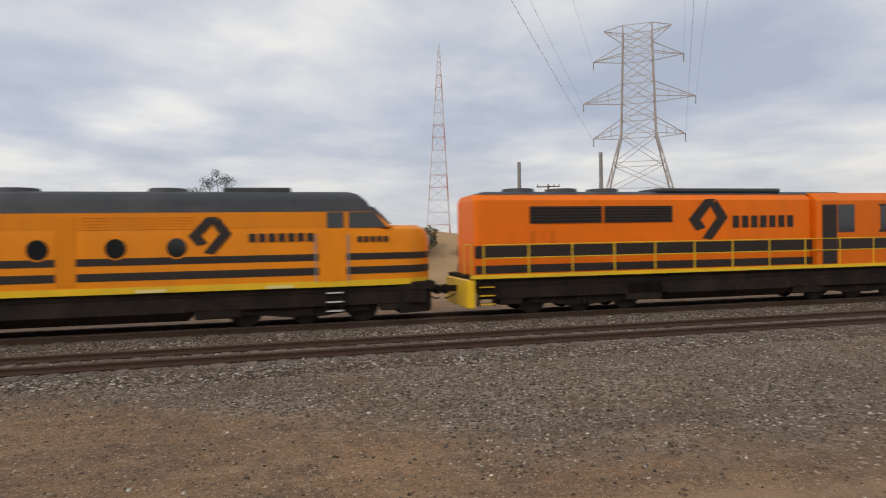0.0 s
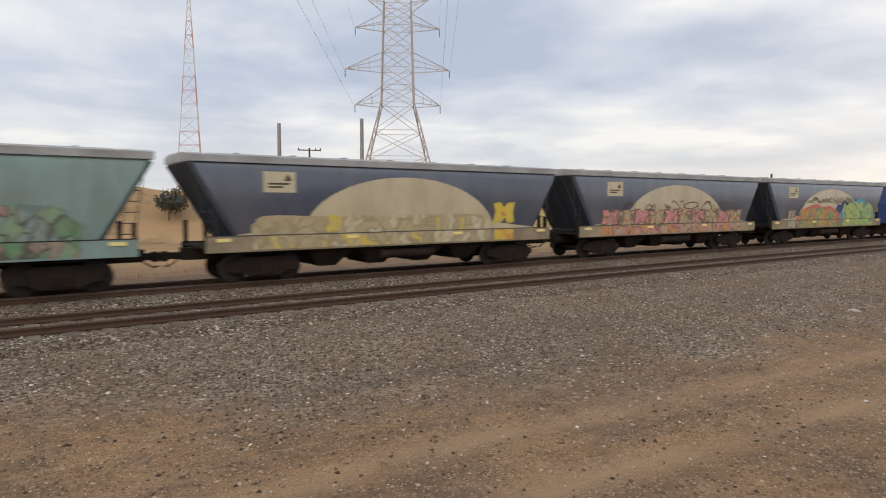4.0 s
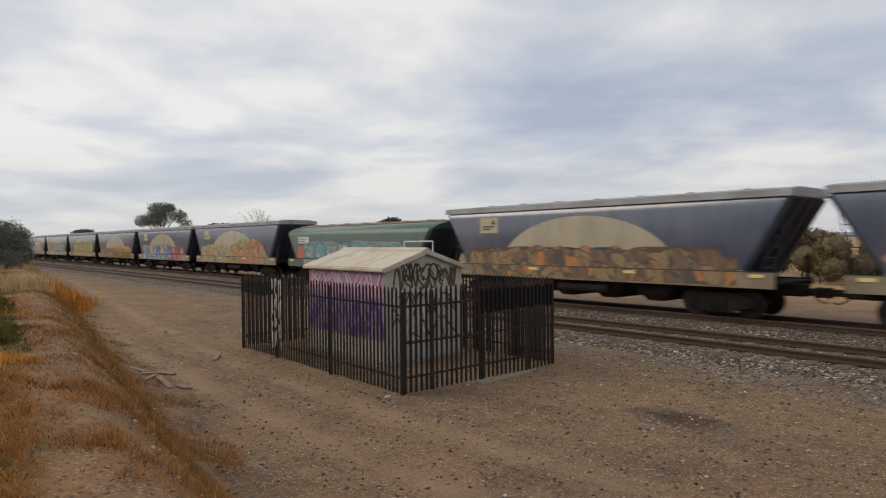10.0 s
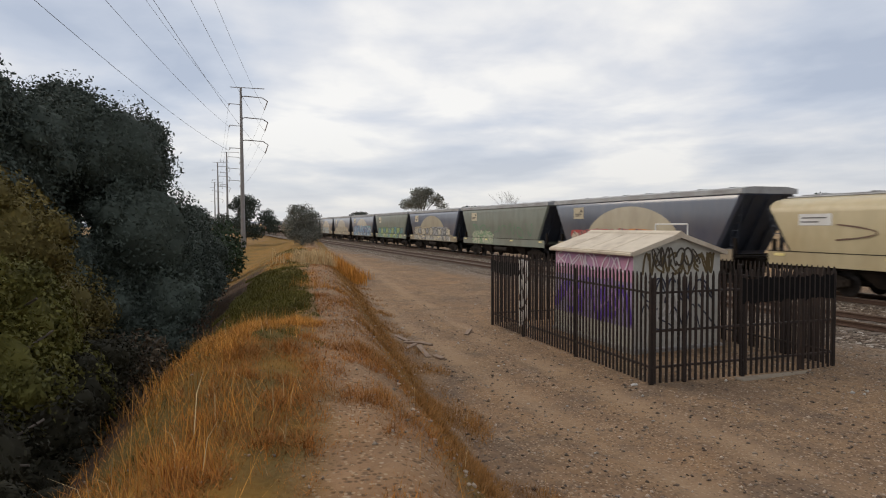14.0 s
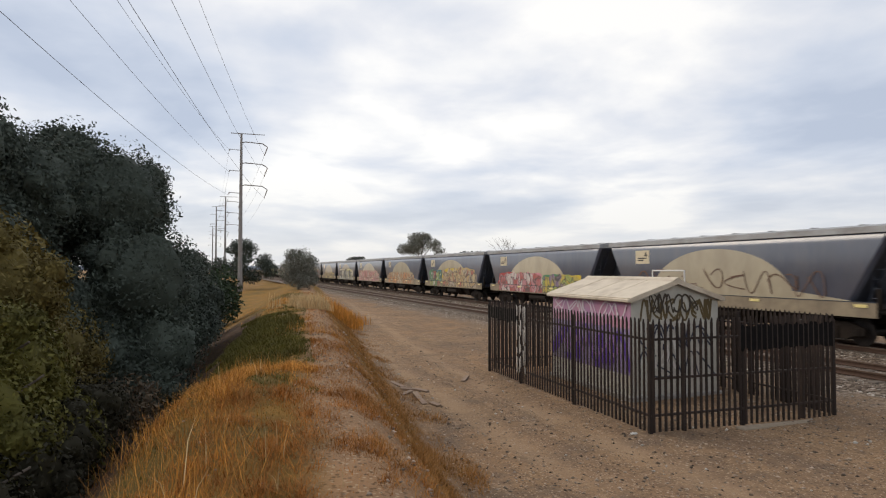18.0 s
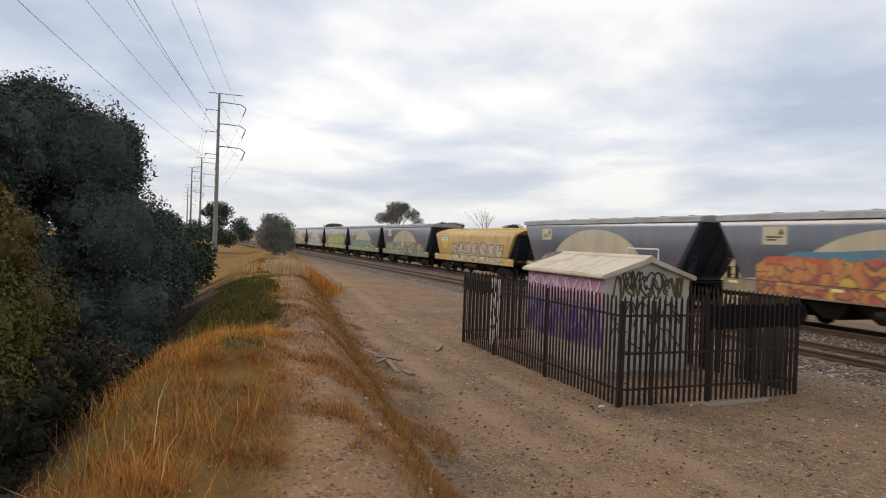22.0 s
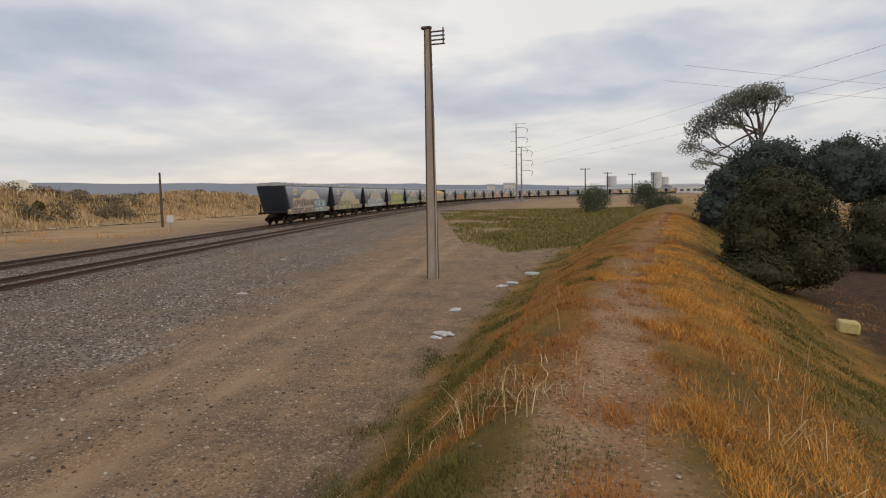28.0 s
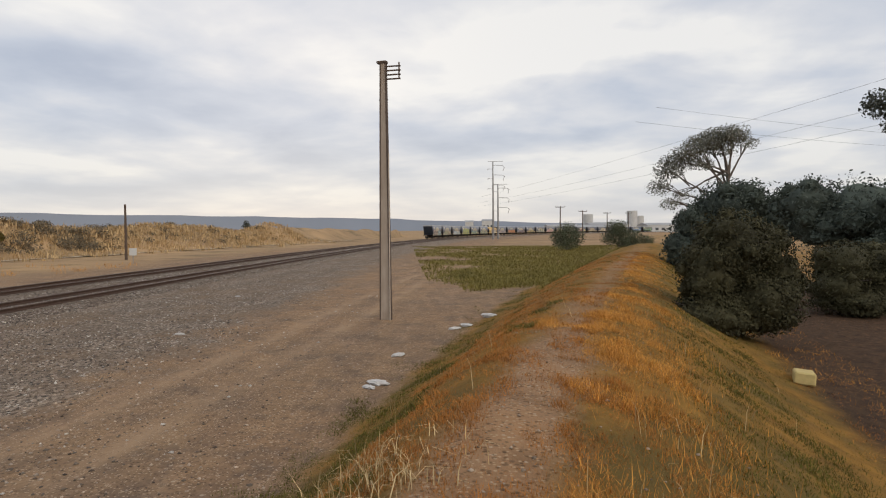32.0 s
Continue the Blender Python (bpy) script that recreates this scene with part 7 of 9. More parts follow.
def pylon(x, y, yaw):
    p = thing("transmission_pylon", "grey lattice steel pylon with four pairs of arms", "pylon", m=pose(x, y, -0.5, 0, 0, yaw))
    half = lambda z: float(np.interp(z, [0, 26, 50], [10.3, 3.8, 3.1]))
    levels = [0, 7, 13.5, 19.5, 26, 30, 34, 38.7, 43.5, 47, 50.3]
    for sx in (-1, 1):
        for sy in (-1, 1):
            leg = Shape().loft([[(sx * half(z) + u, sy * half(z) + v, z) for u, v in ((0.17, 0), (0, 0.17), (-0.17, 0), (0, -0.17))] for z in levels])
            part("leg", leg, PYLON_STEEL, p)
    for face in range(4):
        c, s = math.cos(face * math.pi / 2), math.sin(face * math.pi / 2)
        r = lambda u, v, z: (c * u - s * v, s * u + c * v, z)
        for a, b in zip(levels, levels[1:]):
            br = Shape()
            ha, hb = half(a), half(b)
            girder(br, r(-ha, -ha, a), r(hb, -hb, b), 0.085)
            girder(br, r(ha, -ha, a), r(-hb, -hb, b), 0.085)
            girder(br, r(-hb, -hb, b), r(hb, -hb, b), 0.085)
            part("bracing", br, PYLON_STEEL, p)
    for z, reach, rise in ((50.3, 7.4, 0.0), (43.5, 9.8, 2.4), (34, 12.2, 3.2), (25.8, 10.0, 3.4)):
        for s in (-1, 1):
            arm = Shape()
            h = half(z)
            tip = (s * reach, 0, z)
            drop = 2.6 if rise == 0 else 0.0
            for sy in (-1, 1):
                girder(arm, (s * h, sy * h, z - drop), tip, 0.1)
                girder(arm, (s * h, sy * h, z + rise), tip, 0.1)
                for f in (0.35, 0.65):
                    q = (s * (h + (reach - h) * f), sy * h * (1 - f))
                    girder(arm, (*q, z - drop * (1 - f)), (*q, z + rise * (1 - f)), 0.06)
            am = part("arm", arm, PYLON_STEEL, p)
            if rise:
                part("insulator", Shape().tube((s * reach, 0, z), (s * reach, 0, z - 1.8), 0.1, n=6), PORCELAIN, am)
    return p


PX, PY = 79.2, 129.7
pylon(PX, PY, -31.4 + 180)
c31, s31 = math.cos(radians(-31.4)), math.sin(radians(-31.4))
for reach, z in ((9.8, 42.4), (12.2, 33.0), (10.0, 24.8)):
    for s in (-1, 1):
        a = Vector((PX + c31 * s * reach, PY + s31 * s * reach, z))
        wire(a, (a.x - (157 if s < 0 else 174), a.y - 252, z), 0.8, 0.03, 40)

RED_P = surface("red_mast_paint", (0.6, 0.33, 0.28), rough=0.6)
WHITE_P = surface("white_mast_paint", (0.7, 0.66, 0.65), rough=0.6)


def mast():
    m = thing("radio_mast", "slim tapering lattice mast in red and white bands", "mast", m=pose(46.4, 184.2, -0.5, 0, 0, 14))
    H = 59.5
    half = lambda z: 4.7 * (1 - z / H) + 0.3
    n = 16
    for i in range(n):
        a, b = H * i / n, H * (i + 1) / n
        mat = (RED_P, WHITE_P)[(i // 2) % 2]
        sh = Shape()
        ring = lambda z: [(half(z) * math.cos(t), half(z) * math.sin(t), z) for t in (0.5, 2.6, 4.7)]
        ra, rb = ring(a), ring(b)
        for k in range(3):
            girder(sh, ra[k], rb[k], 0.11)
            girder(sh, rb[k], rb[(k + 1) % 3], 0.07)
            girder(sh, ra[k], rb[(k + 1) % 3], 0.045)
        part("lattice_section", sh, mat, m)
    part("antenna", Shape().tube((0, 0, H), (0, 0, H + 1.6), 0.12, n=6), WHITE_P, m)
    return m


mast()
for az, el, d in ((-21.12, 6.72, 120), (-28.23, 7.3, 120)):
    x, y, z = -math.sin(radians(az)) * d, math.cos(radians(az)) * d, 2.6 + d * math.tan(radians(el))
    single("steel_post", Shape().tube((x, y, -0.5), (x, y, z), 0.42, 0.32, n=10), GALV, "plain dark grey steel post standing beyond the line", "post", "steel posts", smooth=True)


def cross_pole(x, y, H, arm, yaw):
    p = thing("power_pole", "wooden power pole with a cross arm", "pole", "small power poles", m=pose(x, y, -0.45, 0, 0, yaw))
    part("shaft", Shape().tube((0, 0, 0), (0, 0, H), 0.16, 0.11, n=8), POLE_STEEL, p)
    if arm:
        part("cross_arm", Shape().box(-arm / 2, arm / 2, -0.06, 0.06, H - 0.35, H - 0.22), POLE_STEEL, p)
        for s in (-1, 0.55, 1):
            part("insulator", Shape().tube((s * arm * 0.47, 0, H - 0.22), (s * arm * 0.47, 0, H), 0.06, n=6), PORCELAIN, p)


cross_pole(32.0, 73.0, 9.6, 2.8, -23)
cross_pole(69.6, 36.0, 6.2, 0, 0)

# ---- trees, bushes, grass and stones ----
def leaf_mat(name, c1, c2, vary=0.45, scale=0.8):
    m = surface(name, c1, c2, scale, rough=0.75, island=vary, spec=0.2)
    b = m.node_tree.nodes["Principled BSDF"]
    b.inputs["Transmission Weight"].default_value = 0.0
    return m


DARK_LEAF = leaf_mat("dark_green_leaves", (0.078, 0.094, 0.074), (0.05, 0.062, 0.05), 0.22)
GREEN_LEAF = leaf_mat("green_leaves", (0.04, 0.06, 0.028), (0.025, 0.04, 0.02))
OLIVE_LEAF = leaf_mat("olive_leaves", (0.15, 0.115, 0.032), (0.09, 0.071, 0.022), 0.25)
GREY_LEAF = leaf_mat("grey_green_leaves", (0.1, 0.105, 0.085), (0.068, 0.074, 0.06))
# paler than foliage itself: distance haze is put into this leaf colour
HAZY_GUM_LEAF = leaf_mat("gum_leaves", (0.23, 0.23, 0.19), (0.155, 0.158, 0.13))
SHRUB_LEAF = leaf_mat("grey_green_shrub_leaves", (0.105, 0.12, 0.07), (0.07, 0.082, 0.048))
BARK = surface("bark", (0.16, 0.13, 0.105), (0.09, 0.072, 0.058), 6, rough=0.9, bump=0.5, stretch=(1, 1, 0.25))


def lumpy(d, k):
    """How far a clump bulges in each direction d: uneven at three sizes."""
    u = 0.86 + 0.13 * np.sin(d[:, 0] * 4 + k * 1.7) * np.sin(d[:, 1] * 3.5 + k) + 0.09 * np.sin(d[:, 2] * 8 + k * 2.1) * np.sin(d[:, 0] * 7 - k)
    return u + 0.06 * np.sin(d[:, 1] * 15 + d[:, 2] * 9 + k) * np.sin(d[:, 0] * 13 - d[:, 2] * 11 + 2 * k)


def leaves(rng, clumps, count, size, mat, core=0.0):
    """Small bent leaf sprays scattered through the outer part of uneven clumps (x, y, z, rx, rz)."""
    if core:
        # smaller billows over the outside of each large clump
        extra = []
        for x, y, z, rx, rz in clumps:
            for _ in range(11):
                d = rng.normal(size=3)
                d = d / np.linalg.norm(d)
                k = rng.uniform(0.22, 0.42)
                extra.append((x + d[0] * rx * (0.9 - k), y + d[1] * rx * (0.9 - k), z + d[2] * rz * (0.9 - k), rx * k, rz * k))
        clumps = [(x, y, z, rx * 0.93, rz * 0.93) for x, y, z, rx, rz in clumps] + extra
    vol = np.array([c[3] ** 2 * (1.0 if core else c[4]) for c in clumps])
    pick = rng.choice(len(clumps), count, p=vol / vol.sum())
    c = np.array(clumps)[pick]
    d = rng.normal(size=(count, 3))
    d /= np.linalg.norm(d, axis=1)[:, None]
    lump = lumpy(d, pick)
    if core:
        r = (0.78 + 0.25 * rng.random(count) ** 1.2) * lump
    else:
        r = (rng.random(count) ** 0.42) * lump
    p = c[:, :3] + d * r[:, None] * np.stack([c[:, 3], c[:, 3], c[:, 4]], 1)
    face = d * (1.0 if core else 0.5) + rng.normal(size=(count, 3)) * 0.7
    a = np.cross(face, rng.normal(size=(count, 3)))
    a /= np.linalg.norm(a, axis=1)[:, None] + 1e-9
    b = np.cross(face, a)
    b /= np.linalg.norm(b, axis=1)[:, None] + 1e-9
    s = size * rng.uniform(0.6, 1.5, count)[:, None]
    if core:
        extra = []
        for i, k in enumerate(clumps):
            q = core_shape()
            extra.append(np.array(k[:3]) + q * ((core - 0.12) * lumpy(q, i))[:, None] * np.array([k[3], k[3], k[4]]))
    v = np.stack([p - a * s, p + b * s * 0.45 - a * s * 0.1, p + a * s, p - b * s * 0.45 + a * s * 0.1], 1).reshape(-1, 3)
    me = bpy.data.meshes.new("leaves")
    me.vertices.add(len(v))
    me.vertices.foreach_set("co", v.ravel())
    me.loops.add(4 * count)
    me.loops.foreach_set("vertex_index", np.arange(4 * count, dtype=np.int32))
    me.polygons.add(count)
    me.polygons.foreach_set("loop_start", np.arange(0, 4 * count, 4, dtype=np.int32))
    me.materials.append(mat)
    me.update(calc_edges=True)
    if core:
        bm = bmesh.new()
        bm.from_mesh(me)
        for e in extra:
            vs = [bm.verts.new(c) for c in e]
            for j in range(13):
                for i in range(28):
                    bm.faces.new((vs[j * 28 + i], vs[j * 28 + (i + 1) % 28], vs[(j + 1) * 28 + (i + 1) % 28], vs[(j + 1) * 28 + i]))
        bm.to_mesh(me)
        bm.free()
        me.polygons.foreach_set("use_smooth", [True] * len(me.polygons))
    return me


def core_shape():
    """The shaded inside of a clump: a rounded lump."""
    t, f = np.meshgrid(np.linspace(0.05, math.pi - 0.05, 14), np.arange(28) * 2 * math.pi / 28, indexing="ij")
    return np.stack([np.sin(t) * np.cos(f), np.sin(t) * np.sin(f), np.cos(t)], -1).reshape(-1, 3)


def limb(sh, a, b, r0, r1):
    mid = (Vector(a) + Vector(b)) / 2 + Vector((0.06, -0.04, 0.05)) * (Vector(b) - Vector(a)).length
    sh.tube(a, mid, r0, (r0 + r1) / 2, n=7)
    sh.tube(mid, b, (r0 + r1) / 2, r1, n=7)


def plant(name, label, cat, x, y, clumps, count, size, mat, seed, trunk=0.16, group="", limbs=True, core=0.0):
    """clumps: (dx, dy, height, half width, half height), from the foot of the plant."""
    z = lie(x, y)
    t = thing(name, label, cat, group, m=pose(x, y, z))
    rng = np.random.default_rng(seed)
    sh = Shape()
    low = min(c[2] for c in clumps)
    fork = (0.05, 0.05, max(0.15, low * 0.55))
    sh.tube((0, 0, -0.2), fork, trunk, trunk * 0.8, n=9)
    for c in clumps:
        limb(sh, fork, c[:3], trunk * 0.55, 0.02)
        for _ in range(3 if limbs else 0):
            q = np.clip(rng.normal(size=3) * 0.5, -0.6, 0.6)
            limb(sh, c[:3], (c[0] + q[0] * c[3], c[1] + q[1] * c[3], c[2] + abs(q[2]) * c[4]), trunk * 0.2, 0.012)
    part("trunk", sh, BARK, t)
    part("crown", leaves(rng, clumps, count, size, mat, core), mat, t)
    return t


def cloud_of(rng, n, rx, rz, h, spread):
    """n uneven clumps round a middle at height h."""
    return [(rng.uniform(-1, 1) * spread, rng.uniform(-1, 1) * spread, max(rz * 0.45, h + rng.uniform(-0.5, 0.6) * spread), rx * rng.uniform(0.7, 1.15), rz * rng.uniform(0.7, 1.1)) for _ in range(n)]


plant("tree", "broad dark green tree behind the bank", "tree", -16.9, -3.3, [(0, -0.6, 5.1, 2.0, 1.8), (0.4, 0.7, 4.7, 1.7, 1.7), (1.2, 1.25, 3.0, 1.5, 1.7), (-1.5, 0.1, 4.7, 1.9, 1.9), (1.3, 1.7, 1.5, 1.2, 1.3), (-0.6, -1.6, 4.3, 2.0, 2.0), (0.6, 1.3, 2.0, 1.5, 1.6), (-2.2, 1.2, 2.4, 1.8, 1.9), (0.8, -1.8, 2.4, 2.0, 1.9), (1.5, -1.0, 4.8, 1.7, 1.7), (1.6, 0.6, 1.2, 1.6, 1.3), (2.2, -0.6, 2.2, 1.6, 1.8), (2.4, -1.6, 0.9, 1.6, 1.2), (1.8, 1.5, 0.6, 1.3, 0.8)], 230000, 0.042, DARK_LEAF, 1, 0.22, "trees by the bank", core=0.86)
plant("tree", "tall dark green tree behind bushes", "tree", -13.4, -7.0, [(0, 0, 5.8, 2.1, 1.7), (-1.6, 0.2, 4.4, 1.9, 1.9), (1.0, 0.4, 4.0, 1.7, 1.8), (0, 0.5, 2.2, 2.2, 1.9), (-0.7, 1.7, 5.6, 1.7, 1.6), (-0.8, 2.0, 3.6, 1.8, 1.8), (0.2, 2.0, 1.8, 1.9, 1.7), (1.6, 1.2, 1.4, 1.7, 1.5)], 150000, 0.042, DARK_LEAF, 2, 0.2, "trees by the bank", core=0.86)
# olive leaves with the shade below taller bushes put into their colour
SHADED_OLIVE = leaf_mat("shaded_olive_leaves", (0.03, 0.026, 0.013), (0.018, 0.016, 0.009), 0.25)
FRESH_OLIVE = leaf_mat("yellow_green_leaves", (0.13, 0.116, 0.024), (0.07, 0.066, 0.016), 0.28)
plant("bush", "olive brown bush growing against the bank", "bush", -9.7, -3.9, [(0, 0.2, 3.4, 1.25, 1.0), (0.6, 1.1, 2.9, 1.05, 1.1), (-0.9, 0.4, 2.9, 1.3, 1.2), (1.0, -0.5, 2.9, 1.2, 1.1), (0.2, 0.9, 1.8, 1.3, 1.2), (-1.5, 1.0, 1.8, 1.2, 1.2), (0.9, 0.4, 1.2, 1.4, 1.0)], 110000, 0.032, OLIVE_LEAF, 3, 0.1, "bushes by the bank", core=0.8)
plant("bush", "yellow-green bush growing before the olive bush", "bush", -7.3, -3.0, [(0.2, 0.2, 2.35, 0.95, 0.8), (-0.5, 0.7, 2.0, 0.85, 0.85), (0.9, 0.1, 1.9, 0.85, 0.85), (0.4, 0.7, 1.5, 0.95, 0.9), (-0.6, 1.0, 1.2, 0.8, 0.8), (1.5, 0.2, 1.4, 0.85, 0.8), (0.9, -0.8, 2.2, 1.0, 0.9)], 76000, 0.03, FRESH_OLIVE, 41, 0.1, "bushes by the bank", core=0.8)
plant("bush", "low bush coloured dark as shade below taller bushes", "bush", -6.9, -1.95, [(0, 0, 0.9, 0.8, 0.7), (0.9, -0.1, 0.85, 0.7, 0.65), (-0.9, 0.1, 0.9, 0.8, 0.7), (-1.8, 0.2, 1.0, 0.8, 0.7), (1.7, 0.0, 0.75, 0.7, 0.6), (2.4, 0.15, 0.6, 0.6, 0.5), (0.4, 0.3, 0.45, 0.8, 0.45), (1.4, 0.4, 0.45, 0.7, 0.45), (2.2, 0.7, 0.4, 0.6, 0.4), (2.9, 0.75, 0.3, 0.55, 0.35)], 30000, 0.026, SHADED_OLIVE, 14, 0.06, "bushes by the bank", core=0.8)
plant("bush", "green bush close beside the bank", "bush", -5.0, -3.2, [(0, 0, 1.9, 0.95, 0.9), (0.7, 0.3, 1.3, 0.8, 0.8), (-0.6, 0.3, 1.5, 0.9, 0.9), (0.0, 0.7, 0.6, 1.0, 0.7)], 46000, 0.03, FRESH_OLIVE, 4, 0.08, "bushes by the bank", core=0.8)
plant("bush", "dark green bush beside the bank", "bush", -21.5, -2.0, [(0, 0, 2.6, 1.7, 1.8), (1.2, 0.6, 1.5, 1.4, 1.4), (-1.4, 0.5, 1.8, 1.6, 1.6)], 36000, 0.045, DARK_LEAF, 5, 0.12, "bushes by the bank", core=0.8)
plant("bush", "green bush beside the bank", "bush", -28.0, -2.3, [(0, 0, 2.1, 1.6, 1.4), (1.4, 0.5, 1.2, 1.3, 1.1), (-1.2, 0.6, 1.6, 1.4, 1.2), (0, 0.8, 0.9, 1.2, 0.9)], 22000, 0.055, GREEN_LEAF, 6, 0.12, "bushes by the bank", core=0.78)
plant("bush", "dark green bush beside the bank", "bush", -38.0, -1.2, [(0, 0, 2.0, 1.9, 1.6), (2.0, 0.4, 1.4, 1.6, 1.3)], 6000, 0.11, GREEN_LEAF, 7, 0.12, "bushes by the bank")
plant("bush", "dry twiggy brown bush", "bush", -11.2, -1.5, [(0, 0, 0.7, 0.6, 0.55), (0.4, 0.2, 0.5, 0.4, 0.4)], 1200, 0.04, leaf_mat("dry_leaves", (0.13, 0.095, 0.06), (0.09, 0.065, 0.04)), 8, 0.05, "bushes by the bank")
plant("bush", "round grey-green bush on the bank", "bush", -55.0, 5.2, [(0, 0.1, 2.2, 1.5, 1.5), (0.3, -0.8, 1.5, 1.1, 1.2), (-0.3, 0.9, 1.4, 1.2, 1.3), (0.2, 0.3, 0.8, 1.6, 0.9), (0, -0.5, 2.9, 0.8, 0.7)], 22000, 0.055, HAZY_GUM_LEAF, 9, 0.1, "bushes by the bank")
plant("tree", "dark green tree far along the bank", "tree", -112, 1.3, [(0, 0, 7.3, 2.3, 1.5), (0.5, -1.2, 6.6, 1.8, 1.3), (-0.4, 1.3, 6.7, 1.7, 1.3), (0, 3.6, 4.6, 1.9, 1.8), (0.3, 4.4, 3.2, 2.0, 1.7), (0, -3.4, 3.6, 2.4, 2.0), (0, 0.2, 5.2, 2.1, 1.5), (0.2, -0.6, 3.4, 2.4, 1.8), (0, 1.6, 2.2, 2.2, 1.6)], 13000, 0.15, DARK_LEAF, 10, 0.25, "distant trees")
plant("tree", "dark green tree far along the bank", "tree", -128, -7, [(0, 0, 4.6, 3.2, 2.6), (0, -4, 3.8, 3, 2.4)], 4000, 0.22, DARK_LEAF, 11, 0.25, "distant trees")
plant("tree", "tall gum tree beyond the train", "tree", -144, 41.4, [(0, 0, 10.2, 3.2, 1.9), (2.2, 2.8, 8.8, 2.4, 1.7), (-2, -3.0, 7.8, 2.2, 1.6), (1.2, 4.8, 7.2, 1.8, 1.3), (0, -1, 8.0, 3.2, 1.9), (0.6, 1.8, 10.6, 1.6, 1.2)], 9000, 0.16, HAZY_GUM_LEAF, 12, 0.32, "distant trees")
for i, (x, y, h, w) in enumerate(((-128, 46.5, 6.6, 1.5), (-150, 28, 6.0, 2.2), (-170, 66, 8.6, 2.4), (-160, 80, 8.0, 2.6), (-120, 84, 8.4, 2.6), (-95, 80, 6.8, 2.8), (-78, 88, 7.4, 2.6), (-180, 20, 6, 3), (-52, 92, 7.2, 3.0))):
    rr = random.Random(i)
    plant("tree", "distant grey-green tree beyond the railway", "tree", x, y, cloud_of(rr, 4, w, w * 0.6, h - w * 0.6, w * 0.5), 1500, 0.22, GREY_LEAF if i % 2 else DARK_LEAF, 20 + i, 0.2, "distant trees")


def bare_tree(x, y, H, seed, label, leafy=0):
    t = thing("bare_tree", label, "tree", "bare trees", m=pose(x, y, lie(x, y)))
    rr = random.Random(seed)
    sh = Shape()

    def grow(p, d, r, n):
        q = p + d
        sh.tube(p, q, r, r * 0.72, n=6)
        if n:
            for _ in range(3):
                e = (d + Vector((rr.uniform(-1, 1), rr.uniform(-1, 1), rr.uniform(-0.2, 0.7))) * d.length * 0.5) * 0.74
                grow(q, e, r * 0.62, n - 1)

    grow(Vector((0, 0, -0.2)), Vector((0, 0, H * 0.34)), H * 0.011, 4)
    part("trunk", sh, BARK, t)
    if leafy:
        part("crown", leaves(np.random.default_rng(seed), [(0, 0, H * 0.8, H * 0.26, H * 0.17)], leafy, 0.1, GREY_LEAF), GREY_LEAF, t)


DRY_SCRUB = leaf_mat("brown_olive_scrub", (0.2, 0.15, 0.08), (0.13, 0.1, 0.055), 0.2)
bare_tree(-110, 49, 6.8, 3, "bare dead tree beyond the railway")
plant("tree", "thin sparse tree behind the train", "tree", -5.9, 61.7, [(-1.7, 0, 7.0, 1.2, 0.9), (-0.6, 0.3, 8.1, 1.0, 0.8), (1.0, 0, 8.3, 1.1, 0.8), (2.0, -0.2, 6.9, 1.1, 0.9), (0.2, 0, 6.6, 1.3, 0.9), (0.1, 0.2, 9.0, 0.6, 0.5), (-2.6, 0, 6.0, 1.0, 0.8), (-1.2, 0, 5.8, 1.2, 0.8)], 6800, 0.055, GREY_LEAF, 15, 0.11, "distant trees")
bare_tree(-30, 100, 7.6, 6, "bare dead tree beyond the railway")
for i, (x, y, h) in enumerate(((-13, 46, 2.6), (-18, 52, 3.6), (-15.5, 44, 3.2), (-17.5, 46.5, 3.8), (-20.5, 47, 3.4), (11.5, 53.5, 2.6), (-4, 58, 2.8), (4, 62, 2.4), (-28, 60, 2.8), (12, 55, 2.2), (26, 62, 2.4), (-40, 64, 2.6), (50, 66, 2.2), (58, 64, 2.4), (63, 60, 2.0), (70, 62, 2.2), (88, 58, 1.8), (104, 57, 1.9), (124, 54, 2.0), (150, 50, 2.1), (66, 55, 1.5), (72, 52, 1.4))):
    rr = random.Random(60 + i)
    near = -21 < x < -12
    mat = DRY_SCRUB if near else GREY_LEAF if i % 3 else OLIVE_LEAF
    plant("bush", "soft brown-olive scrub beyond the railway" if near else "dry grey-green scrub beyond the railway", "bush", x, y, cloud_of(rr, 3, h * 0.5, h * 0.42, h * 0.5, h * 0.4), 7000 if near else 900, 0.06 if near else 0.13, mat, 90 + i, 0.07, "scrub beyond the railway", limbs=False, core=0.78 if near else 0.0)

# east of the camera
plant("bush", "large dark green bush at the foot of the bank", "bush", 18.6, -8.3, [(0.4, -0.4, 0.5, 1.7, 0.7), (-0.6, 0.9, 0.5, 1.3, 0.7), (0, 0, 2.4, 1.3, 1.3), (0.6, -0.9, 2.2, 1.2, 1.2), (-0.3, 0.8, 1.7, 1.0, 1.3), (0.5, -1.4, 1.4, 1.0, 1.2), (0, 0.3, 0.8, 1.3, 0.9), (-0.2, -0.8, 0.9, 1.3, 1.0)], 64000, 0.045, leaf_mat("brown_green_leaves", (0.064, 0.059, 0.028), (0.038, 0.036, 0.018), 0.25), 30, 0.12, "bushes east of the bank", core=0.8)
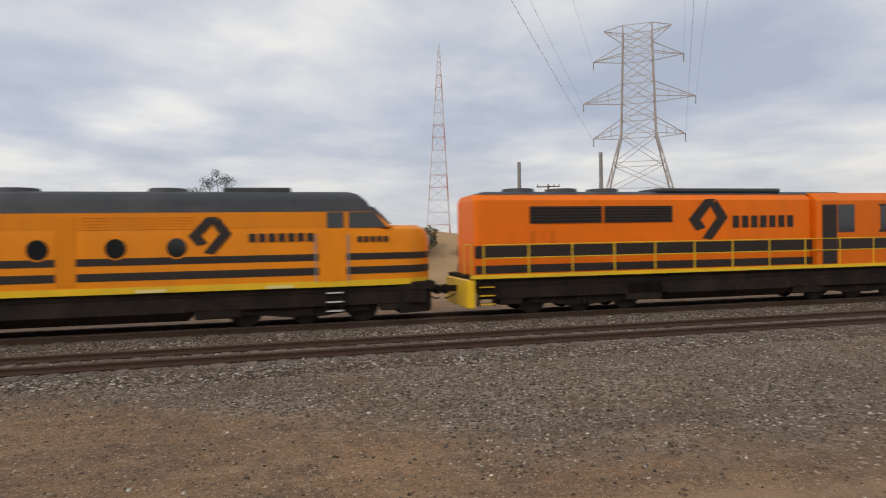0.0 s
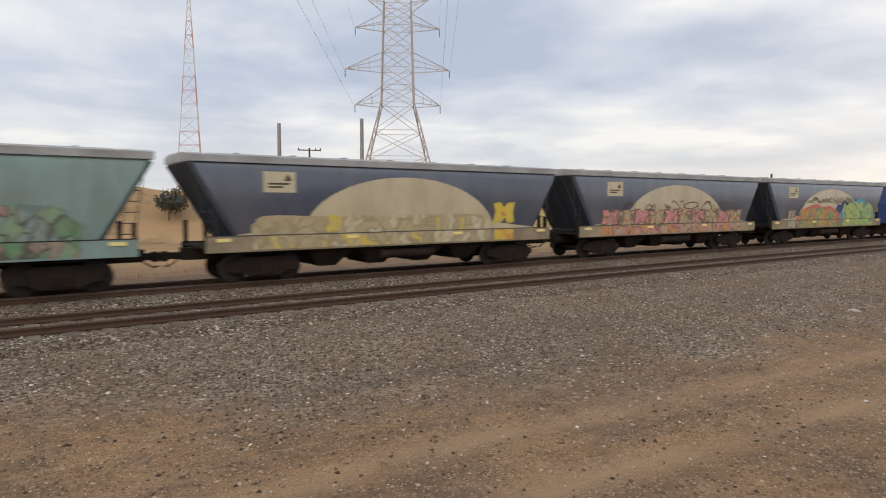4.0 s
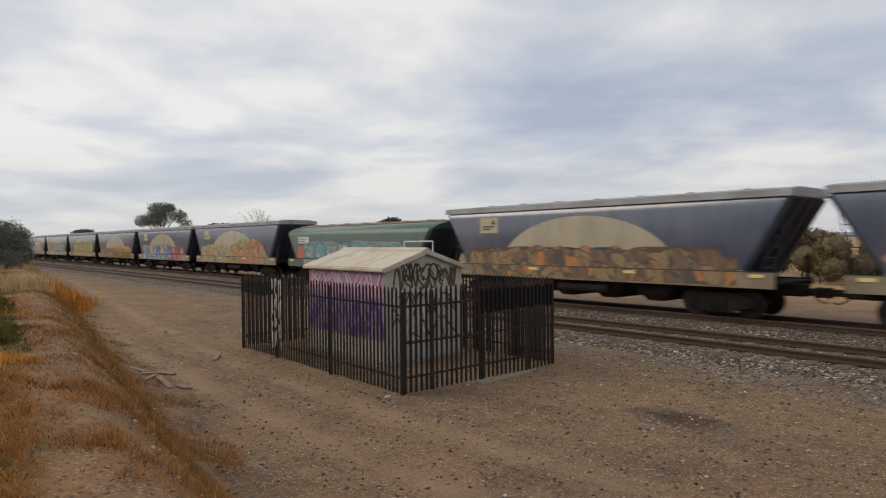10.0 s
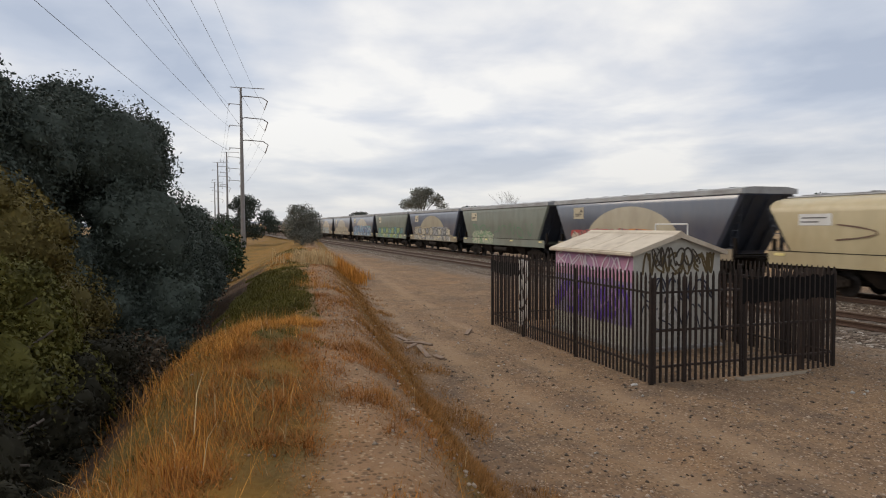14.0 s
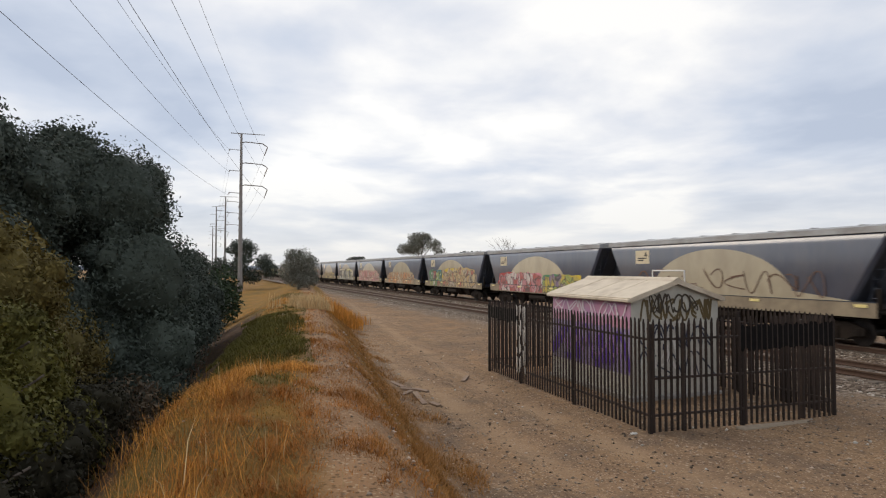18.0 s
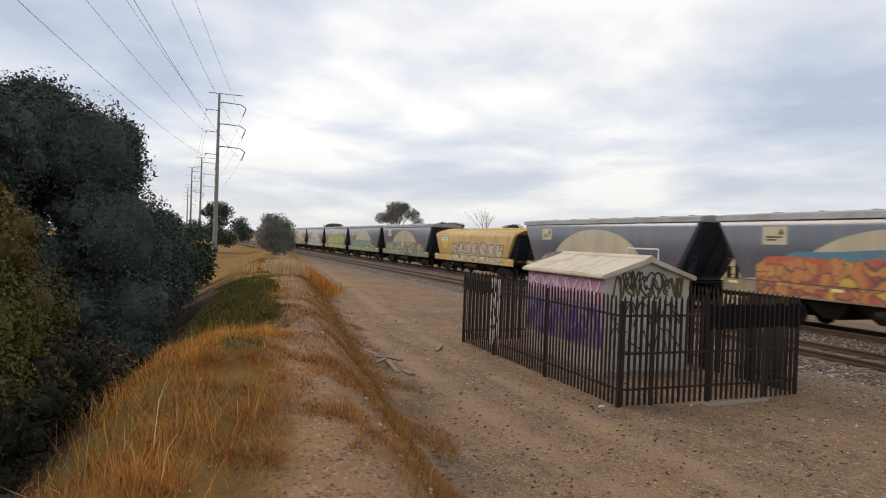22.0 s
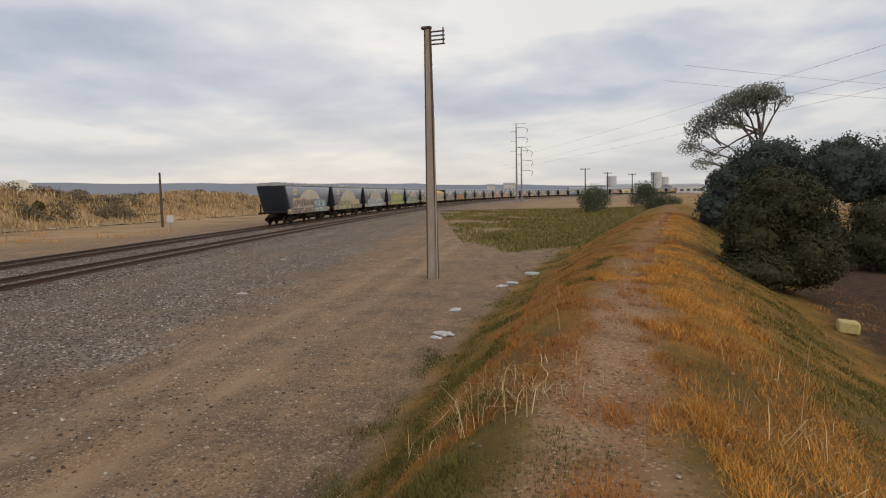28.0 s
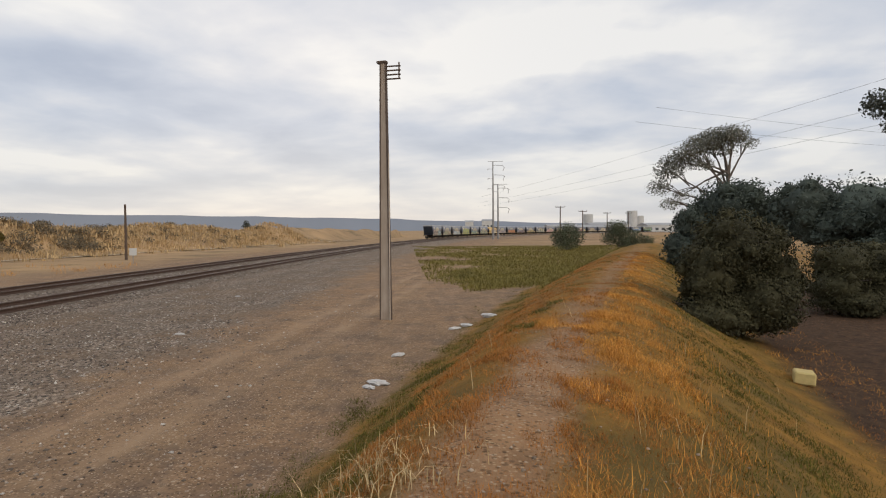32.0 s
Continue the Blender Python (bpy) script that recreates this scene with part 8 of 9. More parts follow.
# added bush: its dark mass stands in for shade below the crowns
plant("bush", "dark bush added as shade below taller trees", "bush", 25.5, -15.2, [(0, 0, 1.1, 1.3, 1.0), (0.8, -1.6, 1.2, 1.5, 1.0), (0, -0.6, 0.5, 1.8, 0.7), (1.2, -2.6, 0.7, 1.6, 0.9), (0.4, -0.4, 2.0, 1.6, 1.1), (1.0, -2.2, 1.9, 1.7, 1.1), (1.4, -3.8, 1.6, 1.7, 1.1)], 42000, 0.05, leaf_mat("brown_green_leaves", (0.064, 0.059, 0.028), (0.038, 0.036, 0.018), 0.25), 37, 0.12, "bushes east of the bank", core=0.8)
plant("tree", "rounded dark green tree behind a bush", "tree", 41.2, -18.0, [(0, 0, 4.6, 3.2, 2.3), (0.6, 2.0, 3.4, 2.3, 1.9), (-0.5, -2.0, 3.8, 2.4, 2.0), (0, 0, 2.0, 3.2, 2.0), (0.5, 2.8, 1.9, 2.0, 1.7)], 22000, 0.1, DARK_LEAF, 31, 0.2, "trees east of the bank", core=0.8)
plant("tree", "broad dark green tree behind a bush", "tree", 33.5, -21.5, [(0, 0, 4.2, 3.2, 2.2), (-1.8, -2.5, 4.4, 3.2, 2.3), (1, 1.6, 3.4, 2.4, 1.8), (-1, -1, 2.2, 3.2, 2.0), (-4, -5, 4.2, 2.6, 1.9), (-4, -5, 2.0, 2.8, 1.8), (1.6, 2.2, 4.6, 2.4, 1.8)], 30000, 0.09, DARK_LEAF, 32, 0.22, "trees east of the bank", core=0.8)
plant("bush", "round green shrub on open ground", "bush", 90, -15.6, [(0, 0, 2.5, 1.9, 1.8), (0.2, 1.2, 1.8, 1.5, 1.5), (0, -1.3, 1.9, 1.5, 1.5), (0, 0, 1.0, 2.2, 1.1)], 9000, 0.08, SHRUB_LEAF, 33, 0.1, "shrubs on open ground")
plant("bush", "round green shrub on open ground", "bush", 90, -22.9, [(0, 0.4, 2.9, 1.8, 1.4), (0, 0, 2.0, 1.9, 1.7), (0.2, 1.5, 1.4, 1.4, 1.3), (0, -1.8, 1.6, 1.7, 1.3), (0.3, -3.6, 1.1, 1.6, 1.0), (0, -1, 0.8, 2.2, 0.9)], 12000, 0.08, SHRUB_LEAF, 34, 0.1, "shrubs on open ground")


def umbrella_tree():
    """A tall gum leaning left, its crown in flat clumps on long bare limbs."""
    x, y = 55.4, -23.6
    t = thing("gum_tree", "tall gum tree with flat leafy clumps on bare limbs", "tree", m=pose(x, y, lie(x, y)))
    L = Vector((0.39, 0.92, 0))
    spots = [(0.2, 10.6, 1.5, 0.9), (1.7, 10.2, 1.5, 0.9), (3.2, 9.2, 1.5, 0.9), (4.6, 7.9, 1.4, 0.9), (5.4, 6.6, 1.1, 0.8), (5.0, 5.2, 0.9, 0.6), (-1.2, 9.9, 0.9, 0.6), (1.0, 10.6, 1.4, 0.8), (2.5, 9.9, 1.5, 0.8), (3.9, 8.7, 1.4, 0.8), (-0.5, 10.4, 1.1, 0.7), (2.4, 8.3, 1.1, 0.6), (3.9, 5.9, 0.8, 0.5), (0.9, 9.4, 1.2, 0.6)]
    clumps = [(*(L * u + Vector((0.5 * math.sin(i * 2.2), -0.3 * math.cos(i), z * 1.06))), r * 1.25, h * 1.15) for i, (u, z, r, h) in enumerate(spots)]
    sh = Shape()
    sh.tube((0, 0, -0.3), (0, 0, 4.6), 0.26, 0.2, n=9)
    sh.tube((0, 0, 4.6), tuple(L * 0.2 + Vector((0, 0, 7.8))), 0.2, 0.13, n=8)
    for i, c in enumerate(clumps):
        base = Vector((0, 0, 4.4)) if i in (3, 4, 5, 8) else L * 0.2 + Vector((0, 0, 6.4 + 0.15 * i))
        limb(sh, base, c[:3], 0.11, 0.03)
        for k in range(4):
            limb(sh, Vector(c[:3]).lerp(base, 0.35), (c[0] + 0.8 * math.sin(k * 1.9 + i), c[1] + 0.8 * math.cos(k * 2.3 + i), c[2] + 0.3), 0.04, 0.012)
    part("trunk", sh, BARK, t)
    part("crown", leaves(np.random.default_rng(40), clumps, 13000, 0.085, HAZY_GUM_LEAF), HAZY_GUM_LEAF, t)


umbrella_tree()
plant("tree", "tall gum tree beside darker trees", "tree", 36.5, -25.5, [(0.5, 1.0, 10.2, 1.5, 1.0), (-0.8, -0.8, 10.8, 1.7, 1.0), (0, 0.2, 9.0, 1.5, 0.8), (-1.5, -2.0, 9.6, 1.6, 1.0)], 5000, 0.1, GREY_LEAF, 35, 0.22, "trees east of the bank")


# ---- grass ----
def blades(rng, spots, mat, name, label, tall, wide=0.006, lean=0.55):
    """Thin bent blades at (x, y, blades, reach) tufts, joined: nobody could count them."""
    P, Hh = [], []
    for x, y, n, reach, k in spots:
        ang, rad = rng.uniform(0, 6.283, n), reach * np.sqrt(rng.random(n))
        px, py = x + rad * np.cos(ang), y + rad * np.sin(ang)
        P.append(np.stack([px, py, np.full(n, lie(x, y) - 0.01)], 1))
        Hh.append(tall * k * rng.uniform(0.45, 1.25, n))
    P, H = np.concatenate(P), np.concatenate(Hh)
    n = len(P)
    a = rng.uniform(0, 6.283, n)
    tilt = rng.random(n) * lean
    side = np.stack([-np.sin(a), np.cos(a), np.zeros(n)], 1) * (wide * rng.uniform(0.6, 1.5, n))[:, None]
    out = np.stack([np.cos(a), np.sin(a), np.zeros(n)], 1)
    up = np.array([0, 0, 1.0])
    mid = P + (H * 0.55)[:, None] * up + out * (H * tilt * 0.3)[:, None]
    tip = P + (H * (1 - 0.35 * tilt))[:, None] * up + out * (H * tilt)[:, None]
    v = np.stack([P - side, P + side, mid + side * 0.8, mid - side * 0.8, tip], 1).reshape(-1, 3)
    base = np.arange(n, dtype=np.int32)[:, None] * 5
    loops = np.concatenate([base + [0, 1, 2, 3], base + [3, 2, 4]], 1).astype(np.int32).ravel()
    starts = np.stack([np.arange(n) * 7, np.arange(n) * 7 + 4], 1).astype(np.int32).ravel()
    me = bpy.data.meshes.new(name)
    me.vertices.add(len(v))
    me.vertices.foreach_set("co", v.ravel())
    me.loops.add(len(loops))
    me.loops.foreach_set("vertex_index", loops)
    me.polygons.add(2 * n)
    me.polygons.foreach_set("loop_start", starts)
    me.materials.append(mat)
    me.update(calc_edges=True)
    return tagged(new(name, me), label, "grass", kind="stuff")


STRAW = leaf_mat("straw_blades", (0.7, 0.335, 0.066), (0.4, 0.178, 0.037), 0.4, 1.7)
RUST_GRASS = leaf_mat("rusty_grass", (0.46, 0.182, 0.036), (0.25, 0.1, 0.023), 0.35, 1.7)
GREEN_GRASS = leaf_mat("green_weeds", (0.145, 0.124, 0.022), (0.078, 0.068, 0.013), 0.35, 1.7)
DARK_RUST = leaf_mat("dark_rusty_grass", (0.4, 0.19, 0.05), (0.22, 0.108, 0.032), 0.35, 1.7)
PALE_STRAW = leaf_mat("pale_stalks", (0.56, 0.42, 0.22), (0.44, 0.31, 0.15))
WEEDS = leaf_mat("yellow_green_weeds", (0.22, 0.18, 0.048), (0.14, 0.12, 0.034), 0.25, 0.5)


def ripple(x, y, s, seed):
    """Smooth broad patches, about -1 to 1, for many places at once."""
    out = np.zeros_like(x)
    for k, (a, b) in enumerate(((1.0, 0.35), (-0.4, 1.1), (0.75, -0.8), (0.2, 1.7))):
        out += np.sin(s * (a * x + b * y) * (1 + 0.31 * k) + seed * (1.3 + k) + 1.1 * np.sin(s * 0.6 * (b * x - a * y) + seed + k))
    return out / 2.6


def carpet(rng, x, y, tall, mat, name, label, wide, lean, cat="grass"):
    """Fine short blades, one leaf face each: nobody could count them."""
    n = len(x)
    P = np.stack([x, y, lies(x, y) - 0.008], 1)
    H = tall * rng.uniform(0.35, 1.35, n)
    a = rng.uniform(0, 6.283, n)
    t = lean * rng.uniform(0.2, 1.2, n)
    tip = P + np.stack([np.cos(a) * H * t, np.sin(a) * H * t, H * (1 - 0.3 * t)], 1)
    w = wide * rng.uniform(0.6, 1.5, n) * (1 + np.hypot(x, y) * 0.06)
    side = np.stack([-np.sin(a) * w, np.cos(a) * w, 0 * w], 1)
    v = np.stack([P - side, P + side, tip], 1).reshape(-1, 3)
    me = bpy.data.meshes.new(name)
    me.vertices.add(3 * n)
    me.vertices.foreach_set("co", v.ravel())
    me.loops.add(3 * n)
    me.loops.foreach_set("vertex_index", np.arange(3 * n, dtype=np.int32))
    me.polygons.add(n)
    me.polygons.foreach_set("loop_start", np.arange(0, 3 * n, 3, dtype=np.int32))
    me.materials.append(mat)
    me.update(calc_edges=True)
    return tagged(new(name, me), label, cat, kind="stuff")


def sow():
    rng = np.random.default_rng(7)
    # the bank: places drawn thickly near the standing point, thinner along it
    N = 1100000
    x = np.where(rng.random(N) < 0.6, rng.normal(1, 8.5, N), np.sign(rng.uniform(-1, 1.2, N)) * (46 * rng.random(N) ** 1.4))
    w = np.interp(x, FOOT_X, FOOT_W)
    side = rng.uniform(-6.2, 1, N)
    up = rng.random(N) < 0.42
    side = np.where(up, rng.random(N) * (w + 0.5), -np.abs(side))
    y = np.interp(x, CREST_X, CREST_Y) + side
    big, small = ripple(x, y, 0.55, 1.0), ripple(x, y, 2.3, 5.0)
    fine = ripple(x, y, 6.0, 2.0)
    path = np.exp(-(np.abs(side - np.interp(x, [-4, -1, 3, 5, 9], [0.5, 0.4, -0.16, -0.1, 0.2]) - 0.4 * ripple(x, y, 1.1, 7.0) - 0.2 * ripple(x, y, 3.4, 3.0) - 0.1 * fine) / np.interp(x, [-3, 3], [0.42, 0.5])) ** 2.4)
    path *= np.interp(x, [-9, -4, 2, 7, 12], [0.6, 0.85, 1.0, 0.95, 0.5]) * np.clip(0.78 + 0.95 * ripple(x, y, 1.6, 9.0), 0.05, 1)
    edge = np.clip((w + 0.12 + 0.35 * small - side) / 0.8, 0, 1)
    dens = np.clip((0.72 + 0.3 * small + 0.2 * fine + 0.2 * big) * (1 - 0.97 * path) * edge, 0.0, 1)
    dens *= np.where((x > 4) & (side < -3.6), 0.18, 1) * np.where((x < -3) & (side < -1.65 - 0.3 * small), 0.1, 1)
    dens = np.maximum(dens, np.where((side > -3.6) & ((x > -3) | (side > -1.65)), 0.12, 0.0) * edge)
    keep = (rng.random(N) < dens) & (np.hypot(x, y) > 0.75)
    x, y, side, big, small, w = x[keep], y[keep], side[keep], big[keep], small[keep], w[keep]
    u = rng.normal(0, 0.22, len(x))
    # west: rusty with golden stands behind the crest, dull green on the far shoulder
    west = x < 2
    olive = west & ((x + 1.5 * small + u < -11) & (x + 2 * big > -25) & (side < 0.0 - 0.25 * small) | (x + 3 * small + 2 * u < -9) & (side < 0.1) & (big + 0.5 * small + u < 0.2) | (side < -1.3) & (big + u < -0.4))
    gold = west & ~olive & (((side < -0.2) & (big + 0.5 * small + u > 0.3)) | (side >= -0.2) & (big + 0.5 * small + u > 0.7))
    # east: a green foot, rust above it, a trodden top, gold beyond, and green again down the far side
    olive |= ~west & ((side > w - 1.5 - 0.5 * small - 0.3 * u) | (side < np.interp(x, [3.5, 6, 12], [-2.0, -1.8, -1.6]) - 0.3 * small - 0.2 * big + u) & (side > -4.2) | (side > 0.7) & (small + 0.7 * big + u > 0.75))
    # a thick dull green patch on the shoulder east of the standing point
    olive |= ((x - 3.75) / 0.9) ** 2 + ((y - 0.15) / 0.85) ** 2 + 0.5 * small + u < 0.95
    gold |= ~west & ~olive & ((side < -0.3) & (big + 0.6 * small + 1.5 * u > -0.15) | (side >= -0.3) & (big + 0.5 * small + u > 1.25))
    shady = west & ~olive & (side + 0.3 * small + u > 0.95)
    gold &= ~shady
    rust = ~olive & ~gold & ~shady
    tall = (0.7 + 0.35 * small + 0.5 * np.clip(fine[keep], 0, 1) ** 2) * np.clip(1.12 - path[keep], 0.22, 1) * np.where(x > 2, 0.72, 1)
    for q, mat, name, label, h, wd, ln in ((olive, GREEN_GRASS, "green_weeds", "low dull green weeds on the bank", 0.08, 0.003, 1.0),
                                           (gold, STRAW, "straw_grass", "golden dry grass on the bank", 0.135, 0.0022, 1.15),
                                           (rust, RUST_GRASS, "rusty_grass", "low rusty brown dry grass", 0.105, 0.0024, 1.2),
                                           (shady, DARK_RUST, "dark_grass", "dark rusty grass along the foot of the bank", 0.12, 0.0024, 1.1)):
        carpet(rng, x[q], y[q], h * tall[q], mat, name, label, wd, ln)
    # a thick green growth down the western shoulder, past the hump
    gx = rng.uniform(-25, -10.6, 70000)
    gs = rng.uniform(-2.2, 0.0, 70000)
    gy = np.interp(gx, CREST_X, CREST_Y) + gs
    ok = (gs + 0.25 * ripple(gx, gy, 1.6, 2.0) > -2.0) & (gx + 0.8 * gs + 0.8 * ripple(gx, gy, 1.1, 6.0) < -11.6) & (gs + 0.55 * ripple(gx, gy, 0.9, 3.0) + 0.35 * ripple(gx, gy, 2.7, 1.0) + rng.normal(0, 0.25, 70000) < -0.5)
    carpet(rng, gx[ok], gy[ok], 0.11 + 0.03 * ripple(gx[ok], gy[ok], 2.3, 5.0), GREEN_GRASS, "green_growth", "thick low green growth on the bank's shoulder", 0.0032, 1.0)
    # tall pale stalks, in loose stands
    pale = []
    for cx, cy, q in ((5.1, -0.1, 14), (5.6, 0.1, 12), (5.0, 0.4, 8), (4.3, -2.2, 10), (6.4, -2.6, 12), (8.5, -4.0, 10), (-3.6, -0.6, 10), (-4.6, -0.3, 12), (-5.6, 0.2, 12), (-8.5, 0.4, 8), (-4.4, -1.4, 9), (-12, 1.0, 10), (-18, 2.2, 12), (11, -1.2, 8)):
        for _ in range(q):
            pale.append((cx + rng.normal(0, 0.32), cy + rng.normal(0, 0.3), 1, 0.05, rng.uniform(0.5, 1.3)))
    for _ in range(260):
        k = int(rng.integers(0, len(x)))
        if abs(x[k]) > 2.2:
            pale.append((float(x[k]), float(y[k]), 1, 0.04, rng.uniform(0.4, 1.0)))
    blades(rng, pale, PALE_STRAW, "pale_stalks", "tall pale dry grass stalks", 0.4, wide=0.0028, lean=0.9)
    # bleached straw trodden flat beside the path
    flat = [(cx + rng.normal(0, 0.3), cy + rng.normal(0, 0.2), 5, 0.12, rng.uniform(0.6, 1.3)) for cx, cy, q in ((5.1, -0.2, 14), (5.7, 0.05, 12), (5.5, -0.6, 10), (4.9, 0.2, 6), (6.6, 0.0, 5), (4.2, -2.0, 8)) for _ in range(q)]
    blades(rng, flat, PALE_STRAW, "flattened_straw", "bleached straw trodden flat beside the path", 0.24, wide=0.0034, lean=2.1)
    # taller golden straw, in loose stands
    tx, ty = [], []
    for cx, cy, q in ((-4.6, -0.5, 420), (-5.8, -0.3, 420), (-3.4, -1.0, 380), (-7.2, -0.7, 300), (-9.5, 0.3, 260), (-17, 2.0, 260), (4.6, -2.1, 360), (6.2, -2.9, 420), (8.2, -3.4, 360), (11.5, -4.6, 300), (15, -5.4, 260), (-2.8, 1.6, 160)):
        tx.append(rng.normal(cx, 0.5, q))
        ty.append(rng.normal(cy, 0.36, q))
    tx, ty = np.concatenate(tx), np.concatenate(ty)
    ok = np.hypot(tx, ty) > 2.0
    carpet(rng, tx[ok], ty[ok], np.where(tx[ok] > 2, 0.15, 0.28), STRAW, "straw_stands", "taller golden straw standing in loose tufts", 0.002, 0.7)
    # green weeds on the open ground to the east
    M = 130000
    fx, v = 30 + 86 * rng.random(M) ** 1.7, rng.random(M)
    fy = np.interp(fx, CREST_X, CREST_Y) + 3.6 + v * (4.2 + 0.4 * (fx - 28))
    ok = rng.random(M) < np.clip(0.95 - 0.75 * v ** 2 + 0.45 * ripple(fx, fy, 0.35, 4.0) - np.clip((37 + 3 * ripple(fx, fy, 0.4, 2.0) - fx) / 9, 0, 1), 0, 1)
    carpet(rng, fx[ok], fy[ok], 0.2 + 0 * fx[ok], WEEDS, "weed_patch", "patch of low yellow-green weeds on open ground", 0.009, 0.9)
    tufts = []
    for cx, cy in ((-33, 5.4), (-34.5, 5.0), (-36, 5.6), (-31.5, 5.2), (-35, 6.1), (-38, 5.8)):
        for _ in range(16):
            tufts.append((cx + rng.uniform(-1, 1), cy + rng.uniform(-0.6, 0.6), 40, 0.5, 0.8))
    for _ in range(260):
        tx, ty = rng.uniform(-60, 60), rng.uniform(26.5, 46)
        tufts.append((tx, ty, 10, 0.5, rng.uniform(0.3, 0.7)))
    blades(rng, tufts, STRAW, "dry_tussocks", "pale dry tussock grass", 0.75, wide=0.01)
    pale = [(cx + rng.normal(0, 0.5), cy + rng.normal(0, 0.3), 46, 0.35, rng.uniform(0.6, 1.1)) for cx, cy in ((-27.4, 3.0), (-28.2, 2.8), (-28.6, 3.3), (-29.4, 3.0), (-30.2, 3.2)) for _ in range(14)]
    blades(rng, pale, leaf_mat("bleached_straw", (0.72, 0.54, 0.3), (0.5, 0.36, 0.18), 0.3), "bleached_tussocks", "bleached pale straw tussocks on the bank", 0.62, wide=0.007, lean=0.9)
    # golden growth over the berm beyond the tracks
    berm = []
    while len(berm) < 3400:
        bx = float(34 + 130 * rng.random() ** 1.3)
        by = float(np.interp(bx, BERM_X, BERM_Y)) + float(rng.normal(-3.5, 4.0))
        berm.append((bx, by, 9, 0.9, float(rng.uniform(0.5, 1.2))))
    blades(rng, berm, leaf_mat("berm_straw", (0.54, 0.375, 0.19), (0.38, 0.265, 0.135), 0.25), "berm_grass", "tall golden dry grass over the berm", 0.85, wide=0.05, lean=0.9)


sow()


# ---- loose stones ----
def stones(rng, pts, sizes, mat, name, label):
    """Angular little stones half sunk into the ground, joined: nobody could count them."""
    base = np.array([(1, 0, 0), (-1, 0, 0), (0, 1, 0), (0, -1, 0), (0, 0, 1), (0, 0, -1.0)])
    tri = np.array([(0, 2, 4), (2, 1, 4), (1, 3, 4), (3, 0, 4), (2, 0, 5), (1, 2, 5), (3, 1, 5), (0, 3, 5)])
    n = len(pts)
    v = base[None] * rng.uniform(0.55, 1.25, (n, 6, 1)) + rng.normal(0, 0.16, (n, 6, 3))
    v[:, :, 2] *= 0.6
    a = rng.uniform(0, 6.283, n)
    c, s = np.cos(a)[:, None], np.sin(a)[:, None]
    x, y = v[:, :, 0] * c - v[:, :, 1] * s, v[:, :, 0] * s + v[:, :, 1] * c
    v = np.stack([x, y, v[:, :, 2]], -1) * sizes[:, None, None] + pts[:, None, :]
    f = (tri[None] + (np.arange(n) * 6)[:, None, None]).reshape(-1).astype(np.int32)
    me = bpy.data.meshes.new(name)
    me.vertices.add(6 * n)
    me.vertices.foreach_set("co", v.ravel())
    me.loops.add(len(f))
    me.loops.foreach_set("vertex_index", f)
    me.polygons.add(8 * n)
    me.polygons.foreach_set("loop_start", np.arange(0, 24 * n, 3, dtype=np.int32))
    me.materials.append(mat)
    me.update(calc_edges=True)
    return tagged(new(name, me), label, "stones", kind="stuff")


def stone_mat(name, c1, c2, island):
    return surface(name, c1, c2, 12, rough=0.9, island=island)


def bed(x, y):
    """Height of the ground or of the ballast on it."""
    off = y - np.interp(x, LAT_X, LAT_Y)
    z = lies(x, y)
    for mid in (NEAR_TRACK, TRAIN_TRACK):
        z = np.maximum(z, np.interp(np.abs(off - mid), [0, 1.75, 2.5, 2.6], [-0.19, -0.2, -0.36, -9]))
    return z


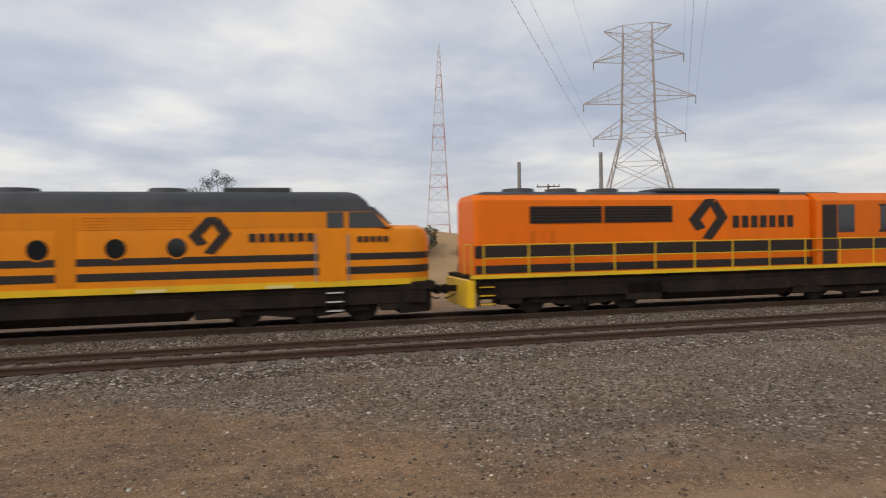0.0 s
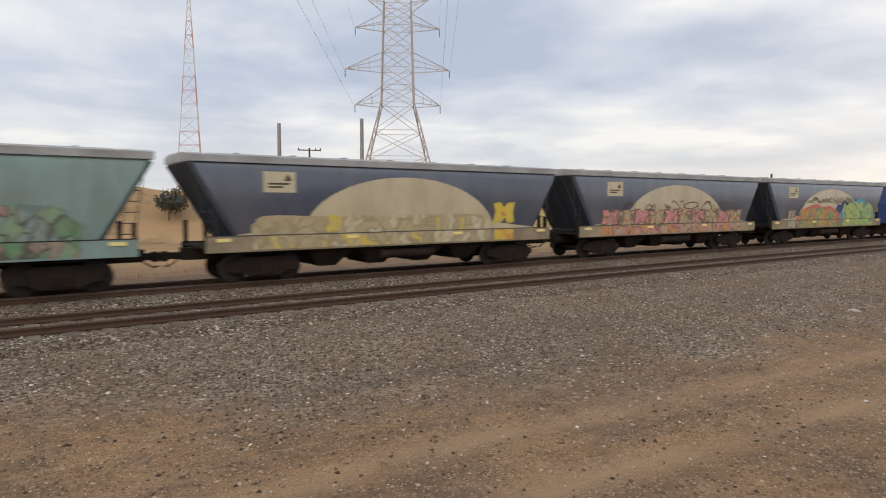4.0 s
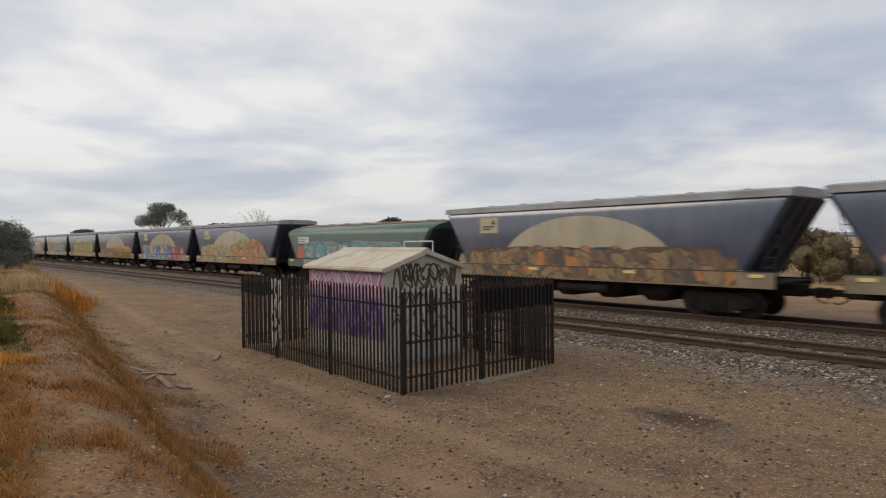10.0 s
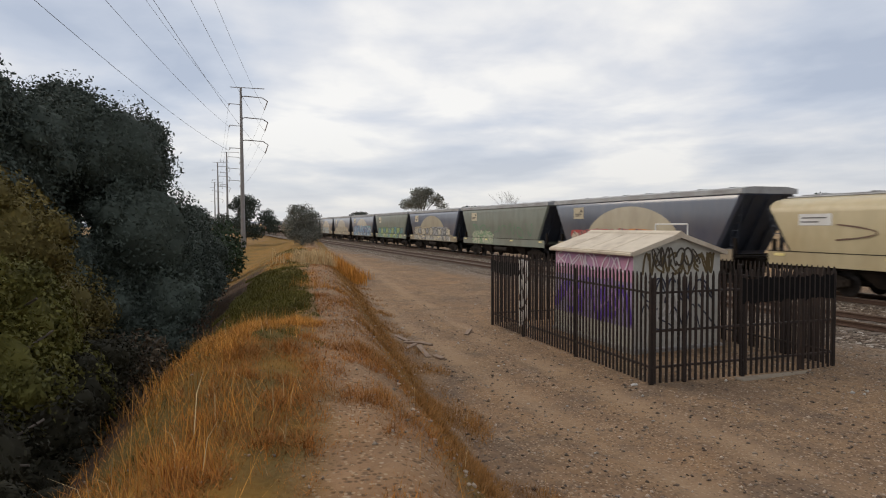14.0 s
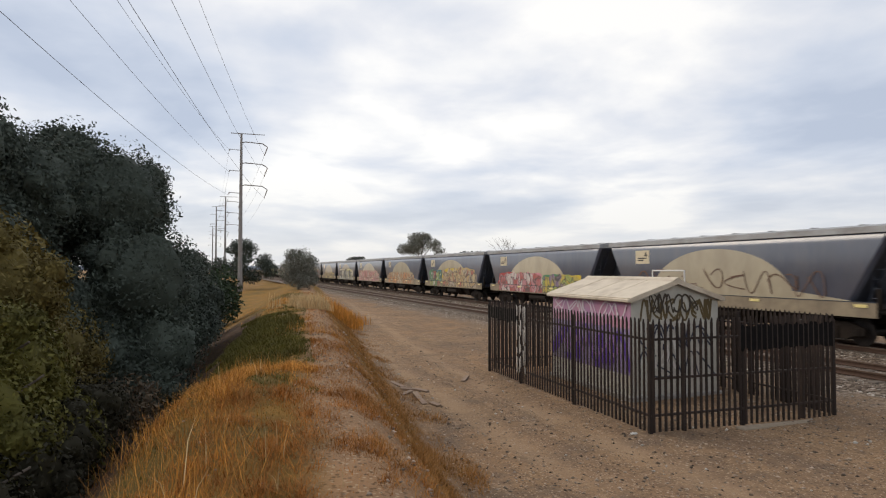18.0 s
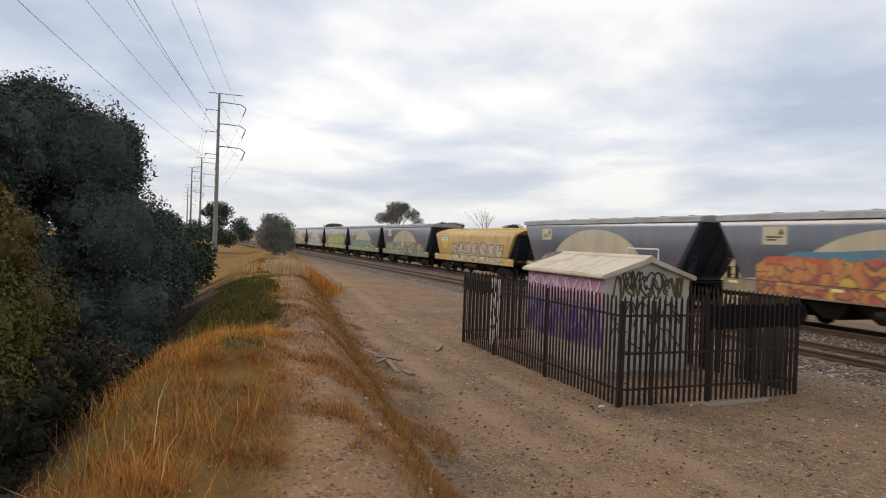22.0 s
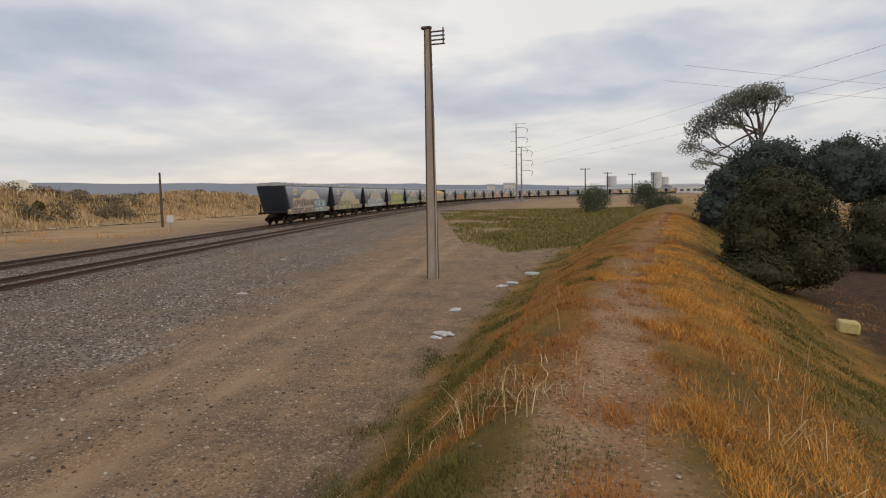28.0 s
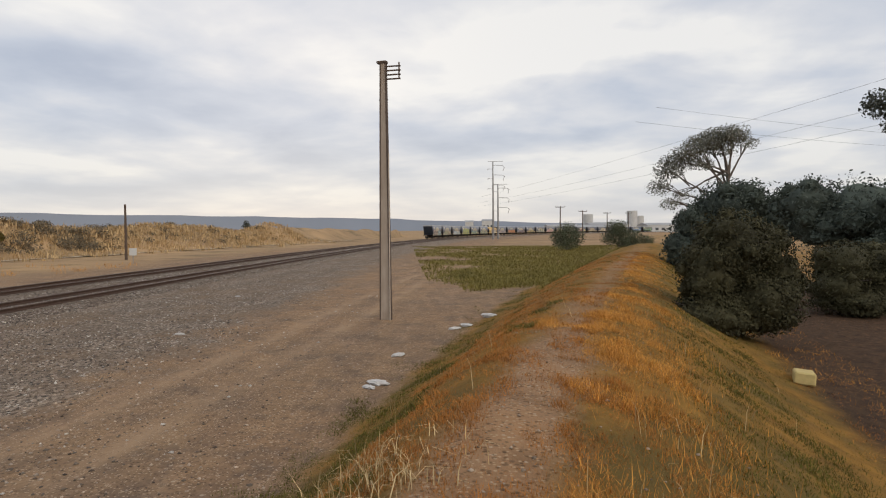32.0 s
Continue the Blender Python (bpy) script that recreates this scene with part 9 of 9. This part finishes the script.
def strew():
    rng = np.random.default_rng(9)
    # gravel thickens towards the tracks and lies over the ballast
    M = 150000
    x = np.where(rng.random(M) < 0.7, rng.normal(4, 14, M), rng.uniform(-55, 70, M))
    off = rng.uniform(3.5, 24, M)
    y = off + np.interp(x, LAT_X, LAT_Y)
    edge = np.interp(x, [-60, -9, -2.4, 1.5, 4.5, 6, 9, 13, 25, 45, 90], [12.6, 13.2, 12.2, 9.6, 8.0, 7.2, 6.8, 6.7, 6.4, 7, 8]) + 1.5 * ripple(x, y, 0.6, 4.4)
    share = np.clip((off - edge + 2.2) / 3.6, 0, 1) ** 2 + 0.006
    for mid in (NEAR_TRACK, TRAIN_TRACK):
        share *= np.where(np.abs(np.abs(off - mid) - 0.7535) < 0.1, 0, 1)
    q = rng.random(M) < share * 0.5
    pts = np.stack([x[q], y[q], bed(x[q], y[q]) + 0.006], 1)
    kind = rng.random(len(pts))
    size = rng.uniform(0.014, 0.036, len(pts)) * (1 + 0.6 * (rng.random(len(pts)) < 0.06))
    for lo, hi, c1, c2, name, label in ((0, 0.72, (0.29, 0.235, 0.185), (0.17, 0.135, 0.105), "gravel", "loose grey-brown railway gravel"),
                                        (0.72, 0.92, (0.1, 0.08, 0.066), (0.06, 0.05, 0.042), "dark_gravel", "dark stones among railway gravel"),
                                        (0.92, 1.0, (0.54, 0.48, 0.4), (0.36, 0.32, 0.27), "pale_gravel", "pale stones among railway gravel")):
        k = (kind >= lo) & (kind < hi)
        stones(rng, pts[k], size[k], stone_mat(name, c1, c2, 0.6), name, label)
    # dark clods on the dirt
    cx, cy = rng.normal(-4, 11, 5200), 2.5 + 10 * rng.random(5200) ** 1.2
    pts = np.stack([cx, cy, lies(cx, cy) + 0.004], 1)
    stones(rng, pts, 0.008 + 0.034 * rng.random(len(pts)) ** 3.0, stone_mat("dirt_clods", (0.13, 0.092, 0.066), (0.08, 0.058, 0.043), 0.5), "clods", "dark clods and stones on dirt")
    pts = np.array([(x, y, lie(x, y) + 0.004) for x, y in zip(rng.normal(-4, 12, 19000), rng.uniform(1.5, 13, 19000))])
    stones(rng, pts, 0.007 + 0.034 * rng.random(len(pts)) ** 3.0, stone_mat("dirt_pebbles", (0.4, 0.315, 0.235), (0.2, 0.15, 0.112), 0.7), "pebbles", "small pale pebbles on dirt")
    pts = np.array([(x, y, lie(x, y) + 0.006) for x, y in [(float(q), crest(float(q)) + float(rng.normal(-0.2, 0.9))) for q in rng.normal(0, 8, 1500)]])
    stones(rng, pts, 0.006 + 0.022 * rng.random(len(pts)) ** 3, stone_mat("bank_pebbles", (0.34, 0.27, 0.2), (0.22, 0.165, 0.115), 0.5), "bank_pebbles", "small pebbles on the bank")
    whites = rng.uniform((-22, 2.8), (34, 15), (420, 2))
    pts = np.array([(x, y, lie(x, y) + 0.008) for x, y in whites])
    stones(rng, pts, rng.uniform(0.02, 0.05, len(pts)), stone_mat("white_stones", (0.58, 0.54, 0.48), (0.45, 0.41, 0.36), 0.3), "white_stones", "scattered whitish stones")


strew()


# ---- litter ----
PAPER = surface("crumpled_plastic", (0.62, 0.59, 0.56), (0.42, 0.4, 0.37), 9, rough=0.6)
WOOD = surface("weathered_wood", (0.33, 0.235, 0.165), (0.2, 0.135, 0.095), 8, rough=0.85, stretch=(0.3, 1, 1))


def crumple(x, y, w, seed, label, mat=PAPER):
    rr = random.Random(seed)
    bm = bmesh.new()
    bmesh.ops.create_icosphere(bm, subdivisions=3, radius=1)
    for v in bm.verts:
        k = 1 + 0.45 * noise.noise(v.co * 2.3 + Vector((seed, 0, 0)))
        v.co = Vector((v.co.x * w * k, v.co.y * w * 0.55 * k, v.co.z * w * 0.22 * k))
    me = bpy.data.meshes.new("litter")
    bm.to_mesh(me)
    bm.free()
    me.materials.append(mat)
    tagged(new("litter", me), label, "litter", "scraps of litter").matrix_basis = pose(x, y, lie(x, y) + w * 0.12, 0, 0, rr.uniform(0, 180))


for i, (x, y, w) in enumerate(((22.2, -1.75, 0.34), (20.6, -0.95, 0.25), (20.1, -0.6, 0.2), (15.9, 0.72, 0.2), (13.2, 0.85, 0.24), (12.9, 1.0, 0.16), (19.2, 7.5, 0.16), (-9.85, 6.85, 0.08), (30.0, 9.6, 0.13))):
    crumple(x, y, w, i + 3, "crumpled white plastic scrap on the ground")


def foam_block():
    x, y = 14.15, -7.9
    sh = Shape().box(-0.42, 0.42, -0.2, 0.2, 0, 0.26, 0.03)
    return single("foam_block", sh, surface("yellowed_foam", (0.6, 0.47, 0.2), (0.5, 0.39, 0.16), 10, rough=0.9, bump=0.3), "yellowed foam block lying beside the bank", "block", m=pose(x, y, lie(x, y) - 0.02, 4, 6, -25))


foam_block()
for i, (x, y, L, yaw) in enumerate(((-14.0, 4.05, 1.2, -5), (-15.9, 4.0, 0.8, 12), (-15.2, 4.15, 0.5, 70), (-15.0, 4.4, 0.4, 30), (-14.7, 3.95, 0.5, -40), (-13.3, 4.2, 0.35, 15), (-16.3, 6.0, 0.7, -30))):
    single("timber_scrap", Shape().box(-L / 2, L / 2, -0.06, 0.06, 0, 0.05, 0.008), WOOD, "weathered piece of timber lying on the dirt", "timber", "timber scraps", m=pose(x, y, lie(x, y), 3, 2, yaw))

# ---- the berm across the tracks, its scrub and what stands before it ----
SCRUB_LEAF = leaf_mat("brown_scrub", (0.19, 0.15, 0.095), (0.12, 0.095, 0.062), 0.3)


def scrub_on_berm():
    rng = np.random.default_rng(77)
    clumps = []
    while len(clumps) < 190:
        x = float(rng.uniform(34, 150))
        y0 = float(np.interp(x, BERM_X, BERM_Y))
        y = y0 + float(rng.uniform(-9, 2))
        bearing = math.degrees(math.atan2(x, y))
        if rng.random() > (1.0 if 53 < bearing < 61 else 0.35 if bearing < 70 else 0.22):
            continue
        r = float(rng.uniform(0.35, 1.1)) * (1.25 if bearing < 61 else 0.9)
        clumps.append((x, y, lie(x, y) + 0.3 * r, r * 1.3, r * 0.8))
    me = leaves(rng, clumps, 26000, 0.13, SCRUB_LEAF)
    tagged(new("berm_scrub", me), "low brown scrub growing over a grassy berm", "scrub", kind="stuff")


scrub_on_berm()
for x, y, w, h in ((112, 102, 12, 7.2), (146, 110, 17, 8.4)):
    bm = bmesh.new()
    bmesh.ops.create_icosphere(bm, subdivisions=4, radius=1)
    for v in bm.verts:
        k = 1 + 0.25 * noise.noise(v.co * 1.7 + Vector((x, 0, 0))) + 0.08 * noise.noise(v.co * 6)
        v.co = Vector((v.co.x * w * 0.5 * k, v.co.y * w * 0.5 * k, max(-0.3, v.co.z * h * k)))
    me = bpy.data.meshes.new("stockpile")
    bm.to_mesh(me)
    bm.free()
    me.materials.append(surface("pale_stockpile", (0.62, 0.57, 0.47), (0.5, 0.45, 0.36), 0.5, rough=0.95, bump=0.4))
    tagged(new("stockpile", me), "pale heap of loose material beyond the berm", "heap", "pale heaps").matrix_basis = pose(x, y, -0.6)


def farm_shed(x, y, w, d, h, yaw, paint, label):
    b = thing("shed", label, "shed", "sheds beyond the railway", m=pose(x, y, lie(x, y) - 0.1, 0, 0, yaw))
    clad = surface("cladding_%d" % (100 * paint[0]), paint, tuple(0.85 * v for v in paint), 2, rough=0.7)
    sh = Shape()
    k = int(w / 0.4)
    for i in range(k):
        u = -w / 2 + w * i / k
        sh.box(u, u + w / k * 0.5, -d / 2 - 0.03, -d / 2, 0, h)
    part("wall", Shape().box(-w / 2, w / 2, -d / 2, d / 2, 0, h), clad, b)
    part("cladding_rib", sh, clad, b)
    part("roof", Shape().box(-w / 2 - 0.15, w / 2 + 0.15, -d / 2 - 0.15, d / 2 + 0.15, h, h + 0.1, 0.02), ROOF_GREY, b)
    part("electric_box", Shape().box(-w * 0.05, w * 0.02, -d / 2 - 0.2, -d / 2 - 0.03, h * 0.55, h * 0.8, 0.01), SHED_PALE, b, "white box on the wall")


def pale_track():
    """A narrow pale dirt track along the foot of the berm."""
    sh, left, right = Shape(), [], []
    for i in range(80):
        x = 34 + i * 2.0
        y = float(np.interp(x, BERM_X, BERM_Y)) - 11.5 + 0.6 * wob(x, 0, 0.1, 6)
        left.append((x, y + 0.9, lie(x, y) + 0.06))
        right.append((x, y - 0.9, lie(x, y) + 0.06))
    sh.loft([left, right], caps=False, closed=False)
    single("dirt_track", sh, surface("pale_track_dirt", (0.55, 0.45, 0.32), (0.43, 0.34, 0.23), 0.7, rough=0.95), "narrow pale dirt track below the berm", kind="structure")


pale_track()
SHED_PALE = surface("pale_sheet_cladding", (0.52, 0.52, 0.5), (0.44, 0.44, 0.43), 0.4, rough=0.7)
farm_shed(46.6, 51.2, 11.0, 5.0, 4.4, -42, (0.50, 0.40, 0.19), "yellowish metal shed beyond the railway")
farm_shed(57.6, 49.6, 6.0, 4.0, 3.3, -49, (0.33, 0.31, 0.25), "low grey-green metal shed beyond the railway")
sg = thing("sign_post", "small white sign on a short post", "sign", m=pose(61.5, 31.0, lie(61.5, 31.0), 0, 0, -63))
part("post", Shape().tube((0, 0.03, -0.1), (0, 0.03, 1.3), 0.04, n=8), GALV, sg)
part("board", Shape().box(-0.33, 0.33, -0.02, 0.02, 0.8, 1.5, 0.01), SHED_PALE, sg, "white square board")
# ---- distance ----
# distance haze is mixed into the hills' own colour
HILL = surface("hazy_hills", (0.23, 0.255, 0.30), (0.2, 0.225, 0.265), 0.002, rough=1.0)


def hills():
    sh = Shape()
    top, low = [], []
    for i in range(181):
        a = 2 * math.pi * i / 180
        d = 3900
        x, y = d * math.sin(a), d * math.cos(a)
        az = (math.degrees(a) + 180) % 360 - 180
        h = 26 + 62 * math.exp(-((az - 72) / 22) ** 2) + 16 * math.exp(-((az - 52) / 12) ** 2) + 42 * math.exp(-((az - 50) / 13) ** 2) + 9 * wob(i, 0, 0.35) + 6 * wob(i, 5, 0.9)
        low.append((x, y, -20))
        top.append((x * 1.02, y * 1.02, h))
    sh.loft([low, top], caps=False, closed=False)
    single("backdrop", sh, HILL, "hills along the horizon, tinted blue for haze", kind="structure", smooth=True)


hills()
SHED_DARK = surface("dark_opening", (0.08, 0.085, 0.09), rough=0.7)


def works(x, y, w, d, h, yaw, n, label):
    b = thing("industrial_building", label, "building", "far industrial buildings", m=pose(x, y, -0.6, 0, 0, yaw))
    part("wall", Shape().box(-w / 2, w / 2, -d / 2, d / 2, 0, h), SHED_PALE, b)
    part("roof", Shape().prism_x([(-d / 2 - 0.4, h), (d / 2 + 0.4, h), (0, h + d * 0.12)], -w / 2 - 0.4, w / 2 + 0.4), ROOF_GREY, b)
    for i in range(n):
        u = -w / 2 + w * (i + 0.5) / n
        part("window", Shape().box(u - w / n * 0.25, u + w / n * 0.25, -d / 2 - 0.06, -d / 2 + 0.02, h * 0.3, h * 0.62), SHED_DARK, b)


for x, y, w, h, n, yaw in ((560, -130, 40, 7, 6, -80), (520, -105, 26, 5, 4, -85), (600, -95, 30, 6, 5, -80), (640, -150, 50, 8, 7, -75), (700, -30, 12, 13, 3, -90), (705, -10, 9, 12, 2, -90), (520, -160, 30, 6, 5, -70)):
    works(x, y, w, 14, h, yaw, n, "pale industrial shed on the horizon")
for x, y, h in ((560, -150, 18), (590, -118, 16), (575, -160, 14)):
    single("silo", Shape().tube((x, y, -0.5), (x, y, h), 4.5, 4.5, n=14), SHED_PALE, "pale concrete silo on the horizon", "silo", "far silos", smooth=True)
for x, y, H in ((150, -24, 8.5), (170, -33, 8), (190, -44, 8), (235, -62, 9)):
    cross_pole(x, y, H, 2.2, 80)


# ---- what moves ----
# metres the train has gone, second by second
RAN = [-100.3, -67.4, -34.0, -0.6, 32.3, 65.4, 98.4, 131.3, 164.3, 197.1, 229.8, 262.6, 295.2, 328.2, 361.4, 394.7, 428.3, 462.1, 496.2, 530.3, 564.7, 599.4, 634.0, 668.5, 703.0, 737.5, 771.9, 806.5, 842.3, 877.6, 911.0, 942.5, 971.5]


def motions():
    for ob, centre in TRAIN:
        rows = []
        for t, gone in enumerate(RAN):
            x, y, a = on_line(centre + gone, TRAIN_TRACK)
            rows.append((t, pose(x, y, 0, 0, 0, math.degrees(a))))
        walk(ob, rows)


motions()
